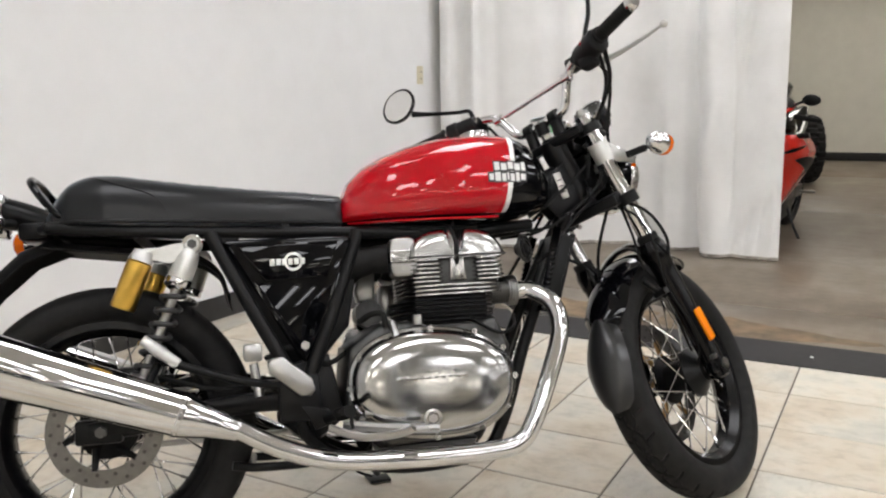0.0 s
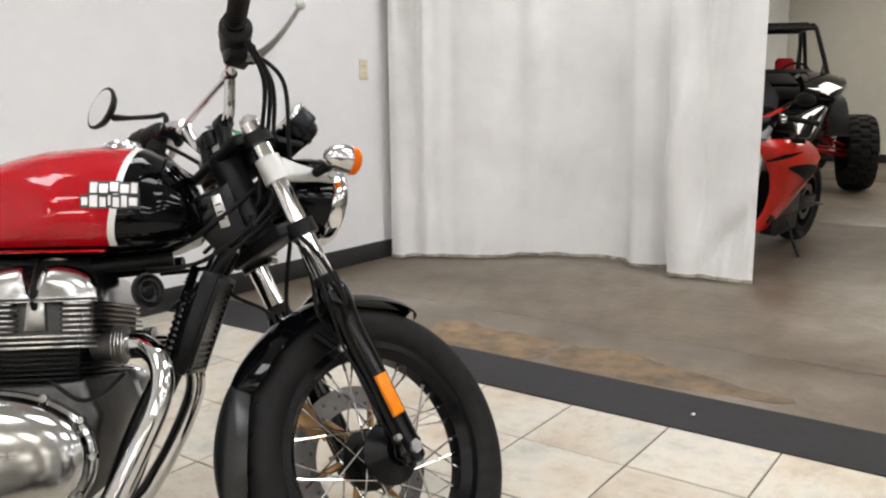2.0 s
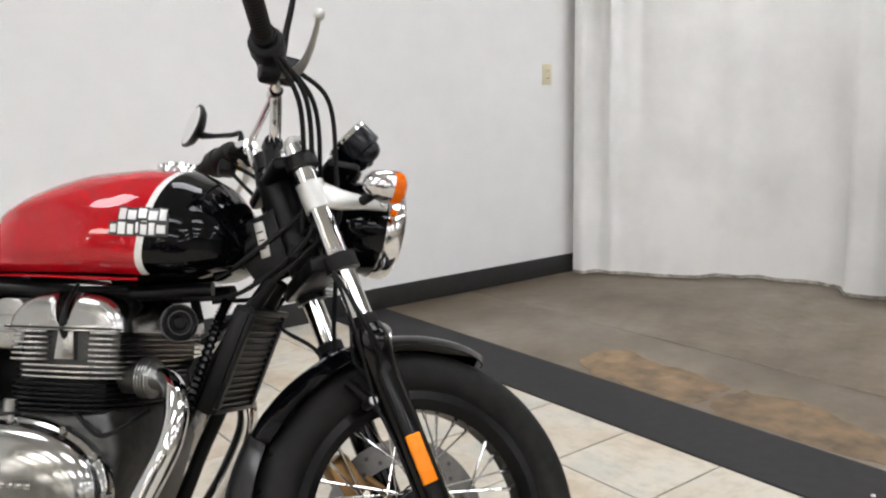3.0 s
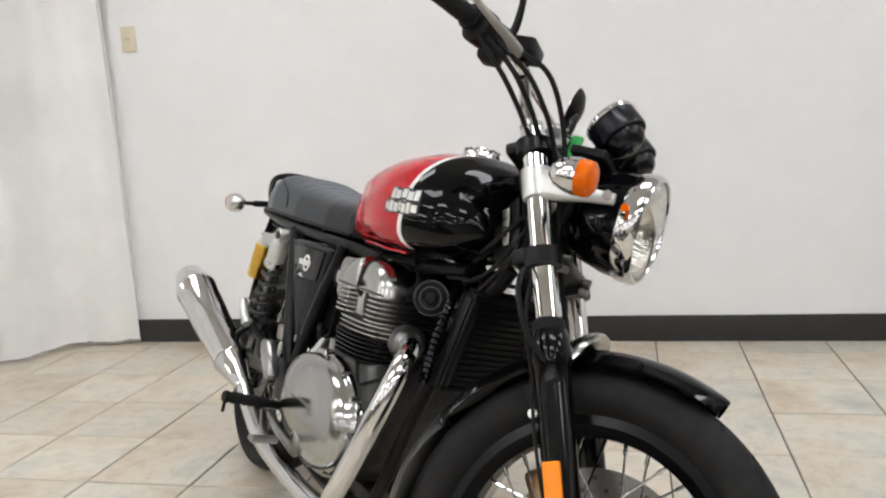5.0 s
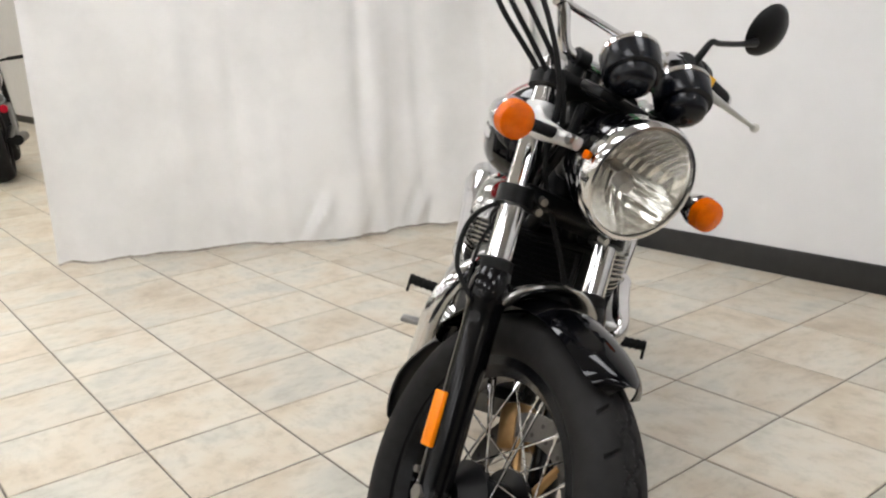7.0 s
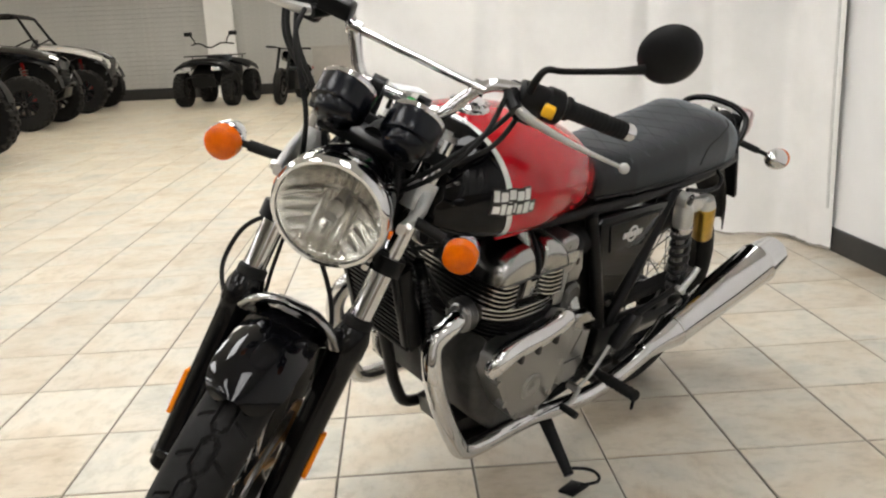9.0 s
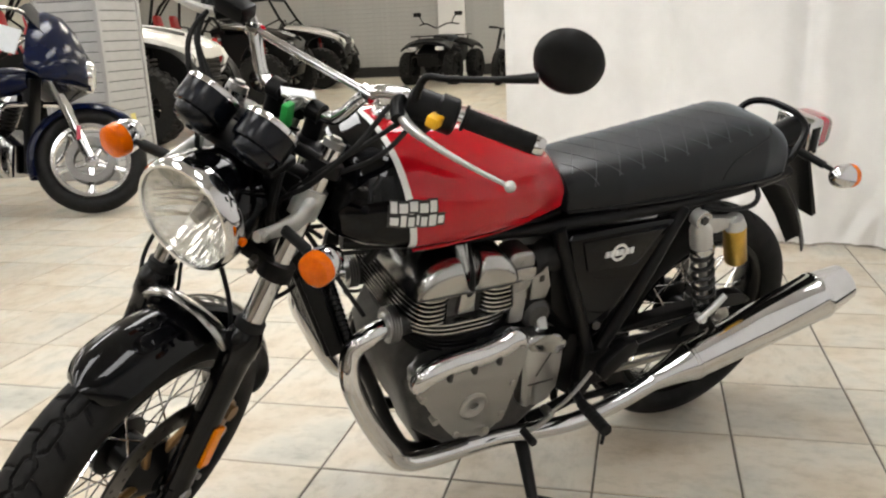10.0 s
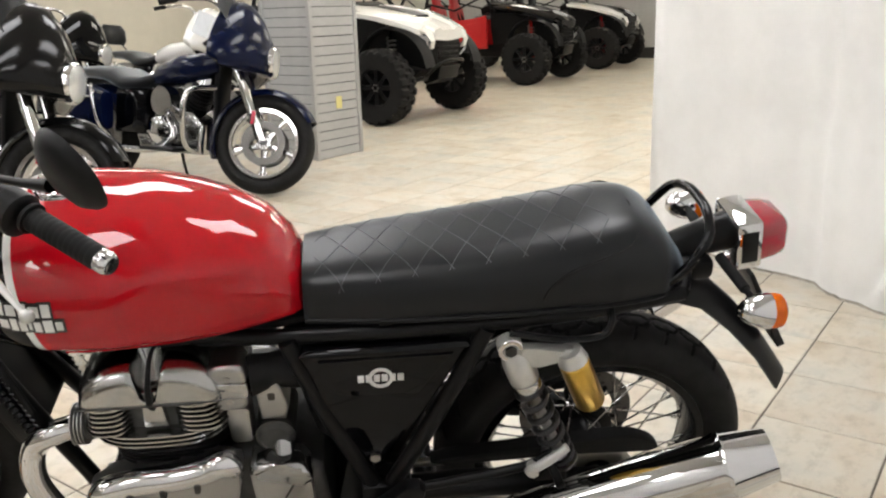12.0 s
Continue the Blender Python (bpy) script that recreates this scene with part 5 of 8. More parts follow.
for s in (1, -1):
    indicator((-0.905, s * 0.176, 0.757), (-1, 0, -0.05), (-0.885, s * 0.04, 0.775), False, "chrome bullet rear indicator with amber lens")
    indicator((0.542, s * 0.211, 0.862), (1, 0, 0), (0.530, s * 0.118, 0.868), True, "chrome bullet front indicator with amber lens")

# ---- front end, all of it turned to the left ----
SLOPE = math.tan(RAKE) * 1.03
SLIDER_BLACK = material("semi_gloss_black", (0.003, 0.003, 0.0034), 0.13, vary=0.15, scale=60, spec=0.25)


def fork_x(z):
    return 0.700 - SLOPE * (z - 0.312)


for s in (1, -1):
    y = s * 0.103
    b = bm_new()
    rod(b, (fork_x(0.59), y, 0.59), (fork_x(0.962), y, 0.962), 0.0208, seg=24)
    leg = bike_part("fork_tube", b, CHROME, "polished chrome fork tube", steered=True)
    b = bm_new()
    rod(b, (fork_x(0.958), y, 0.958), (fork_x(0.972), y, 0.972), 0.019, seg=24)
    rod(b, (fork_x(0.972), y, 0.972), (fork_x(0.978), y, 0.978), 0.010, seg=6)
    bike_part("fork_cap", b, ALLOY, "", leg, True)
    b = bm_new()
    d = Vector((-SLOPE, 0, 1)).normalized()
    q = Matrix.Translation((fork_x(0.285), y, 0.285)) @ d.to_track_quat("Z", "Y").to_matrix().to_4x4()
    k = 1 / d.z
    lathe(b, [(0.020, 0), (0.0265, 0.006), (0.0275, 0.05 * k), (0.0285, 0.27 * k), (0.0305, 0.30 * k), (0.0335, 0.305 * k), (0.0335, 0.335 * k), (0.030, 0.345 * k), (0.0275, 0.352 * k), (0.022, 0.355 * k)], q, 28)
    box(b, (0.668, y - 0.018, 0.288), (0.725, y + 0.018, 0.336), 0.010)
    lower = bike_part("fork_slider", b, SLIDER_BLACK, "gloss black fork slider", steered=True)
    bike_part("dust_seal", lathe(bm_new(), [(0.0215, 0.350 * k), (0.0265, 0.352 * k), (0.0265, 0.366 * k), (0.0215, 0.370 * k)], q, 24), GRIP_RUBBER, "", lower, True)
    b = bm_new()
    mid = Vector((fork_x(0.412) - 0.006, y, 0.412))
    box(b, (-0.0135, s * 0.026, -0.043), (0.0135, s * 0.0345, 0.043), 0.002, Matrix.Translation(mid) @ Matrix.Rotation(-math.atan(SLOPE), 4, "Y"))
    bike_part("reflector", b, REFLECTOR, "amber side reflector", lower, True)
    b = bm_new()
    rod(b, (0.700, y + s * 0.016, 0.312), (0.700, y + s * 0.030, 0.312), 0.014, seg=6)
    rod(b, (fork_x(0.345) - 0.02, y + s * 0.012, 0.33), (fork_x(0.345) - 0.02, y + s * 0.026, 0.33), 0.006, seg=6)
    bike_part("axle_nut", b, STEEL, "", lower, True)
b = bm_new()
rod(b, (0.70, -0.12, 0.312), (0.70, 0.12, 0.312), 0.011, seg=12)
bike_part("front_axle", b, STEEL, steered=True)

# triple clamps
b = bm_new()
for z, t in ((0.748, 0.030), (0.930, 0.024)):
    for s in (1, -1):
        d = Vector((-SLOPE, 0, 1)).normalized()
        p = Vector((fork_x(z), s * 0.103, z))
        rod(b, p - d * t / 2, p + d * t / 2, 0.031, seg=24)
    ax = 0.806 - z * math.tan(RAKE)
    box(b, (-0.030, -0.105, -t / 2), (0.052, 0.105, t / 2), 0.008, Matrix.Translation((ax, 0, z)) @ Matrix.Rotation(-RAKE, 4, "Y"))
rod(b, (0.806 - 0.735 * math.tan(RAKE), 0, 0.735), (0.806 - 0.945 * math.tan(RAKE), 0, 0.945), 0.022, seg=20)
clamp = bike_part("triple_clamp", b, SATIN_BLACK, "black upper and lower fork clamps", steered=True)
for s in (1, -1):
    for dz in (0.0, -0.018):
        bike_part("clamp_bolt", rod(bm_new(), (0.520, s * 0.072, 0.765 + dz), (0.537, s * 0.075, 0.765 + dz), 0.0065, seg=12), STEEL, "", clamp, True)
b = bm_new()
rod(b, (0.806 - 0.945 * math.tan(RAKE), 0, 0.945), (0.806 - 0.958 * math.tan(RAKE), 0, 0.958), 0.016, seg=6)
bike_part("stem_nut", b, STEEL, "", clamp, True)

# headlamp ears
for s in (1, -1):
    b = bm_new()
    d = Vector((-SLOPE, 0, 1)).normalized()
    p = Vector((fork_x(0.868), s * 0.103, 0.868))
    rod(b, p - d * 0.026, p + d * 0.026, 0.0258, seg=24)
    rings = []
    for u, x, yy, z, h, w in ((0, 0.455, 0.116, 0.868, 0.025, 0.011), (0.3, 0.495, 0.120, 0.863, 0.019, 0.009), (0.7, 0.540, 0.115, 0.867, 0.012, 0.008), (1, 0.582, 0.108, 0.872, 0.010, 0.007)):
        rings.append([(x + a * 0.0, s * (yy + b2), z + a) for a, b2 in ellipse(0, 0, h, w, 16, 3)])
    loft(b, rings)
    ear = bike_part("headlamp_ear", b, WHITE_ALLOY, "silver headlamp bracket on the fork", steered=True)
    b = bm_new()
    rod(b, (0.572, s * 0.112, 0.873), (0.572, s * 0.122, 0.873), 0.009, seg=6)
    bike_part("ear_bolt", b, STEEL, "", ear, True)

# headlamp
HL = Matrix.Translation((0.588, 0, 0.866)) @ Matrix.Rotation(radians(90 + 2), 4, "Y")
shell = bike_part("headlamp", lathe(bm_new(), [(0.0, -0.115), (0.030, -0.112), (0.058, -0.098), (0.080, -0.065), (0.091, -0.02), (0.093, 0.010), (0.093, 0.014), (0.088, 0.014), (0.086, 0.0)], HL, 48, ends=False), BLACK_PAINT, "round black headlamp with a chrome rim", steered=True)
bike_part("bezel", ring_lathe(bm_new(), [(0.094, 0.004), (0.0965, 0.008), (0.0970, 0.028), (0.0955, 0.035), (0.0915, 0.040), (0.0865, 0.040), (0.0850, 0.034), (0.086, 0.020), (0.086, 0.006)], HL, 56), CHROME, "chrome headlamp rim", shell, True)
b = bm_new()
vs = []
for j in range(288):
    an = 2 * math.pi * j / 288
    col = []
    for i2 in range(45):
        rr = 0.0858 - (0.0858 - 0.010) * i2 / 44
        zz = 0.034 - 0.082 * (1 - (rr / 0.0858) ** 2) ** 0.9
        up, across = -rr * math.cos(an), rr * math.sin(an)
        if rr < 0.082:
            if up > 0.030:
                zz += 0.0040 * abs(math.sin(math.pi * across / 0.0105)) + 0.002
            elif up > 0.006:
                zz += 0.0040 * abs(math.sin(math.pi * (across / 0.0120 + 0.5))) - 0.001
            elif up > -0.004:
                zz -= 0.007
            elif abs(across) > 0.034:
                zz += 0.0030 * abs(math.sin(math.pi * up / 0.016))
            else:
                zz += 0.0022 * abs(math.sin(math.pi * across / 0.017))
        col.append(b.verts.new(HL @ Vector((rr * math.cos(an), rr * math.sin(an), zz))))
    vs.append(col)
for j in range(288):
    for i2 in range(44):
        b.faces.new((vs[j][i2], vs[(j + 1) % 288][i2], vs[(j + 1) % 288][i2 + 1], vs[j][i2 + 1]))
b.faces.new([vs[j][44] for j in range(288)])
bike_part("reflector_bowl", b, REFLECT, "bright faceted reflector bowl", shell, True, smooth=40)
b = bm_new()
rod(b, HL @ Vector((0, 0, -0.046)), HL @ Vector((0, 0, -0.010)), 0.008, seg=20)
rod(b, HL @ Vector((0.012, 0, -0.014)), HL @ Vector((0.018, 0, 0.010)), 0.015, 0.011, seg=20)
bike_part("bulb_cap", b, STEEL, "", shell, True)
bike_part("glass", lathe(bm_new(), [(0.0, 0.0475), (0.03, 0.0462), (0.06, 0.0428), (0.0855, 0.0370), (0.0855, 0.0340), (0.06, 0.0398), (0.03, 0.0432), (0.0, 0.0445)], HL, 48, ends=False), LENS, "clear convex headlamp glass", shell, True).visible_shadow = False
for s in (1, -1):
    bike_part("rim_reflector", rod(bm_new(), HL @ Vector((0.0, s * 0.094, 0.012)), HL @ Vector((0.0, s * 0.1005, 0.012)), 0.007, seg=12), ORANGE, "small amber side marker", shell, True)

# twin clocks
GAUGE_BLACK = material("smooth_black_enamel", (0.003, 0.004, 0.007), 0.22, 0.0, vary=0.1, scale=60, spec=0.30)
for s in (1, -1):
    d = Vector((-0.78, 0, 0.62)).normalized()
    q = Matrix.Translation((0.515, s * 0.058, 1.022)) @ d.to_track_quat("Z", "Y").to_matrix().to_4x4()
    cup = bike_part("gauge", lathe(bm_new(), [(0.0, -0.066), (0.020, -0.065), (0.030, -0.060), (0.0350, -0.051), (0.0365, -0.043), (0.0440, -0.041), (0.0458, -0.037), (0.0458, 0.0), (0.0, 0.0)], q, 36), GAUGE_BLACK, "round black instrument clock with chrome rim", steered=True)
    bike_part("rim", ring_lathe(bm_new(), [(0.0455, -0.004), (0.0468, -0.003), (0.0470, 0.003), (0.0445, 0.006), (0.041, 0.005), (0.041, 0.0)], q, 40), CHROME, "chrome rim", cup, True)
    bike_part("dial", lathe(bm_new(), [(0.0, 0.001), (0.0405, 0.001), (0.0405, 0.002), (0.0, 0.002)], q, 32), DECAL_BLACK, "dark dial face", cup, True)
    b = bm_new()
    for i in range(11):
        a = radians(-130 + 26 * i)
        rod(b, q @ Vector((0.031 * math.cos(a), 0.031 * math.sin(a), 0.0025)), q @ Vector((0.037 * math.cos(a), 0.037 * math.sin(a), 0.0025)), 0.0007, seg=6)
    rod(b, q @ Vector((0, 0, 0.003)), q @ Vector((-0.026, 0.010, 0.003)), 0.0009, seg=6)
    bike_part("dial_mark", b, BADGE, "", cup, True)
b = bm_new()
box(b, (0.470, -0.085, 0.945), (0.535, 0.085, 0.962), 0.006, Matrix.Rotation(0, 4, "Y"))
tube(b, [(0.42, 0.0, 0.94), (0.46, 0, 0.95), (0.50, 0, 0.955)], 0.018, 12)
for s in (1, -1):
    rod(b, (0.545, s * 0.056, 0.990), (0.510, s * 0.05, 0.955), 0.018, seg=14)
    rod(b, (0.556, s * 0.058, 0.985), (0.566, s * 0.058, 0.976), 0.006, seg=10)
bike_part("gauge_bracket", b, SATIN_BLACK, "", steered=True)
# small box below the clocks, wiring and fuse clutter behind the headlamp
b = bm_new()
box(b, (0.462, -0.045, 0.805), (0.505, 0.045, 0.900), 0.012)
box(b, (0.430, -0.040, 0.905), (0.470, 0.040, 0.930), 0.008)
tube(b, [(0.46, 0.05, 0.92), (0.50, 0.07, 0.86), (0.47, 0.06, 0.79)], 0.009, 8)
tube(b, [(0.46, -0.05, 0.92), (0.50, -0.07, 0.86), (0.47, -0.06, 0.79)], 0.009, 8)
bike_part("wiring_box", b, BLACK_PLASTIC, steered=True)

# handlebar, brace
b = bm_new()
tube(b, [(0.256, -0.380, 1.064), (0.300, -0.265, 1.070), (0.338, -0.165, 1.074), (0.356, -0.120, 1.056), (0.368, -0.085, 1.000), (0.372, -0.060, 0.986), (0.373, 0, 0.985),
         (0.372, 0.060, 0.986), (0.368, 0.085, 1.000), (0.356, 0.120, 1.056), (0.338, 0.165, 1.074), (0.300, 0.265, 1.070), (0.256, 0.380, 1.064)], 0.0112, 16, 8)
bar = bike_part("handlebar", b, CHROME, "wide chrome braced handlebar", steered=True, smooth=60)
b = bm_new()
rod(b, (0.354, -0.118, 1.055), (0.354, 0.118, 1.055), 0.0068, seg=14)
for s in (1, -1):
    rod(b, (0.355, s * 0.106, 1.055), (0.355, s * 0.128, 1.055), 0.0135, seg=14)
bike_part("crossbrace", b, CHROME, "chrome crossbrace", bar, True)
for s in (1, -1):
    b = bm_new()
    rod(b, (0.380, s * 0.042, 0.935), (0.373, s * 0.042, 0.975), 0.016, seg=16)
    rod(b, (0.373, s * 0.030, 0.986), (0.373, s * 0.054, 0.986), 0.0185, seg=18)
    bike_part("riser", b, SATIN_BLACK, "", bar, True)
for s in (1, -1):
    e0, e1 = Vector((0.300, s * 0.266, 1.070)), Vector((0.256, s * 0.380, 1.064))
    b = bm_new()
    gl = (e1 - e0).length
    prof = [(0.0125, 0.0), (0.0215, 0.0), (0.0215, 0.005), (0.0165, 0.0055)]
    for i in range(12):
        z0 = 0.010 + (gl - 0.014) * i / 12
        prof += [(0.0165, z0), (0.0170, z0 + 0.0012), (0.0170, z0 + 0.0058), (0.0165, z0 + 0.007)]
    prof += [(0.0165, gl), (0.0125, gl)]
    lathe(b, prof, Matrix.Translation(e0) @ (e1 - e0).to_track_quat("Z", "Y").to_matrix().to_4x4(), 24)
    g2 = bike_part("grip", b, GRIP_RUBBER, "ribbed black rubber grip", bar, True)
    b = bm_new()
    lathe(b, [(0.0155, -0.004), (0.0165, 0.0), (0.0165, 0.012), (0.013, 0.018), (0.0, 0.019)], Matrix.Translation(e1) @ (e1 - e0).to_track_quat("Z", "Y").to_matrix().to_4x4(), 24)
    bike_part("bar_end", b, CHROME, "chrome bar-end weight", bar, True)
    b = bm_new()
    c0 = Vector((0.326, s * 0.205, 1.069))
    q = Matrix.Translation(c0) @ (e1 - e0).to_track_quat("Z", "Y").to_matrix().to_4x4()
    lathe(b, [(0.018, -0.028), (0.025, -0.024), (0.027, -0.01), (0.027, 0.022), (0.031, 0.026), (0.031, 0.052), (0.027, 0.056), (0.018, 0.058)], q, 24)
    box(b, (c0.x - 0.018, c0.y - 0.022, c0.z - 0.045), (c0.x + 0.020, c0.y + 0.022, c0.z - 0.010), 0.010)
    sw = bike_part("switch_housing", b, BLACK_PLASTIC, "black switch housing", steered=True)
    b = bm_new()
    if s > 0:
        box(b, (c0.x + 0.010, c0.y + 0.024, c0.z - 0.010), (c0.x + 0.036, c0.y + 0.046, c0.z + 0.010), 0.004)
        bike_part("flasher_switch", b, YELLOW, "yellow flasher switch", sw, True)
    else:
        box(b, (c0.x - 0.032, c0.y - 0.02, c0.z + 0.002), (c0.x - 0.022, c0.y - 0.004, c0.z + 0.014), 0.003)
        bike_part("stop_switch", b, RED_LENS, "red stop switch", sw, True)
    # lever with its perch
    b = bm_new()
    tube(b, [(0.350, s * 0.178, 1.058), (0.370, s * 0.205, 1.052), (0.376, s * 0.255, 1.047), (0.371, s * 0.325, 1.042), (0.362, s * 0.392, 1.040)], [0.011, 0.0125, 0.0085, 0.006, 0.0045], 12, 6, flat=0.75)
    bmesh.ops.create_uvsphere(b, u_segments=16, v_segments=10, radius=0.0095, matrix=Matrix.Translation((0.361, s * 0.397, 1.040)))
    lev = bike_part("lever", b, WHITE_ALLOY, "polished ball-end hand lever", bar, True)
    b = bm_new()
    tube(b, [(0.325, s * 0.172, 1.072), (0.352, s * 0.172, 1.064), (0.374, s * 0.190, 1.055)], [0.016, 0.013, 0.012], 12)
    if s < 0:
        box(b, (0.345, -0.185, 1.066), (0.385, -0.125, 1.096), 0.006)
    bike_part("lever_perch", b, SATIN_BLACK, "", bar, True)
# left mirror swung out, right mirror standing up
b = bm_new()
tube(b, [(0.345, 0.196, 1.074), (0.349, 0.198, 1.105), (0.347, 0.206, 1.130), (0.335, 0.235, 1.138), (0.305, 0.305, 1.163), (0.282, 0.355, 1.184)], [0.008, 0.007, 0.006, 0.0055, 0.0055, 0.009], 12)
mirror = bike_part("mirror", b, SATIN_BLACK, "round black mirror on a cranked stem", steered=True)
MIR = Matrix.Translation((0.262, 0.383, 1.219)) @ Vector((-0.93, -0.24, 0.12)).to_track_quat("Z", "Y").to_matrix().to_4x4()
b = bm_new()
lathe(b, [(0.0, -0.024), (0.022, -0.022), (0.043, -0.014), (0.0535, -0.003), (0.055, 0.003), (0.051, 0.004), (0.0, 0.004)], MIR, 40)
bike_part("mirror_shell", b, BLACK_PLASTIC, "", mirror, True)
bike_part("mirror_glass", lathe(bm_new(), [(0.0, 0.0055), (0.0475, 0.0055), (0.0475, 0.0042), (0.0, 0.0042)], MIR, 40), MIRROR, "silvered mirror glass", mirror, True)
b = bm_new()
tube(b, [(0.345, -0.196, 1.074), (0.349, -0.198, 1.105), (0.350, -0.206, 1.135), (0.352, -0.228, 1.18), (0.352, -0.245, 1.26), (0.35, -0.255, 1.31)], [0.008, 0.007, 0.006, 0.0055, 0.0055, 0.009], 12)
mirror_r = bike_part("mirror", b, SATIN_BLACK, "round black mirror on an upright stem", steered=True)
MIR2 = Matrix.Translation((0.335, -0.262, 1.345)) @ Vector((-0.93, 0.24, -0.05)).to_track_quat("Z", "Y").to_matrix().to_4x4()
b = bm_new()
lathe(b, [(0.0, -0.022), (0.020, -0.021), (0.040, -0.014), (0.050, -0.003), (0.0515, 0.003), (0.048, 0.004), (0.0, 0.004)], MIR2, 40)
bike_part("mirror_shell", b, BLACK_PLASTIC, "", mirror_r, True)
bike_part("mirror_glass", lathe(bm_new(), [(0.0, 0.0055), (0.0475, 0.0055), (0.0475, 0.0042), (0.0, 0.0042)], MIR2, 40), MIRROR, "silvered mirror glass", mirror_r, True)


# front fender
def guard(a0, a1, r, half, n):
    b = bm_new()
    grid = []
    for i in range(n + 1):
        a = radians(a0 + (a1 - a0) * i / n)
        near = min(1.0, min(i, n - i) / 9)
        edge = 0.34 + 0.66 * math.sqrt(max(0.0, 1 - (1 - near) ** 2))
        row = []
        for j in range(13):
            v = -1 + j / 6
            rr = r - 0.030 * abs(v) ** 2.4
            row.append((0.70 + rr * math.cos(a), half * v * edge, 0.312 + rr * math.sin(a)))
        grid.append(row)
    loft(b, grid, closed=False, caps=False)
    thicken(b, 0.003)
    return b


fender = bike_part("front_fender", guard(68, 158, 0.345, 0.066, 64), BLACK_PAINT, "gloss black front mudguard", steered=True, smooth=50)
bike_part("fender_flap", guard(156, 194, 0.349, 0.062, 14), FLAP, "matt plastic mudguard extension", fender, True, smooth=50)
b = bm_new()
tube(b, [(0.575, -0.082, 0.595), (0.590, -0.064, 0.632), (0.598, -0.028, 0.656), (0.600, 0, 0.660), (0.598, 0.028, 0.656), (0.590, 0.064, 0.632), (0.575, 0.082, 0.595)], [0.013, 0.011, 0.009, 0.009, 0.009, 0.011, 0.013], 12, flat=2.3)
bike_part("fork_brace", b, DOME_ALLOY, "polished fork brace over the mudguard", fender, True)
for s in (1, -1):
    b = bm_new()
    rod(b, (0.570, s * 0.066, 0.505), (0.570, s * 0.098, 0.508), 0.009, seg=12)
    tube(b, [(0.590, s * 0.085, 0.50), (0.565, s * 0.074, 0.52), (0.535, s * 0.064, 0.545)], 0.010, 8)
    bike_part("fender_stay", b, SATIN_BLACK, "", fender, True)
for s in (1, -1):
    bike_part("stay_bolt", rod(bm_new(), (0.570, s * 0.096, 0.508), (0.570, s * 0.106, 0.508), 0.0075, seg=12), STEEL, "", fender, True)

# front caliper on the left leg
b = bm_new()
q = Matrix.Translation((0.580, 0.078, 0.395)) @ Matrix.Rotation(radians(-38), 4, "Y")
box(b, (-0.025, -0.024, -0.042), (0.025, 0.026, 0.042), 0.012, q)
for dz in (-0.022, 0.022):
    rod(b, q @ Vector((0, 0.024, dz)), q @ Vector((0, 0.034, dz)), 0.016, seg=18)
rod(b, (0.60, 0.095, 0.40), (0.645, 0.103, 0.385), 0.012, seg=12)
bike_part("front_caliper", b, BRONZE, "bronze-painted front brake caliper", steered=True)

# oil cooler and horn
b = bm_new()
q = Matrix.Translation((0.345, 0, 0.590)) @ Matrix.Rotation(radians(19), 4, "Y")
box(b, (-0.016, -0.080, -0.092), (0.016, 0.080, 0.105), 0.004, q)
cooler = bike_part("oil_cooler", b, SATIN_BLACK, "black oil cooler with fine fins")
for i in range(14):
    bike_part("fin", box(bm_new(), (0.0165, -0.068, -0.080 + 0.0128 * i), (0.0205, 0.068, -0.0755 + 0.0128 * i), 0, q), SATIN_BLACK, "", cooler, smooth=0)
for z0, z1 in ((-0.094, -0.084), (0.096, 0.107)):
    bike_part("cross_rail", box(bm_new(), (0.014, -0.084, z0), (0.024, 0.084, z1), 0.002, q), SATIN_BLACK, "", cooler)
for s in (1, -1):
    bike_part("side_rail", box(bm_new(), (0.014, s * 0.076 - 0.0075, -0.084), (0.024, s * 0.076 + 0.0075, 0.096), 0.002, q), SATIN_BLACK, "", cooler)
    bike_part("end_plate", box(bm_new(), (-0.014, s * 0.084 - 0.003, -0.098), (0.016, s * 0.084 + 0.003, 0.098), 0.002, q), SATIN_BLACK, "", cooler)
for s in (1, -1):
    b = bm_new()
    pts = [(0.352, s * 0.090, 0.70), (0.338, s * 0.094, 0.66), (0.314, s * 0.097, 0.58), (0.290, s * 0.095, 0.50)]
    path = glide(pts, 14)
    tube(b, path, [0.0075 if i % 2 else 0.0118 for i in range(len(path))], 12, smooth=False)
    bike_part("oil_hose", b, BLACK_PAINT, "beaded black oil hose", cooler)
b = bm_new()
HORN = Matrix.Translation((0.262, -0.095, 0.655)) @ Matrix.Scale(0.72, 4) @ Vector((0.70, -0.66, 0.1)).to_track_quat("Z", "Y").to_matrix().to_4x4()
lathe(b, [(0.0, -0.03), (0.02, -0.028), (0.030, -0.012), (0.042, -0.006), (0.046, 0.0), (0.046, 0.006), (0.040, 0.010), (0.034, 0.006), (0.028, 0.010), (0.020, 0.006), (0.014, 0.012), (0.0, 0.013)], HORN, 36)
bike_part("horn", b, SATIN_BLACK, "round black horn by the cylinder head")
b = bm_new()
ring_lathe(b, [(0.047, -0.002), (0.0485, 0.002), (0.0475, 0.008), (0.045, 0.008)], HORN, 40)
ring_lathe(b, [(0.030, 0.010), (0.031, 0.012), (0.028, 0.012)], HORN, 32)
bike_part("horn_ring", b, DARK_ALLOY)

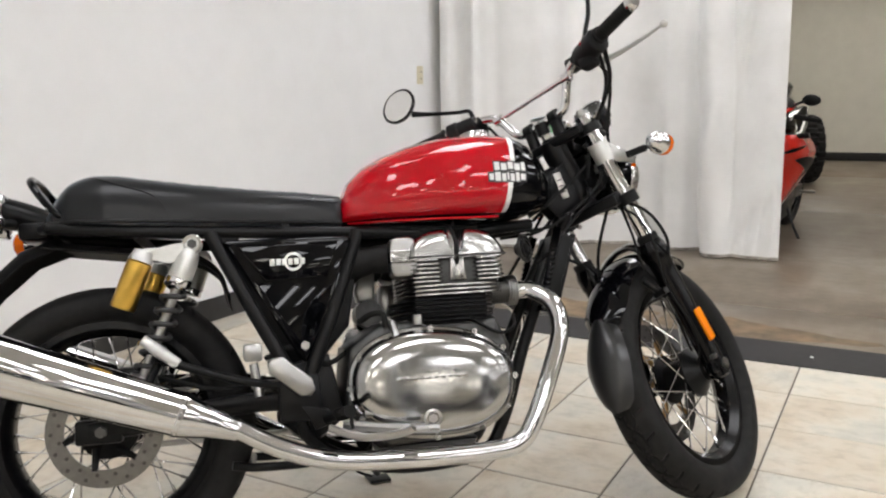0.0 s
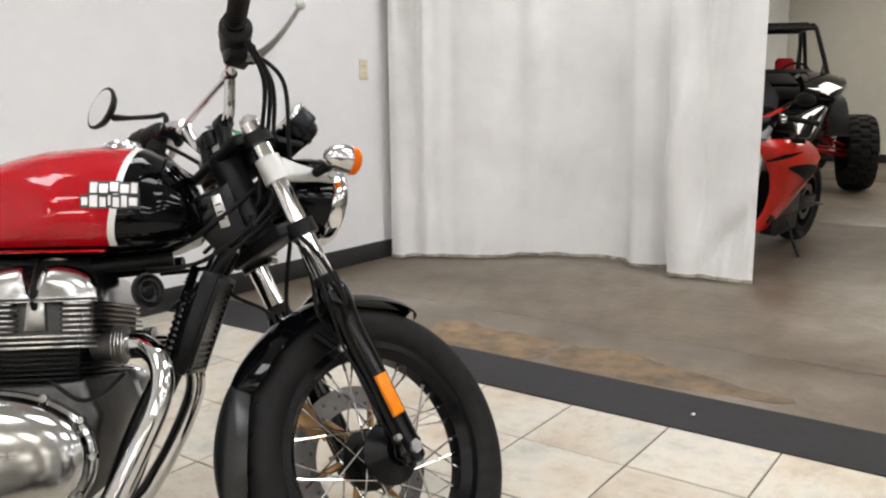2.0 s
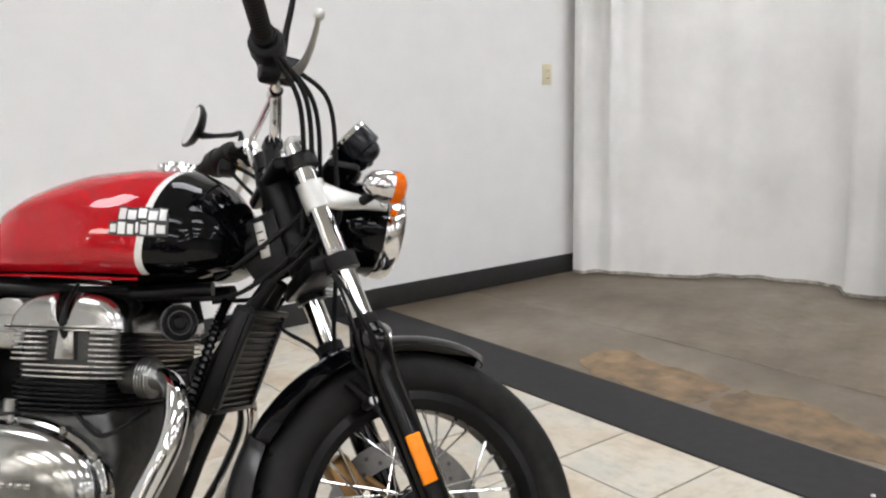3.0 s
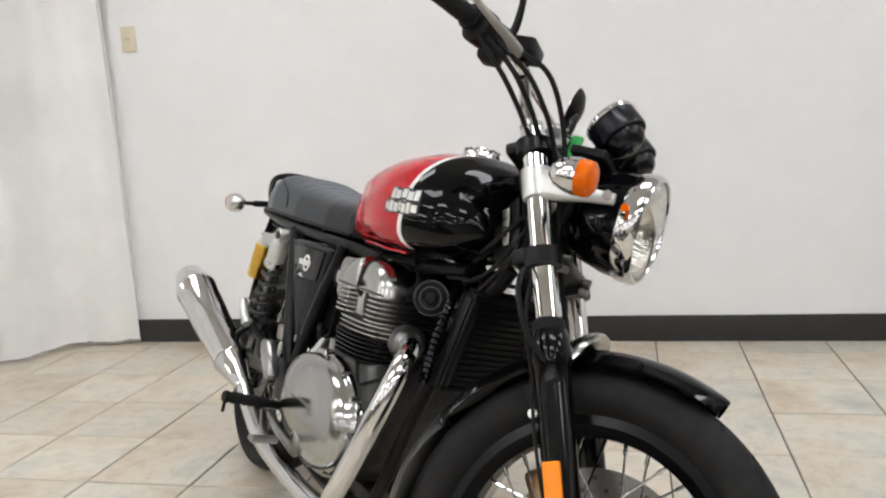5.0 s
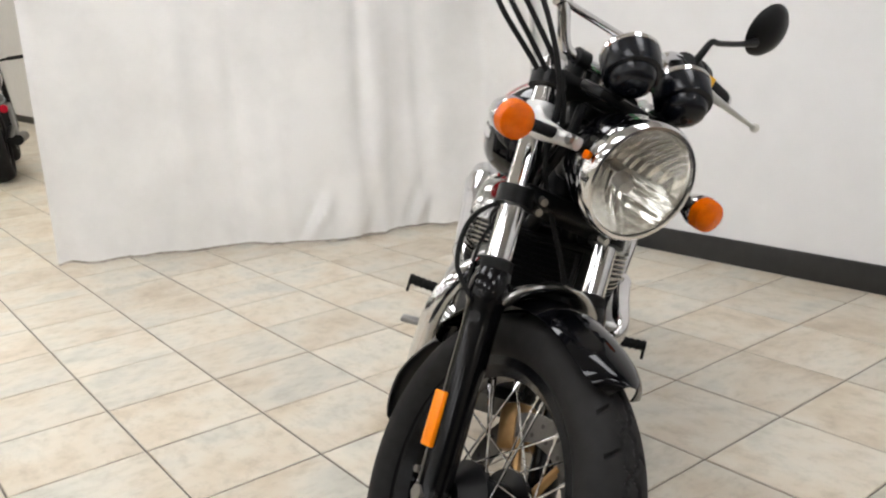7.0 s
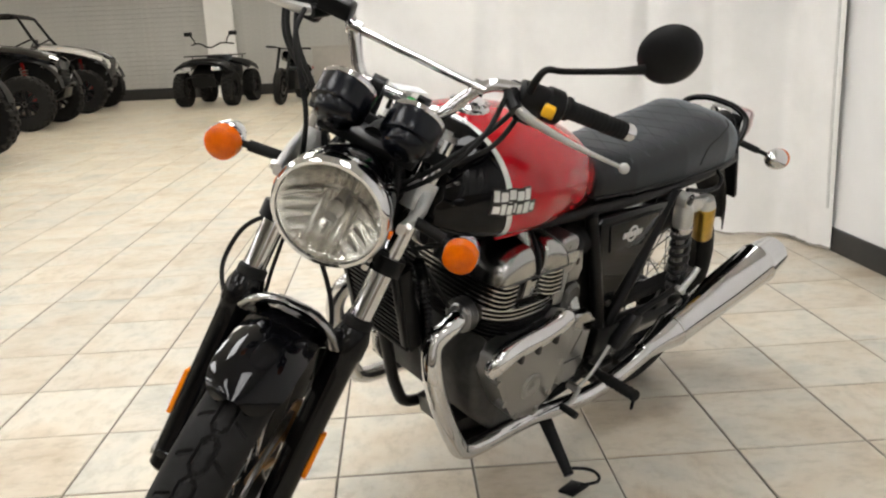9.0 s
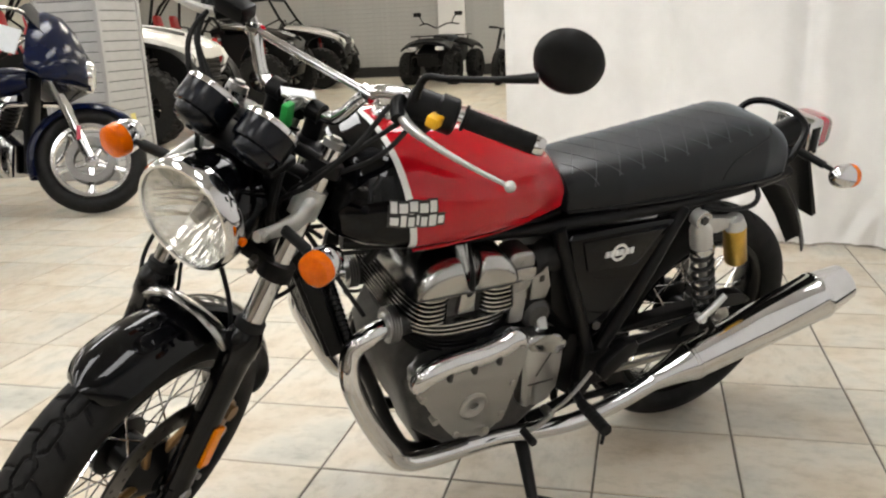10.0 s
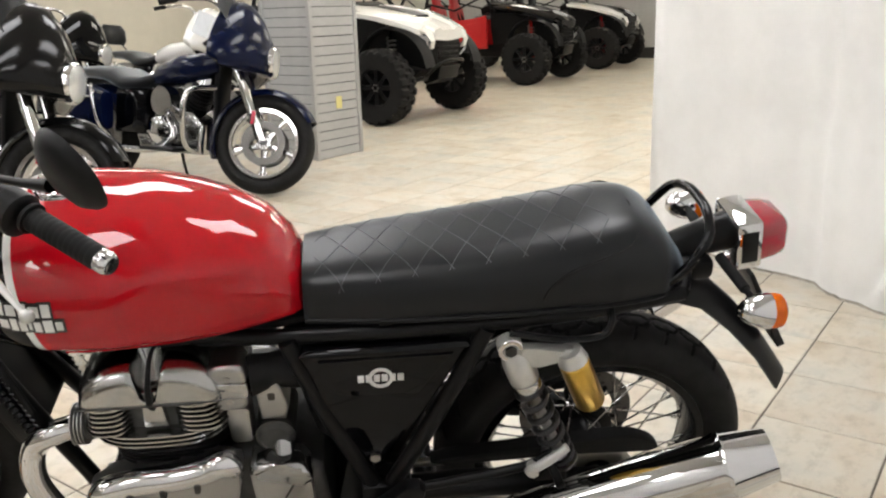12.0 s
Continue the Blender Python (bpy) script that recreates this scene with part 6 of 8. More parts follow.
# gussets and the silver plate beside the steering head
b = bm_new()
for s in (1, -1):
    slab(b, [(0.445, 0.765), (0.405, 0.875), (0.375, 0.855), (0.345, 0.775), (0.38, 0.735)], s * 0.026, s * 0.038, 0.004)
bike_part("head_gusset", b, SATIN_BLACK)
b = bm_new()
slab(b, [(0.410, 0.785), (0.390, 0.850), (0.372, 0.844), (0.392, 0.779)], -0.0445, -0.041, 0.0006)
plate = bike_part("frame_plate", b, STEEL, "small silver data plate with dark bars")
for i in range(3):
    t = 0.22 + 0.25 * i
    p0, p1 = Vector((0.405, -0.0450, 0.787)).lerp(Vector((0.386, -0.0450, 0.847)), t), Vector((0.394, -0.0450, 0.783)).lerp(Vector((0.375, -0.0450, 0.843)), t)
    bike_part("printed_bar", rod(bm_new(), p0, p1, 0.0018, seg=6), DECAL_BLACK, "", plate)

# connectors and loom behind the headlamp
for x, y, z, r in ((0.47, -0.062, 0.845, 0.007), (0.455, -0.070, 0.80, 0.006), (0.49, 0.064, 0.85, 0.007), (0.46, 0.066, 0.80, 0.006), (0.425, -0.052, 0.775, 0.008)):
    bike_part("connector", box(bm_new(), (x - r, y - r * 0.7, z - r * 1.6), (x + r, y + r * 0.7, z + r * 1.6), 0.002), STEEL if x > 0.465 else BLACK_PLASTIC, "", steered=True)

# cables
b = bm_new()
S = lambda *p: TURN @ Vector(p)
CABLES = [
    [S(0.330, -0.250, 1.050), S(0.392, -0.208, 1.004), S(0.432, -0.116, 0.935), S(0.44, -0.06, 0.86), Vector((0.34, -0.05, 0.76))],
    [S(0.342, -0.230, 1.055), S(0.412, -0.186, 1.010), S(0.452, -0.100, 0.935), S(0.46, -0.05, 0.84), Vector((0.30, -0.04, 0.74))],
    [S(0.362, -0.205, 1.062), S(0.438, -0.184, 1.024), S(0.478, -0.118, 0.93), S(0.50, -0.075, 0.80), S(0.54, 0.05, 0.64), S(0.585, 0.09, 0.47)],
    [S(0.322, -0.258, 1.042), S(0.378, -0.216, 0.992), S(0.415, -0.126, 0.935), S(0.43, -0.08, 0.88), S(0.44, -0.05, 0.82)],
    [S(0.335, 0.19, 1.045), S(0.40, 0.16, 1.00), S(0.45, 0.11, 0.93), S(0.44, 0.06, 0.84), Vector((0.36, 0.06, 0.74)), Vector((0.28, 0.12, 0.60))],
    [S(0.365, 0.165, 1.062), S(0.43, 0.16, 1.01), S(0.47, 0.12, 0.93), S(0.46, 0.06, 0.84), Vector((0.34, 0.05, 0.74))],
    [S(0.325, 0.20, 1.040), S(0.38, 0.18, 0.98), S(0.42, 0.12, 0.92), S(0.43, 0.06, 0.86)],
]
CABLES += [
    [S(0.48, -0.060, 0.90), S(0.455, -0.078, 0.85), S(0.44, -0.070, 0.79), Vector((0.36, -0.055, 0.715)), Vector((0.25, -0.06, 0.70))],
    [S(0.49, -0.055, 0.88), S(0.475, -0.080, 0.81), Vector((0.405, -0.060, 0.72)), Vector((0.35, -0.075, 0.66)), Vector((0.30, -0.08, 0.62))],
    [S(0.48, 0.060, 0.90), S(0.455, 0.078, 0.85), S(0.44, 0.066, 0.79), Vector((0.36, 0.055, 0.715)), Vector((0.25, 0.06, 0.70))],
    [S(0.49, 0.055, 0.88), S(0.475, 0.080, 0.81), Vector((0.405, 0.060, 0.72)), Vector((0.34, 0.075, 0.64))],
]
for c in CABLES:
    bike_part("cable", tube(bm_new(), c, 0.0045, 8, 7), GRIP_RUBBER, "black control cable")
bike_part("cable", tube(bm_new(), [Vector((0.40, 0.045, 0.74)), Vector((0.39, 0.06, 0.66)), S(0.52, 0.075, 0.62), S(0.545, 0.078, 0.50), S(0.56, 0.075, 0.44)], 0.004, 8, 7), GRIP_RUBBER, "black brake hose")
bike_part("cable", tube(bm_new(), [S(0.50, -0.08, 0.74), S(0.53, -0.075, 0.66), S(0.545, -0.070, 0.58), S(0.60, -0.075, 0.52), S(0.665, -0.07, 0.36)], 0.0035, 8, 7), GRIP_RUBBER, "thin black speed sensor cable")
bike_part("cable", tube(bm_new(), [Vector((0.10, -0.15, 0.50)), Vector((0.16, -0.165, 0.46)), Vector((0.20, -0.16, 0.47)), Vector((0.22, -0.10, 0.50))], 0.004, 8, 7), GRIP_RUBBER, "black breather hose")
b = bm_new()
tube(b, [(-0.15, -0.125, 0.505), (-0.125, -0.15, 0.520), (-0.10, -0.158, 0.518), (-0.095, -0.155, 0.49)], 0.007, 10)
bike_part("hose", b, GRIP_RUBBER)
b = bm_new()
tube(b, [(0.24, 0.03, 0.66), (0.20, 0.05, 0.72), (0.10, 0.05, 0.725)], 0.01, 8)
tube(b, [(-0.17, -0.05, 0.725), (-0.05, -0.08, 0.72), (0.06, -0.10, 0.71), (0.15, -0.08, 0.715)], 0.008, 8)
tube(b, [(-0.17, 0.07, 0.725), (-0.05, 0.09, 0.715), (0.06, 0.10, 0.71)], 0.008, 8)
bike_part("wiring_loom", b, GRIP_RUBBER)
# things hung on the key
b = bm_new()
rod(b, (0.372, 0, 0.955), (0.362, 0, 0.985), 0.017, seg=18)
bike_part("ignition_lock", b, SATIN_BLACK, "", steered=True)

b = bm_new()
box(b, (-0.405, -0.150, 0.435), (-0.365, -0.118, 0.475), 0.006)
rod(b, (-0.385, -0.134, 0.43), (-0.375, -0.140, 0.36), 0.010, seg=12)
bike_part("rear_brake_cylinder", b, ALLOY, "small silver rear brake cylinder")
b = bm_new()
slab(b, [(-0.33, 0.42), (-0.22, 0.44), (-0.19, 0.30), (-0.27, 0.24), (-0.34, 0.30)], -0.125, 0.125, 0.012)
bike_part("pivot_housing", b, SATIN_BLACK)
b = bm_new()
tube(b, [(-0.18, -0.11, 0.44), (-0.23, -0.135, 0.42), (-0.30, -0.13, 0.46), (-0.36, -0.12, 0.44)], 0.006, 8)
tube(b, [(-0.36, -0.14, 0.40), (-0.45, -0.12, 0.38), (-0.60, -0.10, 0.42)], 0.005, 8)
bike_part("brake_hose", b, GRIP_RUBBER)
key_tag = thing("key_tag", BIKE @ TURN, "green plastic tag on the ignition key", "key tag")
part("tag", box(bm_new(), (0.425, 0.020, 0.972), (0.447, 0.034, 1.018), 0.004), GREEN, key_tag)
part("ring", ring_lathe(bm_new(), [(0.012, -0.001), (0.013, 0), (0.012, 0.001), (0.011, 0)], Matrix.Translation((0.420, 0.022, 1.010)), 20), STEEL, key_tag)
part("key", box(bm_new(), (0.380, 0.010, 0.985), (0.425, 0.020, 1.006), 0.003), STEEL, key_tag)
part("paper_label", box(bm_new(), (-0.028, -0.018, -0.0007), (0.028, 0.018, 0.0007), 0, Matrix.Translation((0.392, 0.012, 1.014)) @ Matrix.Rotation(radians(-50), 4, "Z") @ Matrix.Rotation(radians(12), 4, "X")), PAPER, key_tag, "folded white paper label", smooth=0)

bike_part("cable", tube(bm_new(), [S(0.49, -0.085, 0.745), S(0.485, -0.130, 0.715), S(0.500, -0.158, 0.675), S(0.535, -0.160, 0.620), S(0.575, -0.128, 0.585)], 0.0042, 8, 7), GRIP_RUBBER, "looped black brake hose")

bike_part("cable", tube(bm_new(), [S(0.49, -0.075, 0.74), S(0.500, -0.118, 0.69), S(0.525, -0.128, 0.62), S(0.552, -0.112, 0.56), S(0.575, -0.106, 0.50), S(0.612, -0.112, 0.43), S(0.650, -0.100, 0.36), S(0.668, -0.075, 0.325)], 0.0030, 8, 7), GRIP_RUBBER, "thin black speed sensor wire")


# ---- small fittings of the room ----
def wall_outlet(x, z, slots, label):
    t = thing("wall_outlet", pose(x, WALL_Y - 0.001, z), label, "outlet", "wall outlets")
    part("cover_plate", box(bm_new(), (-0.036, -0.007, -0.058), (0.036, 0.0, 0.058), 0.003), IVORY, t)
    for dz in slots:
        part("socket", box(bm_new(), (-0.016, -0.010, dz - 0.013), (0.016, -0.0065, dz + 0.013), 0.002), IVORY, t)
        for dx in (-0.006, 0.006):
            part("slot", box(bm_new(), (dx - 0.0015, -0.0112, dz - 0.005), (dx + 0.0015, -0.0098, dz + 0.005)), DARKSLOT, t, smooth=0)
    return t


wall_outlet(3.155, 1.178, (0.021, -0.021), "ivory duplex outlet on the white wall")
wall_outlet(-1.655, 1.440, (0.0,), "ivory wall switch plate beside the drape")

CORD = material("grey_cord", (0.64, 0.64, 0.62), 0.6, vary=0.05)
single("hanging_cord", tube(bm_new(), [(-1.755, 2.445, 2.94), (-1.75, 2.445, 2.0), (-1.735, 2.445, 1.2), (-1.73, 2.445, 0.5), (-1.72, 2.445, 0.22)], 0.007, 8), CORD, "thin grey cord hanging in front of the drape", "cord")
single("floor_chip", rod(bm_new(), (1.815, -0.028, 0.001), (1.815, -0.028, 0.005), 0.007, 0.005, seg=8), PAPER, "tiny white paper scrap on the charcoal strip", "scrap")

# ---- slatted column ----
COL = (-4.48, -3.95, -3.46, -2.925)
column = thing("slatwall_column", pose(0, 0, 0), "square column clad in grey horizontal slatwall boards", "column")
# core coloured dark so the gaps between slats read as shaded
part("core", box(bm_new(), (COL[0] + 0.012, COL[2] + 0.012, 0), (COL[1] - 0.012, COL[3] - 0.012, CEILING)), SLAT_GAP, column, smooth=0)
STEP = 0.0762


def slat_mesh(size, name="slat"):
    return mesh_of(box(bm_new(), (-size[0] / 2, -size[1] / 2, 0.004), (size[0] / 2, size[1] / 2, STEP - 0.003), 0.0025, seg=1), name, SLAT, 30)


slat_x = slat_mesh((COL[1] - COL[0] - 0.03, 0.014))
slat_y = slat_mesh((0.014, COL[3] - COL[2] - 0.03))
for i in range(int(CEILING / STEP)):
    for me, x, y in ((slat_x, (COL[0] + COL[1]) / 2, COL[3] - 0.006), (slat_x, (COL[0] + COL[1]) / 2, COL[2] + 0.006), (slat_y, COL[1] - 0.006, (COL[2] + COL[3]) / 2), (slat_y, COL[0] + 0.006, (COL[2] + COL[3]) / 2)):
        ob = new("slat", me)
        ob.parent = column
        ob.location = (x, y, STEP * i)
for x in (COL[0], COL[1]):
    for y in (COL[2], COL[3]):
        part("corner_trim", box(bm_new(), (x - 0.017, y - 0.017, 0), (x + 0.017, y + 0.017, CEILING), 0.003), SLAT, column)
part("sticker", box(bm_new(), (-4.27, COL[3] + 0.001, 0.40), (-4.20, COL[3] + 0.003, 0.50)), material("yellow_sticker", (0.75, 0.68, 0.25), 0.6, vary=0.03), column, "small yellow sticker", smooth=0)

plain_box("wall_pilaster", (WEST + 0.001, -3.62, 0.0), (WEST + 0.16, -3.00, CEILING - 0.001), WALL, "white painted pilaster on the far end wall", "wall")

# slatwall boards of the far end
west = bpy.data.objects["wall_west"]
far_board = mesh_of(box(bm_new(), (-0.012, -7.6, 0.004), (0.012, 7.6, 0.100), 0.003, seg=1), "slat", SLAT, 30)
for i in range(27):
    ob = new("slat", far_board)
    ob.parent = west
    ob.location = (WEST + 0.012, -5.4, 0.25 + 0.102 * i)
baseboard("baseboard_west", (WEST + 0.001, SOUTH, 0.0), (WEST + 0.014, WALL_Y - 0.012, 0.24), "tall black base along the slatted end wall")

# ---- vehicles of the showroom ----
NAVY = material("deep_blue_paint", (0.0016, 0.0042, 0.021), 0.16, vary=0.08, scale=60, coat=0.05, spec=0.2)
WHITE_PAINT = material("gloss_white_paint", (0.78, 0.78, 0.76), 0.25, vary=0.03, coat=0.8)
SPORT_RED = material("bright_red_fairing", (0.62, 0.015, 0.008), 0.25, vary=0.05, coat=0.8)
UTV_RED = material("utv_red_plastic", (0.50, 0.008, 0.010), 0.35, vary=0.06)
GREY_PAINT = material("dark_grey_panel", (0.10, 0.10, 0.11), 0.4, vary=0.1)
LAMP_GLASS = material("lamp_glass", (0.70, 0.72, 0.74), 0.08, 0.6, vary=0.05)


def knob_tyre(R, r, half, lugs):
    """A tyre whose tread is cut into staggered blocks."""
    b = bm_new()
    prof = [(r, -0.8, 0), (R * 0.84, -1.0, 0), (R * 0.93, -0.96, 1), (R * 0.985, -0.72, 1), (R, -0.38, 1), (R, -0.30, 2), (R, 0.0, 2), (R, 0.30, 2), (R, 0.38, 1), (R * 0.985, 0.72, 1), (R * 0.93, 0.96, 1), (R * 0.84, 1.0, 0), (r, 0.8, 0), (r - 0.01, 0, 0)]
    cols = []
    seg = lugs * 6
    for j in range(seg):
        an = 2 * math.pi * j / seg
        col = []
        for rr, v, kind in prof:
            low = kind and ((j + (3 if kind == 2 else 0)) % 6 in (0, 1))
            q = rr - (R * 0.055 if low else 0)
            col.append(b.verts.new((q * math.cos(an), half * v, q * math.sin(an))))
        cols.append(col)
    k = len(prof)
    for j in range(seg):
        p, q = cols[j], cols[(j + 1) % seg]
        for i in range(k):
            b.faces.new((p[i], q[i], q[(i + 1) % k], p[(i + 1) % k]))
    return mesh_of(b, "tyre", RUBBER, 30)


def alloy_rim(R, half, spokes, mat):
    b = bm_new()
    ring_lathe(b, [(R, -half), (R, half), (R - 0.018, half), (R - 0.03, 0), (R - 0.018, -half)], SIDE_TURN, 36)
    star = []
    for i in range(spokes):
        a = 2 * math.pi * i / spokes
        star += [((R - 0.014) * math.cos(a - 0.12), (R - 0.014) * math.sin(a - 0.12)), ((R - 0.014) * math.cos(a + 0.12), (R - 0.014) * math.sin(a + 0.12)), (0.060 * math.cos(a + math.pi / spokes), 0.060 * math.sin(a + math.pi / spokes))]
    slab(b, star, -half * 0.8, half * 0.8)
    rod(b, (0, -half * 0.85, 0), (0, half * 0.85, 0), 0.055, seg=20)
    return mesh_of(b, "rim", mat)


UTV_TYRE, UTV_RIM = knob_tyre(0.400, 0.20, 0.145, 22), alloy_rim(0.205, 0.10, 8, SATIN_BLACK)


def cross(stations):
    """Closed rings from (x, ((y, z), ...)) half sections, mirrored over y = 0."""
    return [[(x, y, z) for y, z in half] + [(x, -y, z) for y, z in reversed(half) if y > 1e-6] for x, half in stations]


def utv(m, hood_mat, blade_mat, accent, cab, label, seat_mat=VINYL, decal=None, lamp=None):
    """A side-by-side buggy: x ahead, standing on z = 0, front axle at x = 1.25."""
    t = thing("utility_vehicle", m, label, "off-road vehicle", "side-by-side buggies")
    for x in (1.25, -1.25):
        for s in (1, -1):
            w = new("wheel", UTV_RIM)
            w.parent = t
            w.location = (x, s * 0.80, 0.400)
            ty = new("tyre", UTV_TYRE)
            ty.parent = w
            b = bm_new()
            for k in range(6):
                an = 2 * math.pi * k / 6
                rod(b, (x + 0.034 * math.cos(an), s * 0.884, 0.40 + 0.034 * math.sin(an)), (x + 0.034 * math.cos(an), s * 0.900, 0.40 + 0.034 * math.sin(an)), 0.009, seg=6)
            part("lug_nut", b, STEEL, t)
    b = bm_new()
    slab(b, [(-1.40, 0.44), (1.30, 0.40), (1.52, 0.55), (0.90, 0.70), (0.45, 0.58), (-0.50, 0.50), (-0.70, 0.85), (-1.50, 0.90)], -0.40, 0.40, 0.03)
    part("chassis", b, SATIN_BLACK, t)
    # hood, its dark sides and the nose
    b = bm_new()
    loft(b, cross([(x, ((0.0, top), (w * 0.42, top - 0.006), (w * 0.52, top + 0.026), (w * 0.92, top + 0.004), (w, top - 0.05), (w * 0.9, top - 0.10), (0.0, top - 0.12)))
                   for x, w, top in ((0.50, 0.50, 1.235), (0.80, 0.49, 1.205), (1.10, 0.46, 1.155), (1.38, 0.42, 1.085), (1.56, 0.37, 1.02), (1.64, 0.31, 0.965))]))
    part("hood", b, hood_mat, t, smooth=20)
    b = bm_new()
    loft(b, cross([(x, ((0.0, top), (w, top), (w * 0.98, (top + low) / 2), (w * 0.80, low), (0.0, low)))
                   for x, w, top, low in ((0.48, 0.50, 1.14, 0.60), (0.95, 0.46, 1.08, 0.58), (1.30, 0.40, 1.00, 0.56), (1.52, 0.34, 0.93, 0.54), (1.62, 0.27, 0.86, 0.58))]))
    part("nose_body", b, BLACK_PLASTIC, t, smooth=20)
    for i in range(4):
        part("grille_bar", box(bm_new(), (1.605, -0.22, 0.66 + 0.055 * i), (1.640, 0.22, 0.682 + 0.055 * i), 0.006), SATIN_BLACK, t)
    part("hood_inset", slab(bm_new(), [(0.62, 1.222), (0.66, 1.245), (1.06, 1.188), (1.30, 1.125), (1.28, 1.10)], -0.16, 0.16, 0.006), BLACK_PLASTIC, t, smooth=20)
    for s in (1, -1):
        # shoulder blade over the front wheel, ending in a fang
        b = bm_new()
        rings = []
        for x, y0, y1, z, h in ((0.52, 0.36, 0.66, 1.235, 0.05), (0.82, 0.34, 0.72, 1.200, 0.06), (1.12, 0.30, 0.68, 1.145, 0.065), (1.36, 0.26, 0.58, 1.075, 0.07), (1.56, 0.20, 0.48, 0.995, 0.075)):
            rings.append([(x, s * y0, z + 0.03), (x, s * (y0 * 0.4 + y1 * 0.6), z + 0.022), (x, s * y1, z - 0.02), (x, s * y1, z - h), (x, s * y0, z - h * 0.5)])
        loft(b, rings)
        part("hood_blade", b, blade_mat, t, "angular coloured blade along the hood", smooth=20)
        b = bm_new()
        loft(b, [[(x, s * (y - w), z), (x + 0.03, s * y, z + 0.01), (x, s * (y + w), z), (x - 0.04, s * y, z - 0.01)] for x, y, z, w in ((1.50, 0.36, 1.000, 0.130), (1.61, 0.345, 0.945, 0.100), (1.655, 0.36, 0.85, 0.045), (1.625, 0.345, 0.77, 0.012))])
        part("nose_fang", b, blade_mat, t, "angular nose blade", smooth=20)
        part("light_strip", tube(bm_new(), [(1.52, s * 0.475, 0.945), (1.625, s * 0.43, 0.86), (1.61, s * 0.40, 0.74), (1.57, s * 0.36, 0.68)], 0.014, 8, smooth=False), lamp or LAMP_GLASS, t, "white bent light strip")
        part("headlight", loft(bm_new(), [[(x, s * y, z + h), (x + 0.02, s * (y - 0.02), z), (x, s * y, z - h), (x - 0.06, s * y, z)] for x, y, z, h in ((1.60, 0.27, 0.87, 0.022), (1.56, 0.36, 0.885, 0.030), (1.47, 0.46, 0.905, 0.020))]), LAMP_GLASS, t, "clear slanted headlight", smooth=20)
        # wide plastic guard over the wheel
        b = bm_new()
        grid = []
        for i in range(15):
            a = radians(8 + 150 * i / 14)
            grid.append([(1.25 + 0.47 * math.cos(a), s * yy, 0.52 + (0.50 - dz) * math.sin(a)) for yy, dz in ((0.42, 0.0), (0.50, -0.01), (0.58, 0.0), (0.62, 0.03))])
        loft(b, grid, closed=False, caps=False)
        thicken(b, 0.014)
        part("fender", b, BLACK_PLASTIC, t)
        b = bm_new()
        for x0, z0 in ((1.02, 0.50), (1.44, 0.50)):
            rod(b, (1.25, s * 0.70, 0.36), (x0, s * 0.26, z0 - 0.04), 0.022, seg=8)
        rod(b, (1.25, s * 0.68, 0.47), (1.20, s * 0.26, 0.60), 0.02, seg=8)
        rod(b, (1.30, s * 0.70, 0.42), (1.36, s * 0.24, 0.50), 0.012, seg=8)
        part("suspension_arm", b, accent, t)
        for px, top in ((1.20, 1.02), (-1.20, 1.02)):
            b = bm_new()
            p0, p1 = Vector((px + 0.05, s * 0.56, 0.46)), Vector((px - 0.06, s * 0.40, top))
            q = Matrix.Translation(p0) @ (p1 - p0).to_track_quat("Z", "Y").to_matrix().to_4x4()
            tube(b, [q @ Vector((0.048 * math.cos(i * 0.8), 0.048 * math.sin(i * 0.8), 0.06 + 0.40 * i / 64)) for i in range(65)], 0.010, 6, smooth=False)
            part("coil_spring", b, lamp or STEEL, t)
            part("shock_body", rod(bm_new(), p0, p1, 0.024, seg=10), accent, t)
        b = bm_new()
        slab(b, [(0.52, 0.56), (0.50, 1.08), (0.30, 1.02), (-0.50, 0.94), (-0.72, 1.02), (-0.74, 0.60), (-0.45, 0.48)], s * 0.66, s * 0.71, 0.014)
        door = part("door", b, cab, t)
        part("door_panel", slab(bm_new(), [(0.40, 0.78), (0.40, 0.98), (-0.20, 0.88), (-0.02, 0.76)], s * 0.708, s * 0.720, 0.003), accent, door, "coloured door panel", smooth=0)
        b = bm_new()
        tube(b, [(0.56, s * 0.60, 1.18), (0.40, s * 0.57, 1.40), (0.20, s * 0.50, 1.76), (0.08, s * 0.48, 1.81), (-0.78, s * 0.48, 1.79), (-0.98, s * 0.52, 1.62), (-1.34, s * 0.54, 1.02)], 0.027, 10, smooth=False)
        tube(b, [(-0.58, s * 0.49, 1.79), (-0.68, s * 0.56, 1.25), (-0.72, s * 0.60, 0.92)], 0.025, 10, smooth=False)
        tube(b, [(-0.74, s * 0.49, 1.78), (-1.08, s * 0.54, 1.38), (-0.72, s * 0.58, 1.10)], 0.019, 8, smooth=False)
        tube(b, [(0.42, s * 0.57, 1.38), (-0.10, s * 0.63, 1.16), (-0.66, s * 0.58, 1.28)], 0.016, 8, smooth=False)
        part("roll_cage_side", b, SATIN_BLACK, t)
        b = bm_new()
        loft(b, [[(x + dx, s * 0.30 + y, z) for dx, y in ellipse(0, 0, d, w, 18, 3)] for x, z, d, w in ((-0.30, 0.62, 0.26, 0.21), (-0.30, 0.74, 0.27, 0.23), (-0.32, 0.78, 0.22, 0.19))])
        seat2 = part("bucket_seat", b, seat_mat, t)
        b = bm_new()
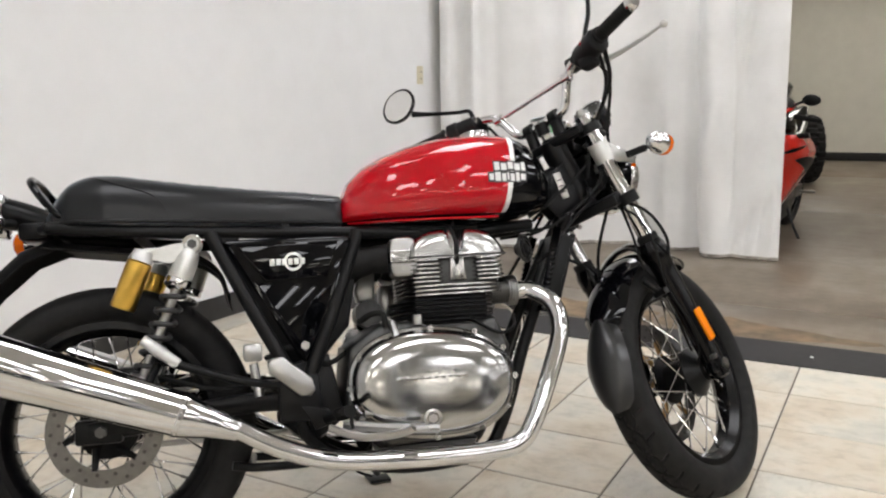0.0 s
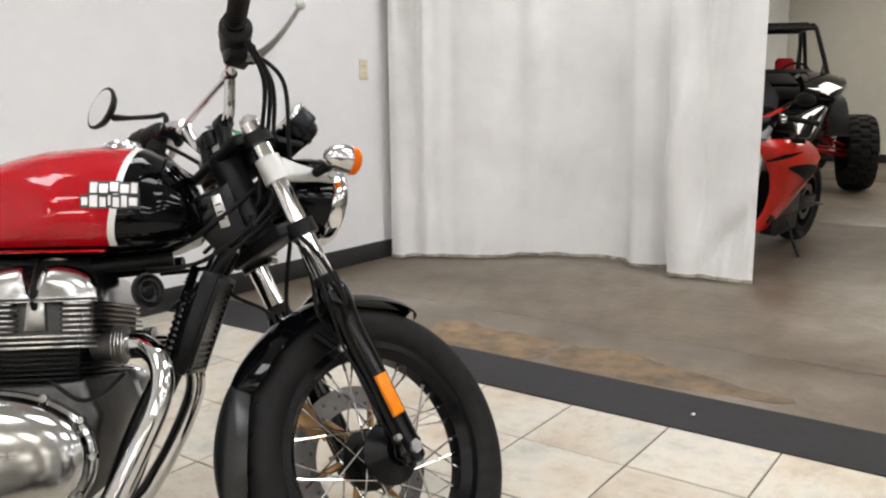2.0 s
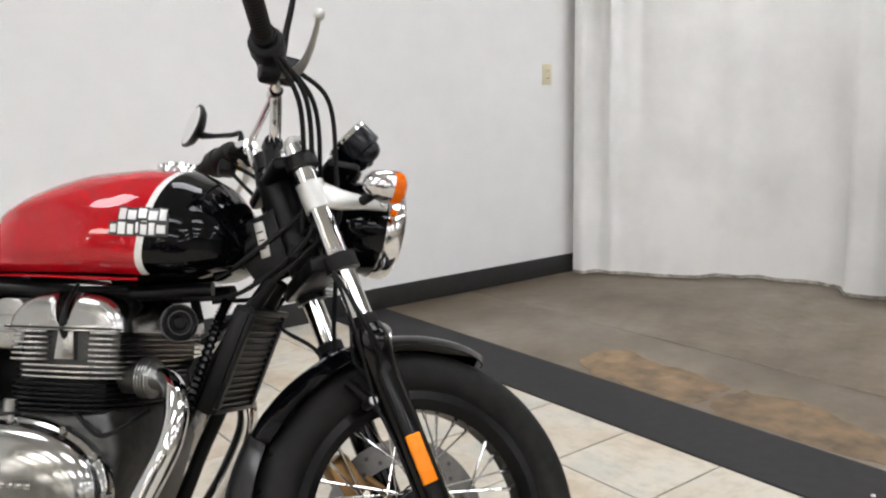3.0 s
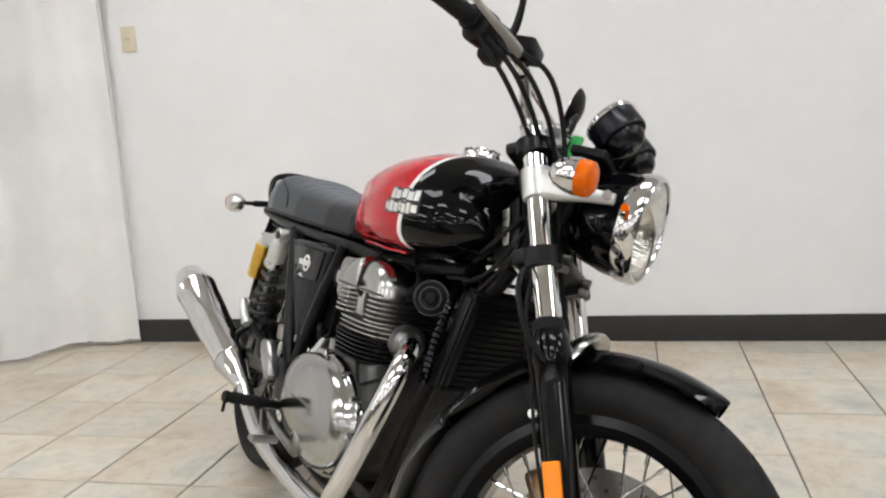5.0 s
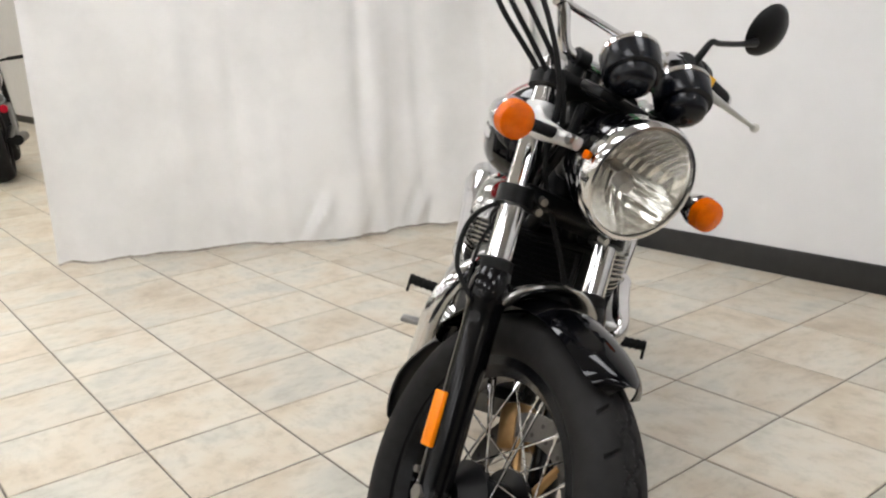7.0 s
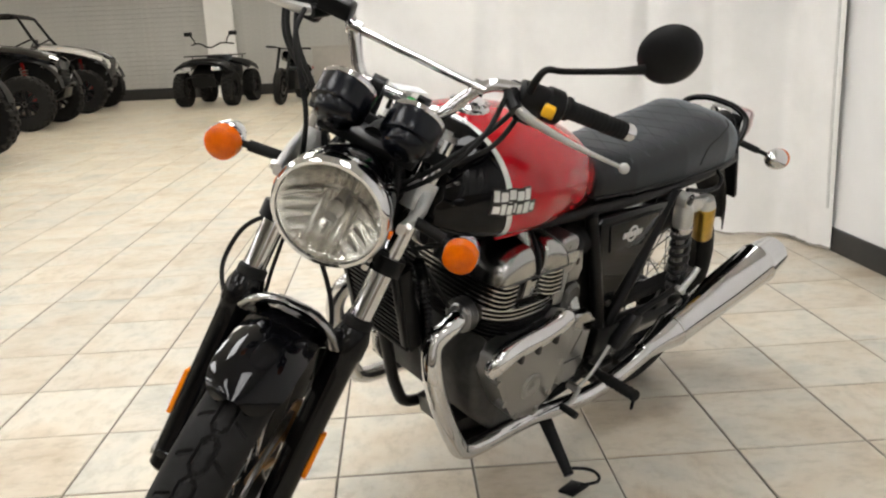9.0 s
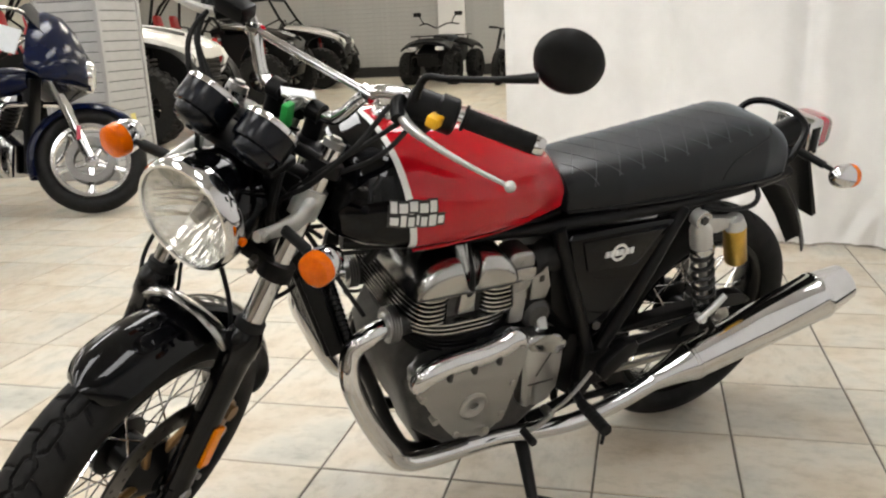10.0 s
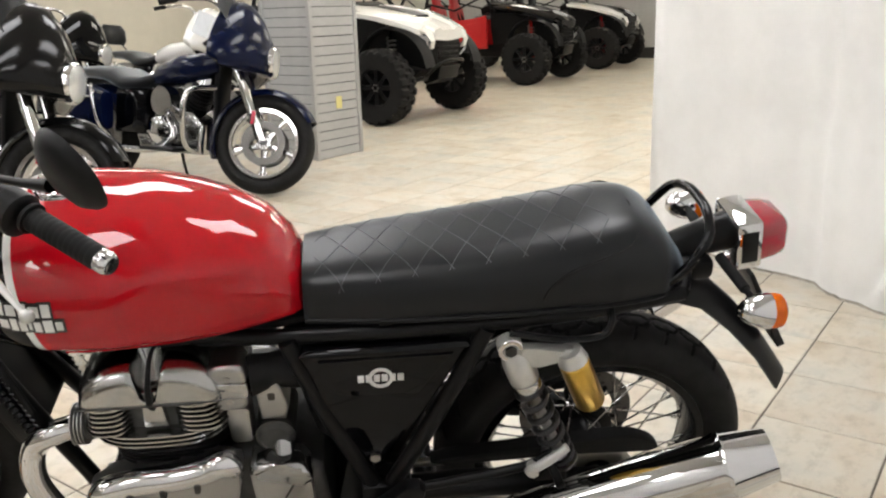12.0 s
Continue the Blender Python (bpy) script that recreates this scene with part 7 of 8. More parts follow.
        loft(b, [[(x + dx, s * 0.30 + y, z) for dx, y in ellipse(0, 0, d, w, 18, 3)] for x, z, d, w in ((-0.50, 0.72, 0.06, 0.20), (-0.55, 0.95, 0.06, 0.23), (-0.60, 1.20, 0.055, 0.22), (-0.63, 1.28, 0.05, 0.12), (-0.65, 1.42, 0.045, 0.12), (-0.66, 1.46, 0.03, 0.09))])
        part("seat_back", b, seat_mat, seat2)
        for yy in (0.24, 0.36):
            part("harness", tube(bm_new(), [(-0.58, s * yy, 1.20), (-0.47, s * yy, 0.98), (-0.42, s * yy, 0.80)], 0.018, 6, flat=0.3), BLACK_PLASTIC, seat2)
    for x, z in ((0.20, 1.76), (-0.78, 1.79), (-0.58, 1.79), (-0.68, 1.24)):
        part("cage_crossbar", rod(bm_new(), (x, -0.50, z), (x, 0.50, z), 0.023, seg=10), SATIN_BLACK, t)
    part("roof", slab(bm_new(), [(0.16, 1.795), (0.04, 1.845), (-0.40, 1.850), (-0.80, 1.820), (-0.80, 1.80), (0.04, 1.825)], -0.44, 0.44, 0.006), BLACK_PLASTIC, t, smooth=20)
    b = bm_new()
    slab(b, [(1.56, 0.60), (1.66, 0.58), (1.62, 0.44), (1.45, 0.38)], -0.22, 0.22, 0.02)
    tube(b, [(1.50, -0.28, 0.48), (1.68, -0.22, 0.62), (1.71, 0, 0.64), (1.68, 0.22, 0.62), (1.50, 0.28, 0.48)], 0.02, 10)
    part("front_bumper", b, SATIN_BLACK, t)
    b = bm_new()
    loft(b, cross([(x, ((0.0, z + h), (0.40, z + h), (0.56, z), (0.52, z - 0.10), (0.0, z - 0.12))) for x, z, h in ((0.56, 1.20, 0.055), (0.44, 1.22, 0.075), (0.34, 1.18, 0.06))]))
    part("dashboard", b, BLACK_PLASTIC, t, smooth=30)
    b = bm_new()
    ring_lathe(b, [(0.165, -0.014), (0.182, 0), (0.165, 0.014), (0.150, 0)], Matrix.Translation((0.16, 0.30, 1.22)) @ Matrix.Rotation(radians(-62), 4, "Y"), 28)
    rod(b, (0.16, 0.30, 1.22), (0.40, 0.30, 1.10), 0.018, seg=8)
    box(b, (0.15, 0.14, 1.205), (0.18, 0.46, 1.235), 0.006)
    part("steering_wheel", b, BLACK_PLASTIC, t)
    b = bm_new()
    loft(b, cross([(x, ((0.0, z), (0.56, z), (0.66, z - 0.06), (0.60, z - 0.16), (0.0, z - 0.16))) for x, z in ((-0.80, 1.02), (-1.10, 1.06), (-1.50, 1.04), (-1.62, 0.98))]))
    part("cargo_bed", b, cab, t, smooth=20)
    for s in (1, -1):
        part("decal", loft(bm_new(), [[(x, s * y0, z), (x, s * y1, z - 0.012), (x, s * y1, z - 0.022), (x, s * y0, z - 0.012)] for x, y0, y1, z in ((0.66, 0.54, 0.62, 1.232), (0.86, 0.50, 0.66, 1.204), (1.06, 0.50, 0.60, 1.166))]), decal or YELLOW, t, "small bright decal", smooth=0)
    return t


utv(pose(-6.62, -5.20, 0, 0, 0, 95), WHITE_PAINT, WHITE_PAINT, SATIN_BLACK, BLACK_PLASTIC, "white and black side-by-side buggy on the showroom floor", UTV_RED, BLACK_PAINT)
utv(pose(-11.30, -6.15, 0, 0, 0, 96), BLACK_PAINT, BLACK_PAINT, UTV_RED, UTV_RED, "black and red side-by-side buggy parked in a row", UTV_RED)
utv(pose(-14.75, -6.55, 0, 0, 0, 96), BLACK_PAINT, WHITE_PAINT, UTV_RED, GREY_PAINT, "black side-by-side buggy with yellow and white trim")
utv(pose(9.90, 1.98, 0, 0, 0, 202), BLACK_PAINT, BLACK_PAINT, UTV_RED, GREY_PAINT, "black side-by-side buggy with white hood panels in the back room", UTV_RED, WHITE_PAINT, BLACK_PLASTIC)


def cast_wheel(parent, x, R, half, spokes, rim_mat):
    b = bm_new()
    rr = R * 0.70
    ring_lathe(b, [(rr, -half * 0.75), (rr, half * 0.75), (rr - 0.020, half * 0.75), (rr - 0.030, 0), (rr - 0.020, -half * 0.75)], Matrix.Translation((x, 0, R)) @ SIDE_TURN, 44)
    for i in range(spokes):
        a = 2 * math.pi * i / spokes + 0.3
        m = Matrix.Translation((x, 0, R)) @ Matrix.Rotation(a, 4, "Y")
        rings = [[(d, yy, zz) for yy, zz in ellipse(0, 0, 0.016, w, 10, 3)] for d, w in ((0.03, 0.026), (0.10, 0.017), (rr - 0.06, 0.020), (rr - 0.01, 0.040))]
        before = len(b.verts)
        loft(b, rings)
        b.verts.ensure_lookup_table()
        bmesh.ops.transform(b, matrix=m, verts=b.verts[before:])
    rod(b, (x, -0.06, R), (x, 0.06, R), 0.045, seg=24)
    w = part("wheel", b, rim_mat, parent)
    b = bm_new()
    h = (R - rr) / 2
    ring_lathe(b, [(rr + h + h * math.cos(a) * 1.0, half * math.sin(a)) for a in (2 * math.pi * i / 16 for i in range(16))], Matrix.Translation((x, 0, R)) @ SIDE_TURN, 60)
    part("tyre", b, RUBBER, w, smooth=50)
    for s in (1, -1):
        b = bm_new()
        ring_lathe(b, [(R * 0.44, s * 0.058), (R * 0.44, s * 0.064), (R * 0.30, s * 0.064), (R * 0.30, s * 0.058)], Matrix.Translation((x, 0, R)) @ SIDE_TURN, 40)
        part("brake_disc", b, DISC_STEEL, w)
    return w


def tourer(m, paint, windscreen, tag, label, steer=32.0):
    """A heavy touring motorcycle: x ahead, wheels at x = 0.81 and -0.81."""
    t = thing("touring_motorcycle", m, label, "motorcycle", "parked motorcycles")
    turned = [cast_wheel(t, 0.81, 0.335, 0.065, 5, CHROME)]
    cast_wheel(t, -0.81, 0.325, 0.085, 5, ALLOY)

    def guard2(cx, cz, r, a0, a1, half, mat, name):
        b = bm_new()
        grid = []
        for i in range(25):
            a = radians(a0 + (a1 - a0) * i / 24)
            grid.append([(cx + (r - 0.05 * abs(v) ** 2.6) * math.cos(a), half * v, cz + (r - 0.05 * abs(v) ** 2.6) * math.sin(a)) for v in (-1, -0.85, -0.6, -0.3, 0, 0.3, 0.6, 0.85, 1)])
        loft(b, grid, closed=False, caps=False)
        thicken(b, 0.006)
        return part(name, b, mat, t, smooth=50)

    guard2(0.81, 0.335, 0.375, 28, 200, 0.085, paint, "front_fender")
    guard2(-0.81, 0.325, 0.385, 20, 170, 0.11, paint, "rear_fender")
    for s in (1, -1):
        b = bm_new()
        rod(b, (0.81, s * 0.11, 0.335), (0.58, s * 0.11, 0.86), 0.033, seg=16)
        rod(b, (0.66, s * 0.11, 0.68), (0.50, s * 0.11, 1.05), 0.024, seg=16)
        part("fork_leg", b, CHROME, t)
        part("reflector", box(bm_new(), (0.735, s * 0.145 - 0.004, 0.44), (0.762, s * 0.145 + 0.004, 0.53), 0.002), RED_LENS, t, "red fork reflector")
        b = bm_new()
        rings = []
        for x, w, h in ((-0.42, 0.05, 0.13), (-0.55, 0.085, 0.165), (-0.95, 0.095, 0.17), (-1.12, 0.08, 0.15), (-1.18, 0.05, 0.11)):
            rings.append([(x, s * 0.29 + y, 0.52 + z) for y, z in ellipse(0, 0, w, h, 20, 4)])
        loft(b, rings)
        bag = part("saddlebag", b, paint, t)
        b = bm_new()
        tube(b, [(-0.44, s * 0.375, 0.615), (-0.70, s * 0.390, 0.625), (-1.00, s * 0.388, 0.622), (-1.17, s * 0.345, 0.600)], 0.008, 8)
        tube(b, [(-0.46, s * 0.365, 0.655), (-0.62, s * 0.300, 0.690), (-0.95, s * 0.290, 0.690)], 0.009, 8)
        part("bag_trim", b, CHROME, bag, "chrome trim on the pannier lid")
        b = bm_new()
        tube(b, [(-0.40, s * 0.30, 0.36), (-0.40, s * 0.385, 0.44), (-0.44, s * 0.395, 0.62), (-0.52, s * 0.34, 0.70)], 0.012, 10)
        part("bag_guard", b, CHROME, t, "chrome pannier guard")
        b = bm_new()
        tube(b, [(0.44, s * 0.08, 0.70), (0.45, s * 0.28, 0.69), (0.45, s * 0.36, 0.62), (0.43, s * 0.36, 0.46), (0.38, s * 0.30, 0.32), (0.30, s * 0.14, 0.26)], 0.018, 12)
        part("crash_bar", b, CHROME, t, "chrome crash bar")
        b = bm_new()
        box(b, (-0.05, s * 0.20 - 0.03, 0.27), (0.30, s * 0.20 + 0.10 * s if s > 0 else s * 0.20 + 0.03, 0.295), 0.008) if s > 0 else box(b, (-0.05, -0.33, 0.27), (0.30, -0.17, 0.295), 0.008)
        part("floorboard", b, BLACK_PLASTIC, t)
        b = bm_new()
        tube(b, [(0.05, s * 0.14, 0.50), (0.15, s * 0.20, 0.36), (0.0, s * 0.22, 0.27), (-0.4, s * 0.26, 0.26)], 0.026, 12)
        rod(b, (-0.38, s * 0.26, 0.26), (-1.20, s * 0.30, 0.30), 0.045, seg=18)
        part("exhaust", b, CHROME, t)
        b = bm_new()
        c0, d = Vector((0.06 + 0.10 * s, -0.02, 0.50)), Vector((0.14 * s, 0, 0.24))
        prof = [(0.070, 0.0)]
        for i in range(8):
            z0 = 0.03 + 0.028 * i
            prof += [(0.070, z0), (0.088, z0 + 0.001), (0.088, z0 + 0.008), (0.070, z0 + 0.009)]
        lathe(b, prof + [(0.070, d.length)], Matrix.Translation(c0) @ d.to_track_quat("Z", "Y").to_matrix().to_4x4(), 24)
        part("cylinder", b, SATIN_BLACK, t, "black finned V-twin cylinder")
        b = bm_new()
        rod(b, (0.06 + 0.24 * s, -0.02, 0.73), (0.06 + 0.27 * s, -0.02, 0.79), 0.085, 0.06, seg=20)
        part("rocker_box", b, CHROME, t)
        b = bm_new()
        for k in (-0.03, 0.03):
            rod(b, (0.06 + 0.06 * s + k, s * 0.11, 0.42), (0.06 + 0.20 * s + k, s * 0.09, 0.70), 0.012, seg=10)
        part("pushrod_tube", b, CHROME, t)
        b = bm_new()
        lathe(b, [(0.0, 0.03), (0.06, 0.028), (0.105, 0.015), (0.115, 0.0), (0.115, -0.05)], Matrix.Translation((0.12 if s > 0 else -0.02, s * 0.17, 0.385)) @ Matrix.Rotation(radians(-90 * s), 4, "X"), 32)
        cover = part("engine_cover", b, CHROME, t, "round chrome engine cover")
        for k in range(6):
            an = 2 * math.pi * k / 6
            x0, z0 = (0.12 if s > 0 else -0.02) + 0.095 * math.cos(an), 0.385 + 0.095 * math.sin(an)
            part("cover_screw", rod(bm_new(), (x0, s * 0.18, z0), (x0, s * 0.196, z0), 0.009, seg=6), STEEL, cover)
        part("grip_bar", tube(bm_new(), [(0.50, s * 0.05, 1.06), (0.44, s * 0.22, 1.20), (0.26, s * 0.40, 1.14), (0.18, s * 0.44, 1.10)], 0.014, 12), CHROME, t)
        part("grip", rod(bm_new(), (0.26, s * 0.40, 1.14), (0.17, s * 0.45, 1.095), 0.020, seg=14), GRIP_RUBBER, t)
    b = bm_new()
    slab(b, [(-0.28, 0.24), (0.34, 0.24), (0.36, 0.44), (0.26, 0.54), (-0.22, 0.54), (-0.34, 0.40)], -0.14, 0.14, 0.04, seg=3)
    part("crankcase", b, POLISHED, t)
    part("down_tube", slab(bm_new(), [(0.36, 0.26), (0.40, 0.26), (0.48, 0.86), (0.42, 0.86)], -0.06, 0.06, 0.015), SATIN_BLACK, t)
    part("battery_cover", slab(bm_new(), [(-0.50, 0.36), (-0.16, 0.36), (-0.12, 0.68), (-0.46, 0.68)], -0.19, 0.19, 0.04), BLACK_PAINT, t)
    b = bm_new()
    rod(b, (0.06, -0.13, 0.60), (0.06, -0.22, 0.60), 0.10, seg=28)
    part("air_cleaner", b, CHROME, t, "round chrome air cleaner")
    b = bm_new()
    rings = []
    for x, z, w, h in ((-0.24, 0.735, 0.06, 0.04), (-0.10, 0.775, 0.13, 0.085), (0.12, 0.815, 0.165, 0.105), (0.34, 0.835, 0.15, 0.10), (0.46, 0.85, 0.08, 0.06)):
        rings.append([(x, y, z + q) for y, q in ellipse(0, 0, w, h, 26, 2.4)])
    loft(b, rings)
    part("fuel_tank", b, paint, t)
    b = bm_new()
    rings = []
    for x, z, w, h in ((-0.14, 0.755, 0.10, 0.045), (-0.26, 0.715, 0.16, 0.055), (-0.42, 0.71, 0.185, 0.06), (-0.54, 0.755, 0.17, 0.07), (-0.70, 0.785, 0.15, 0.055), (-0.98, 0.79, 0.11, 0.04)):
        rings.append([(x, y, z + q) for y, q in ellipse(0, 0, w, h, 22, 2.8)])
    loft(b, rings)
    part("seat", b, VINYL, t)
    if not windscreen:
        b = bm_new()
        loft(b, [[(x + dx, y, z) for dx, y in ellipse(0, 0, d, w, 20, 2.6)] for x, z, d, w in ((-1.00, 0.90, 0.03, 0.10), (-1.02, 0.95, 0.05, 0.14), (-1.05, 1.06, 0.05, 0.15), (-1.07, 1.12, 0.03, 0.11))])
        rest2 = part("backrest", b, VINYL, t)
        part("backrest_stay", tube(bm_new(), [(-0.85, -0.12, 0.74), (-1.06, -0.10, 0.92), (-1.08, 0, 0.98), (-1.06, 0.10, 0.92), (-0.85, 0.12, 0.74)], 0.010, 8), CHROME, rest2)
    b = bm_new()
    rings = []
    for x, z, w, h in ((0.47, 1.10, 0.37, 0.16), (0.55, 1.08, 0.385, 0.21), (0.64, 1.04, 0.33, 0.215), (0.72, 0.98, 0.23, 0.18), (0.78, 0.915, 0.14, 0.125), (0.80, 0.895, 0.107, 0.107)):
        rings.append([(x, y, z + q - 0.24 * (abs(y) / 0.36) ** 1.5) for y, q in ellipse(0, 0, w, h, 36, 2.0)])
    loft(b, rings)
    fairing = part("fairing", b, paint, t, "bat-wing front fairing")
    b = bm_new()
    q = Matrix.Translation((0.805, 0, 0.885)) @ Matrix.Rotation(radians(90), 4, "Y")
    lathe(b, [(0.098, -0.03), (0.103, 0.0), (0.095, 0.022), (0.06, 0.038), (0.0, 0.042)], q, 32)
    part("headlight", b, LAMP_GLASS, t, "round headlight")
    part("headlight_ring", ring_lathe(bm_new(), [(0.108, -0.02), (0.110, 0.01), (0.100, 0.022), (0.098, 0.0)], q, 32), CHROME, t)
    if windscreen:
        b = bm_new()
        loft(b, [[(0.62 - 0.15 * k - 0.05 * (yy / 0.28) ** 2, yy * (1 - 0.25 * k), 1.15 + 0.18 * k - 0.10 * (yy / 0.28) ** 2) for yy in (-0.28, -0.2, -0.1, 0, 0.1, 0.2, 0.28)] for k in (0, 0.5, 1.0)], closed=False, caps=False)
        thicken(b, 0.004)
        part("windscreen", b, BLACK_PLASTIC, t)
    b = bm_new()
    tube(b, [(-0.15, 0.13, 0.25), (-0.20, 0.20, 0.12), (-0.24, 0.27, 0.03), (-0.20, 0.30, 0.012)], 0.012, 8)
    part("side_stand", b, SATIN_BLACK, t)
    if tag:
        g = part("price_tag", box(bm_new(), (-0.003, -0.11, -0.08), (0.003, 0.11, 0.08), 0, Matrix.Translation((0.30, 0.05, 1.12)) @ Matrix.Rotation(radians(60), 4, "Z") @ Matrix.Rotation(radians(20), 4, "X")), PAPER, t, "white card price tag with plain bars", smooth=0)
        b = bm_new()
        for i, (w, h) in enumerate(((0.07, 0.020), (0.05, 0.014), (0.08, 0.010), (0.06, 0.010))):
            box(b, (0.0032, -w, 0.045 - 0.032 * i), (0.0042, w, 0.045 - 0.032 * i + h), 0, Matrix.Translation((0.30, 0.05, 1.12)) @ Matrix.Rotation(radians(60), 4, "Z") @ Matrix.Rotation(radians(20), 4, "X"))
        part("printed_bar", b, GREY_PAINT, g, smooth=0)
    # the steered half turns about the head axis
    head = Matrix.Translation((0.50, 0, 0.95))
    turn = head @ Matrix.Rotation(radians(steer), 4, (-math.sin(radians(26)), 0, math.cos(radians(26)))) @ head.inverted()
    for ob in t.children:
        if ob.name.split(".")[0] in ("front_fender", "fork_leg", "reflector", "grip_bar", "grip", "fairing", "headlight", "headlight_ring", "windscreen", "price_tag"):
            turned.append(ob)
    for ob in turned:
        for piece in [ob] + list(ob.children):
            piece.data.transform(turn)
    return t


def at_front(x, y, yaw, lean=0.0):
    """Pose of a parked motorcycle whose front wheel stands at x, y."""
    a = radians(yaw)
    return Matrix.Translation((x - 0.81 * math.cos(a), y - 0.81 * math.sin(a), 0)) @ Matrix.Rotation(a, 4, "Z") @ Matrix.Rotation(radians(-lean), 4, "X")


tourer(at_front(-2.80, -2.32, 94, 6), NAVY, True, True, "dark blue touring motorcycle with chrome wheels beside the column")
tourer(at_front(-1.25, -2.15, 94, 6), SLIDER_BLACK, True, False, "black touring motorcycle parked beside a blue one")
tourer(at_front(-4.70, -5.00, 90, 6), WHITE_PAINT, False, False, "white touring motorcycle in the second row")
tourer(at_front(-3.40, -5.20, 90, 6), BLACK_PAINT, False, False, "black touring motorcycle in the second row")


def cruiser(m, label):
    """Seen from behind: a fat rear wheel, chopped fender, tail lamps and a side plate."""
    t = thing("cruiser_motorcycle", m, label, "motorcycle", "parked motorcycles")
    cast_wheel(t, -0.80, 0.335, 0.105, 5, SATIN_BLACK)
    cast_wheel(t, 0.85, 0.335, 0.065, 5, SATIN_BLACK)
    b = bm_new()
    grid = []
    for i in range(15):
        a = radians(50 + 95 * i / 14)
        grid.append([(-0.80 + (0.38 - 0.03 * abs(v) ** 2.5) * math.cos(a), 0.12 * v, 0.335 + (0.38 - 0.03 * abs(v) ** 2.5) * math.sin(a)) for v in (-1, -0.7, -0.35, 0, 0.35, 0.7, 1)])
    loft(b, grid, closed=False, caps=False)
    thicken(b, 0.006)
    part("rear_fender", b, BLACK_PAINT, t)
    for s in (1, -1):
        part("tail_lamp", rod(bm_new(), (-1.02, s * 0.17, 0.62), (-1.07, s * 0.17, 0.62), 0.035, seg=16), RED_LENS, t)
        b = bm_new()
        rod(b, (0.85, s * 0.10, 0.335), (0.55, s * 0.10, 1.0), 0.028, seg=12)
        part("fork_leg", b, SATIN_BLACK, t)
        part("grip", rod(bm_new(), (0.42, s * 0.22, 1.02), (0.28, s * 0.42, 1.02), 0.018, seg=12), GRIP_RUBBER, t)
        b = bm_new()
        rod(b, (-0.80, s * 0.13, 0.335), (-0.25, s * 0.13, 0.40), 0.03, seg=12)
        part("swingarm", b, SATIN_BLACK, t)
    b = bm_new()
    box(b, (-1.06, 0.20, 0.42), (-1.045, 0.42, 0.54), 0.004)
    tube(b, [(-0.85, 0.14, 0.40), (-0.98, 0.20, 0.44), (-1.04, 0.28, 0.46)], 0.010, 8)
    part("plate_frame", b, SATIN_BLACK, t)
    part("silencer", rod(bm_new(), (-0.95, -0.20, 0.34), (0.0, -0.20, 0.30), 0.045, seg=18), SATIN_BLACK, t)
    b = bm_new()
    slab(b, [(-0.30, 0.25), (0.35, 0.25), (0.38, 0.62), (-0.25, 0.62)], -0.15, 0.15, 0.04)
    part("engine", b, SATIN_BLACK, t)
    b = bm_new()
    rings = [[(x, y, z + q) for y, q in ellipse(0, 0, w, h, 22, 2.4)] for x, z, w, h in ((-0.12, 0.74, 0.06, 0.05), (0.02, 0.80, 0.13, 0.09), (0.30, 0.86, 0.14, 0.10), (0.46, 0.90, 0.07, 0.06))]
    loft(b, rings)
    part("fuel_tank", b, BLACK_PAINT, t)
    b = bm_new()
    rings = [[(x, y, z + q) for y, q in ellipse(0, 0, w, h, 22, 2.6)] for x, z, w, h in ((-0.08, 0.70, 0.09, 0.04), (-0.25, 0.67, 0.15, 0.05), (-0.45, 0.70, 0.15, 0.05), (-0.58, 0.75, 0.10, 0.03))]
    loft(b, rings)
    part("seat", b, VINYL, t)
    part("handlebar", tube(bm_new(), [(0.28, -0.42, 1.02), (0.42, -0.22, 1.02), (0.50, 0, 1.0), (0.42, 0.22, 1.02), (0.28, 0.42, 1.02)], 0.013, 10), SATIN_BLACK, t)
    return t


cruiser(Matrix.Translation((-7.38, 0.98, 0)) @ Matrix.Rotation(radians(166), 4, "Z") @ Matrix.Rotation(radians(-6), 4, "X"), "black cruiser motorcycle with fat rear tyre seen past the drape")
cruiser(Matrix.Translation((-14.6, -1.5, 0)) @ Matrix.Rotation(radians(-8), 4, "Z") @ Matrix.Rotation(radians(-5), 4, "X"), "black motorcycle standing far off by the slatted wall")

ATV_TYRE, ATV_RIM = knob_tyre(0.32, 0.16, 0.11, 20), alloy_rim(0.165, 0.08, 6, SATIN_BLACK)


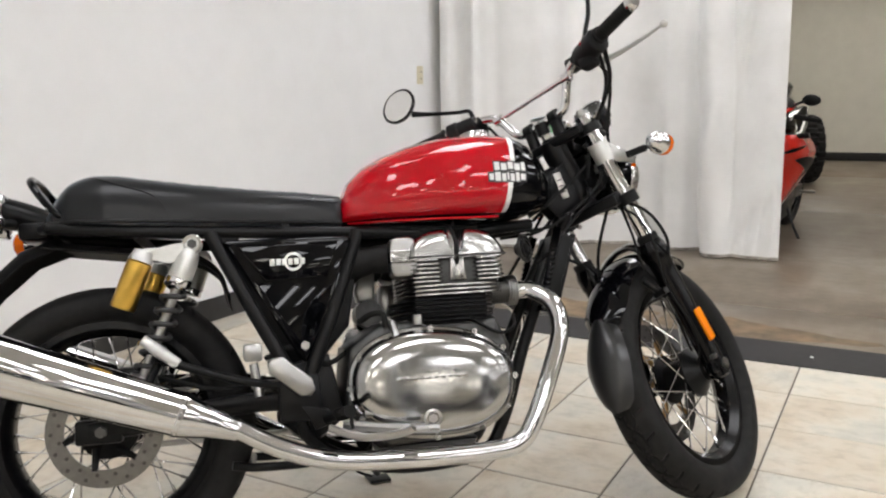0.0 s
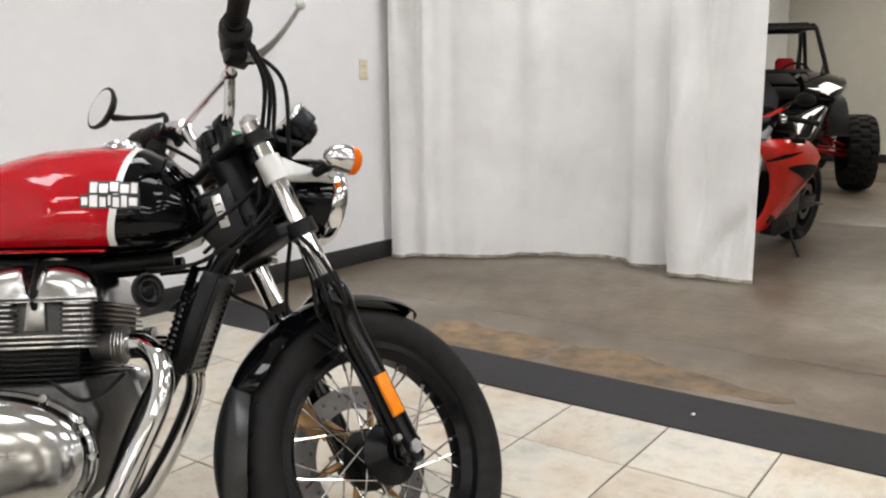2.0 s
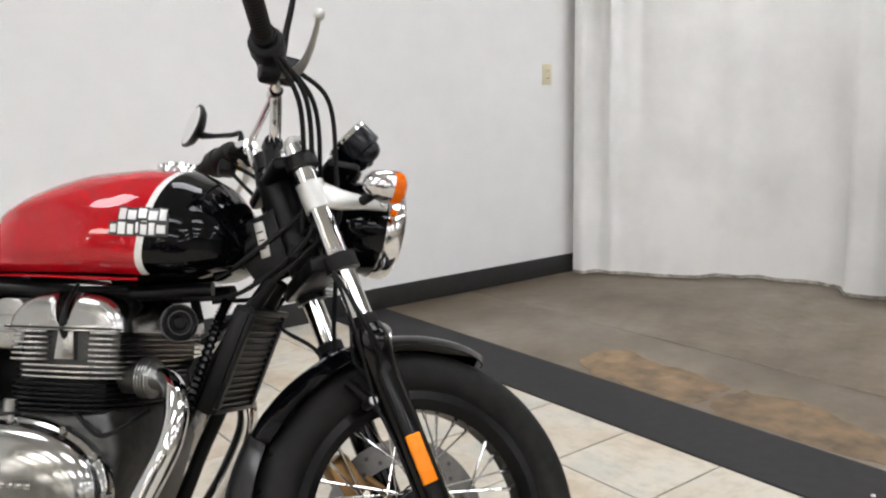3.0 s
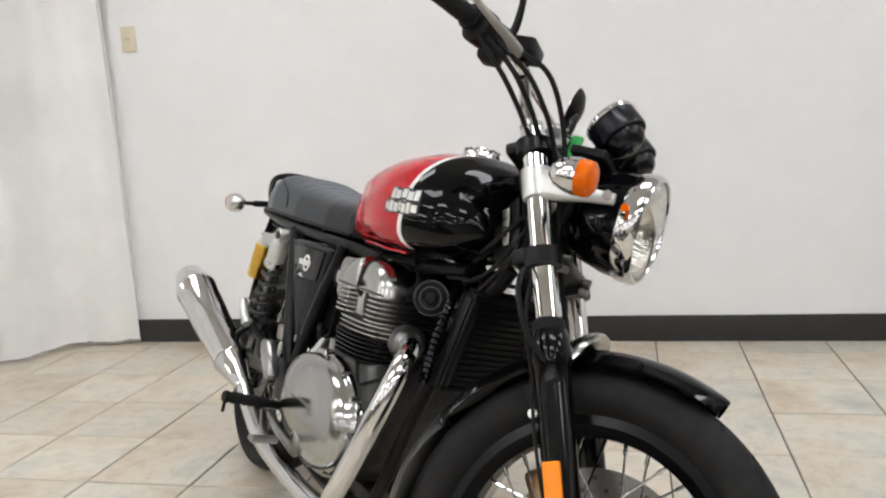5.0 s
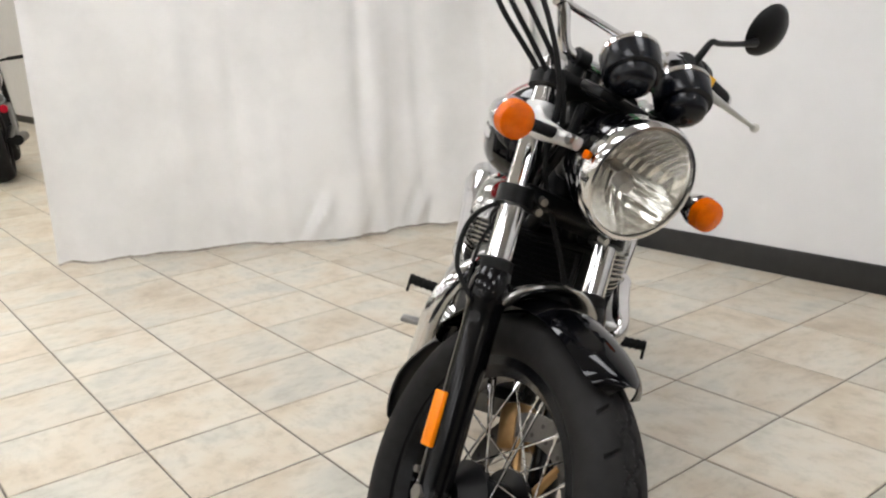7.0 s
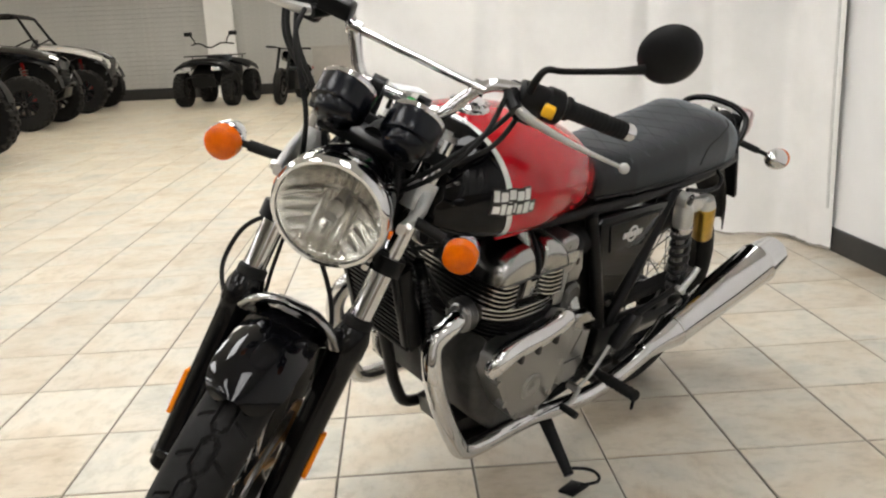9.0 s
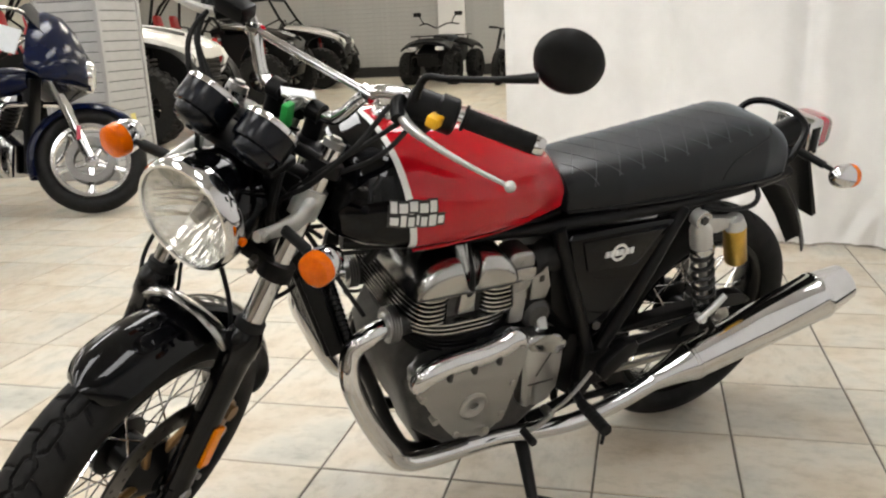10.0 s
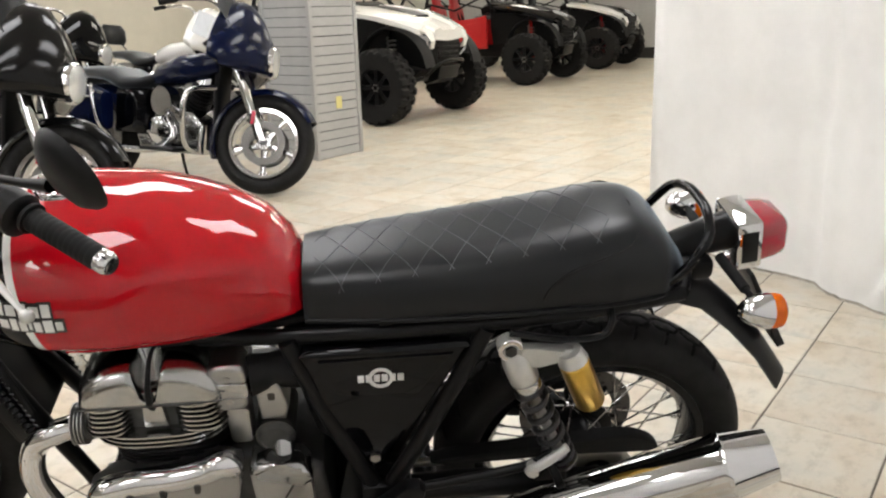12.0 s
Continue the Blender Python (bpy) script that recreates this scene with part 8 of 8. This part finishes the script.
def quad(m, label):
    t = thing("quad_bike", m, label, "quad bike")
    for x in (0.64, -0.64):
        for s in (1, -1):
            w = new("wheel", ATV_RIM)
            w.parent, w.location = t, (x, s * 0.46, 0.32)
            ty = new("tyre", ATV_TYRE)
            ty.parent = w
    b = bm_new()
    slab(b, [(-0.85, 0.40), (0.80, 0.36), (0.86, 0.60), (0.45, 0.78), (-0.30, 0.74), (-0.88, 0.80)], -0.24, 0.24, 0.05)
    part("body", b, BLACK_PLASTIC, t)
    for x in (0.60, -0.62):
        b = bm_new()
        loft(b, [[(xx, y, z + 0.03 - 0.16 * (abs(y) / 0.55) ** 3) for y in (-0.52, -0.4, -0.2, 0.0, 0.2, 0.4, 0.52)] + [(xx, y, z - 0.02 - 0.16 * (abs(y) / 0.55) ** 3) for y in (0.52, 0.4, 0.2, 0.0, -0.2, -0.4, -0.52)] for xx, z in ((x - 0.36, 0.76), (x - 0.20, 0.84), (x + 0.12, 0.86), (x + 0.30, 0.80))])
        part("mudguard", b, BLACK_PLASTIC, t)
        for i in range(6):
            part("rack_bar", rod(bm_new(), (x - 0.26 + 0.10 * i, -0.30, 0.93), (x - 0.26 + 0.10 * i, 0.30, 0.93), 0.011, seg=8), SATIN_BLACK, t)
        for s in (1, -1):
            b = bm_new()
            rod(b, (x - 0.28, s * 0.30, 0.93), (x + 0.26, s * 0.30, 0.93), 0.012, seg=8)
            rod(b, (x - 0.1, s * 0.29, 0.93), (x - 0.1, s * 0.28, 0.82), 0.012, seg=8)
            part("rack", b, SATIN_BLACK, t)
    b = bm_new()
    box(b, (-0.55, -0.16, 0.80), (0.15, 0.16, 0.95), 0.06)
    part("seat", b, VINYL, t)
    part("handlebar", tube(bm_new(), [(0.12, -0.42, 1.14), (0.24, -0.22, 1.16), (0.28, 0, 1.08), (0.24, 0.22, 1.16), (0.12, 0.42, 1.14)], 0.014, 10), SATIN_BLACK, t)
    for s in (1, -1):
        part("headlight", box(bm_new(), (0.80, s * 0.28 - 0.09, 0.66), (0.90, s * 0.28 + 0.09, 0.74), 0.02), LAMP_GLASS, t)
        part("mirror_arm", tube(bm_new(), [(0.22, s * 0.30, 1.16), (0.24, s * 0.36, 1.28), (0.22, s * 0.42, 1.33)], 0.012, 8), SATIN_BLACK, t)
        part("mirror_head", box(bm_new(), (0.18, s * 0.44 - 0.08, 1.30), (0.22, s * 0.44 + 0.08, 1.38), 0.015), BLACK_PLASTIC, t)
    b = bm_new()
    tube(b, [(0.84, -0.30, 0.42), (0.98, -0.22, 0.55), (0.99, 0.22, 0.55), (0.84, 0.30, 0.42)], 0.018, 8)
    part("front_bumper", b, SATIN_BLACK, t)
    return t


quad(pose(-15.0, -2.95, 0, 0, 0, -8), "black quad bike with racks by the slatted wall")


def sport_bike(m, label):
    t = thing("sport_motorcycle", m, label, "motorcycle", "parked motorcycles")
    cast_wheel(t, 0.69, 0.30, 0.06, 5, SATIN_BLACK)
    cast_wheel(t, -0.69, 0.31, 0.09, 5, SATIN_BLACK)
    # each half of the fairing: level sections from the front edge round to the rear edge, narrowing to the keel
    levels = ((0.85, (0.58, 0.11), (0.44, 0.205), (0.16, 0.235)), (0.80, (0.60, 0.10), (0.44, 0.245), (0.02, 0.275)), (0.72, (0.54, 0.13), (0.36, 0.270), (-0.06, 0.300)),
              (0.62, (0.45, 0.150), (0.28, 0.265), (-0.04, 0.290)), (0.50, (0.38, 0.145), (0.24, 0.225), (0.04, 0.245)), (0.36, (0.35, 0.115), (0.25, 0.165), (0.12, 0.180)), (0.18, (0.42, 0.045), (0.32, 0.085), (0.20, 0.095)))

    def skin(z, k, out):
        """A point on the fairing at height z, k from its front edge (0) to its rear edge (1), out beyond the surface."""
        for a, c in zip(levels, levels[1:]):
            if c[0] <= z <= a[0]:
                f = (a[0] - z) / (a[0] - c[0])
                p = [Vector(a[q]).lerp(Vector(c[q]), f) for q in (1, 2, 3)]
                q = p[0] * (1 - k) ** 2 + (p[1] * 2 - (p[0] + p[2]) / 2) * 2 * k * (1 - k) + p[2] * k ** 2
                return q.x, q.y + out, z
        return levels[-1][1][0], levels[-1][1][1] + out, z

    def patch(sd, lower, upper, out):
        """A strip on the fairing between two lines of (z, k), laid a little proud of it."""
        g = []
        for r in range(9):
            f = r / 8
            lo, hi = [[a + (c - a) * (f * (len(q) - 1) - int(min(f * (len(q) - 1), len(q) - 2))) for a, c in zip(q[int(min(f * (len(q) - 1), len(q) - 2))], q[int(min(f * (len(q) - 1), len(q) - 2)) + 1])] for q in (lower, upper)]
            g.append([(x, sd * y, z) for x, y, z in [skin(lo[0] + (hi[0] - lo[0]) * v, lo[1] + (hi[1] - lo[1]) * v, out) for v in (0, 0.33, 0.67, 1)]])
        pb = bm_new()
        loft(pb, g, closed=False, caps=False)
        thicken(pb, 0.003)
        return pb

    for s in (1, -1):
        b = bm_new()
        loft(b, [[(x, s * y, z) for x, y, z in [skin(0.85 - 0.67 * r / 20, k / 8, 0.0) for k in range(9)]] for r in range(21)], closed=False, caps=False)
        thicken(b, 0.006)
        part("side_fairing", b, SPORT_RED, t, smooth=45)
        part("fairing_vent", patch(s, [(0.66, 0.35), (0.60, 0.62), (0.56, 0.86), (0.64, 0.99)], [(0.67, 0.35), (0.69, 0.60), (0.68, 0.85), (0.645, 0.99)], 0.006), BLACK_PLASTIC, t)
        part("fairing_stripe", patch(s, [(0.70, 0.02), (0.73, 0.35), (0.77, 0.70)], [(0.71, 0.02), (0.755, 0.35), (0.775, 0.70)], 0.006), BLACK_PAINT, t, "black swoosh on the fairing")
        part("lower_stripe", patch(s, [(0.46, 0.62), (0.53, 0.80), (0.58, 0.97)], [(0.465, 0.62), (0.55, 0.78), (0.585, 0.97)], 0.006), BLACK_PAINT, t, "thin black line on the fairing")
        part("belly_panel", slab(bm_new(), [(0.22, 0.38), (0.04, 0.42), (-0.30, 0.34), (-0.28, 0.17), (0.10, 0.15), (0.24, 0.18)], s * 0.06, s * 0.145, 0.015), BLACK_PLASTIC, t)
        part("frame_spar", tube(bm_new(), [(0.30, s * 0.10, 0.80), (0.05, s * 0.19, 0.68), (-0.22, s * 0.16, 0.46)], 0.030, 10), SATIN_BLACK, t)
        part("fork_leg", rod(bm_new(), (0.69, s * 0.10, 0.30), (0.46, s * 0.10, 0.86), 0.028, seg=14), STEEL, t)
        part("headlight", slab(bm_new(), [(0.62, 0.84), (0.665, 0.86), (0.60, 0.94), (0.54, 0.92)], s * 0.05, s * 0.165, 0.012), LAMP_GLASS, t)
        b = bm_new()
        tube(b, [(0.52, s * 0.15, 1.02), (0.47, s * 0.22, 1.08), (0.45, s * 0.27, 1.10)], 0.010, 8)
        bmesh.ops.create_uvsphere(b, u_segments=16, v_segments=10, radius=0.055, matrix=Matrix.Translation((0.44, s * 0.30, 1.11)) @ Matrix.Diagonal((0.5, 1.2, 0.75, 1)))
        part("mirror", b, BLACK_PLASTIC, t)
        part("indicator", rod(bm_new(), (0.35, s * 0.22, 0.84), (0.35, s * 0.31, 0.85), 0.018, seg=12), BLACK_PLASTIC, t)
        part("footrest", rod(bm_new(), (-0.30, s * 0.18, 0.36), (-0.30, s * 0.30, 0.37), 0.012, seg=10), ALLOY, t)
        part("grip", rod(bm_new(), (0.36, s * 0.18, 0.98), (0.28, s * 0.36, 0.96), 0.018, seg=12), GRIP_RUBBER, t)
    b = bm_new()
    rings = [[(x, y, z + q) for y, q in ellipse(0, 0, w, h, 22, 2.6)] for x, z, w, h in ((0.70, 0.90, 0.06, 0.05), (0.62, 0.94, 0.15, 0.08), (0.52, 0.99, 0.18, 0.07))]
    loft(b, rings)
    part("nose", b, BLACK_PAINT, t)
    for s in (1, -1):
        part("nose_stripe", tube(bm_new(), [(0.70, s * 0.035, 0.945), (0.60, s * 0.13, 0.995), (0.48, s * 0.185, 1.045), (0.40, s * 0.19, 1.07)], 0.013, 8), SPORT_RED, t, "red edge below the screen")
    b = bm_new()
    loft(b, [[(0.56 - 0.14 * k, yy * (1 - 0.3 * k), 1.03 + 0.18 * k - 0.10 * (yy / 0.18) ** 2) for yy in (-0.18, -0.12, -0.06, 0, 0.06, 0.12, 0.18)] for k in (0, 0.35, 0.7, 1.0)], closed=False, caps=False)
    thicken(b, 0.004)
    part("windscreen", b, BLACK_PLASTIC, t)
    b = bm_new()
    rings = [[(x, y, z + q) for y, q in ellipse(0, 0, w, h, 22, 2.4)] for x, z, w, h in ((-0.14, 0.80, 0.08, 0.06), (0.0, 0.86, 0.15, 0.10), (0.20, 0.90, 0.17, 0.11), (0.36, 0.90, 0.11, 0.08))]
    loft(b, rings)
    part("fuel_tank", b, BLACK_PAINT, t)
    b = bm_new()
    rings = [[(x, y, z + q) for y, q in ellipse(0, 0, w, h, 20, 2.6)] for x, z, w, h in ((-0.14, 0.78, 0.09, 0.04), (-0.35, 0.80, 0.14, 0.05), (-0.60, 0.90, 0.11, 0.06), (-0.92, 1.0, 0.04, 0.03))]
    loft(b, rings)
    part("tail_section", b, BLACK_PAINT, t)
    b = bm_new()
    slab(b, [(-0.30, 0.28), (0.30, 0.26), (0.34, 0.62), (-0.28, 0.62)], -0.15, 0.15, 0.04)
    part("engine", b, SATIN_BLACK, t)
    part("swingarm", box(bm_new(), (-0.70, 0.09, 0.28), (-0.20, 0.13, 0.38), 0.012), SATIN_BLACK, t)
    b = bm_new()
    tube(b, [(-0.10, 0.13, 0.26), (-0.02, 0.22, 0.12), (0.03, 0.29, 0.020), (0.09, 0.31, 0.012)], 0.011, 8)
    part("side_stand", b, SATIN_BLACK, t)
    b = bm_new()
    grid = []
    for i in range(13):
        a = radians(30 + 120 * i / 12)
        grid.append([(0.69 + (0.33 - 0.03 * abs(v) ** 2.4) * math.cos(a), 0.075 * v, 0.30 + (0.33 - 0.03 * abs(v) ** 2.4) * math.sin(a)) for v in (-1, -0.6, -0.2, 0.2, 0.6, 1)])
    loft(b, grid, closed=False, caps=False)
    thicken(b, 0.004)
    part("front_fender", b, SPORT_RED, t)
    return t


sport_bike(Matrix.Translation((4.83, 0.60, 0)) @ Matrix.Rotation(radians(175), 4, "Z") @ Matrix.Rotation(radians(-5), 4, "X") @ Matrix.Scale(0.91, 4), "red and black sport motorcycle half hidden by the drape")

# ---- office corner behind the cruiser ----
LAMINATE = material("grey_laminate", (0.42, 0.40, 0.38), 0.5, vary=0.05, scale=8)
MAROON = material("maroon_fabric", (0.16, 0.02, 0.025), 0.8, vary=0.15, scale=40)
desk = thing("reception_desk", pose(-15.2, 0.6, 0), "long grey laminate reception desk", "desk")
part("front_panel", box(bm_new(), (-0.02, -1.7, 0.0), (0.02, 1.7, 0.98), 0.004), LAMINATE, desk)
part("worktop", box(bm_new(), (-0.62, -1.75, 0.98), (0.06, 1.75, 1.02), 0.006), LAMINATE, desk)
for y in (-1.68, 1.64):
    part("end_panel", box(bm_new(), (-0.60, y, 0.0), (-0.021, y + 0.04, 0.979), 0.004), LAMINATE, desk)
screen = thing("monitor", pose(-15.4, -0.1, 1.02), "black flat computer monitor on the desk", "monitor")
part("panel", box(bm_new(), (0.0, -0.28, 0.10), (0.04, 0.28, 0.44), 0.008), BLACK_PLASTIC, screen)
part("foot", box(bm_new(), (-0.08, -0.12, 0.0), (0.10, 0.12, 0.015), 0.005), BLACK_PLASTIC, screen)
part("neck", box(bm_new(), (0.0, -0.03, 0.014), (0.03, 0.03, 0.12), 0.004), BLACK_PLASTIC, screen)
oc = thing("office_chair", pose(-16.2, 0.35, 0), "maroon fabric office chair behind the desk", "chair")
part("backrest", box(bm_new(), (-0.06, -0.24, 0.62), (0.04, 0.24, 1.22), 0.05), MAROON, oc)
part("seat", box(bm_new(), (0.0, -0.24, 0.44), (0.48, 0.24, 0.54), 0.04), MAROON, oc)
part("column", rod(bm_new(), (0.22, 0, 0.06), (0.22, 0, 0.45), 0.03, seg=12), SATIN_BLACK, oc)
for i in range(5):
    a = 2 * math.pi * i / 5
    part("leg", rod(bm_new(), (0.22, 0, 0.08), (0.22 + 0.28 * math.cos(a), 0.28 * math.sin(a), 0.025), 0.022, seg=8), SATIN_BLACK, oc)
gc = thing("guest_chair", pose(-14.55, 1.40, 0, 0, 0, 190), "black armchair with metal legs in front of the desk", "chair")
part("seat", box(bm_new(), (-0.25, -0.25, 0.42), (0.25, 0.25, 0.50), 0.03), VINYL, gc)
part("backrest", box(bm_new(), (-0.29, -0.25, 0.55), (-0.22, 0.25, 0.92), 0.03), VINYL, gc)
for s in (1, -1):
    part("side_frame", tube(bm_new(), [(0.25, s * 0.27, 0.012), (0.24, s * 0.27, 0.66), (0.20, s * 0.27, 0.68), (-0.20, s * 0.27, 0.68), (-0.26, s * 0.27, 0.60), (-0.27, s * 0.27, 0.012)], 0.012, 8), SATIN_BLACK, gc)
wb = thing("whiteboard", pose(WEST + 0.03, 0.75, 1.75), "large pale whiteboard on the end wall", "whiteboard")
part("panel", box(bm_new(), (0.0, -1.25, -0.60), (0.02, 1.25, 0.60), 0.003), WHITE_PAINT, wb)
part("tray", box(bm_new(), (0.0, -1.25, -0.66), (0.07, 1.25, -0.62), 0.004), STEEL, wb)


# ---- floor tiles ----
def tile_mesh(name, spots):
    bm = bm_new()
    h = T / 2 - 0.0028
    for x, y in spots:
        lo = [bm.verts.new((x + a * h, y + b * h, -0.02)) for a, b in ((-1, -1), (1, -1), (1, 1), (-1, 1))]
        mid = [bm.verts.new((x + a * h, y + b * h, -0.0015)) for a, b in ((-1, -1), (1, -1), (1, 1), (-1, 1))]
        top = [bm.verts.new((x + a * (h - 0.002), y + b * (h - 0.002), 0.0)) for a, b in ((-1, -1), (1, -1), (1, 1), (-1, 1))]
        for a, b in ((lo, mid), (mid, top)):
            for j in range(4):
                bm.faces.new((a[j], a[(j + 1) % 4], b[(j + 1) % 4], b[j]))
        bm.faces.new(top)
    return mesh_of(bm, name, TILE, 30)


floor = bpy.data.objects["floor"]
shared_tile = tile_mesh("tile", [(0, 0)])
rest = []
rng = random.Random(5)
for i in range(int(WEST / T) - 1, 5):
    for j in range(int(SOUTH / T) - 1, 8):
        cx, cy = (i + 0.5) * T, (j + 0.5) * T
        if -11 <= i and -8 <= j:
            ob = new("tile", shared_tile)
            ob.parent = floor
            ob.location = (cx, cy, rng.uniform(-0.0006, 0.0006))
            ob.rotation_euler = (0, 0, rng.choice((0, 1, 2, 3)) * math.pi / 2)
        else:
            rest.append((cx, cy))
tiles_far = new("tile_field", tile_mesh("tile_field", rest))
tiles_far.parent = floor
tagged(tiles_far, "beige glazed floor tiles of the showroom", kind="stuff")
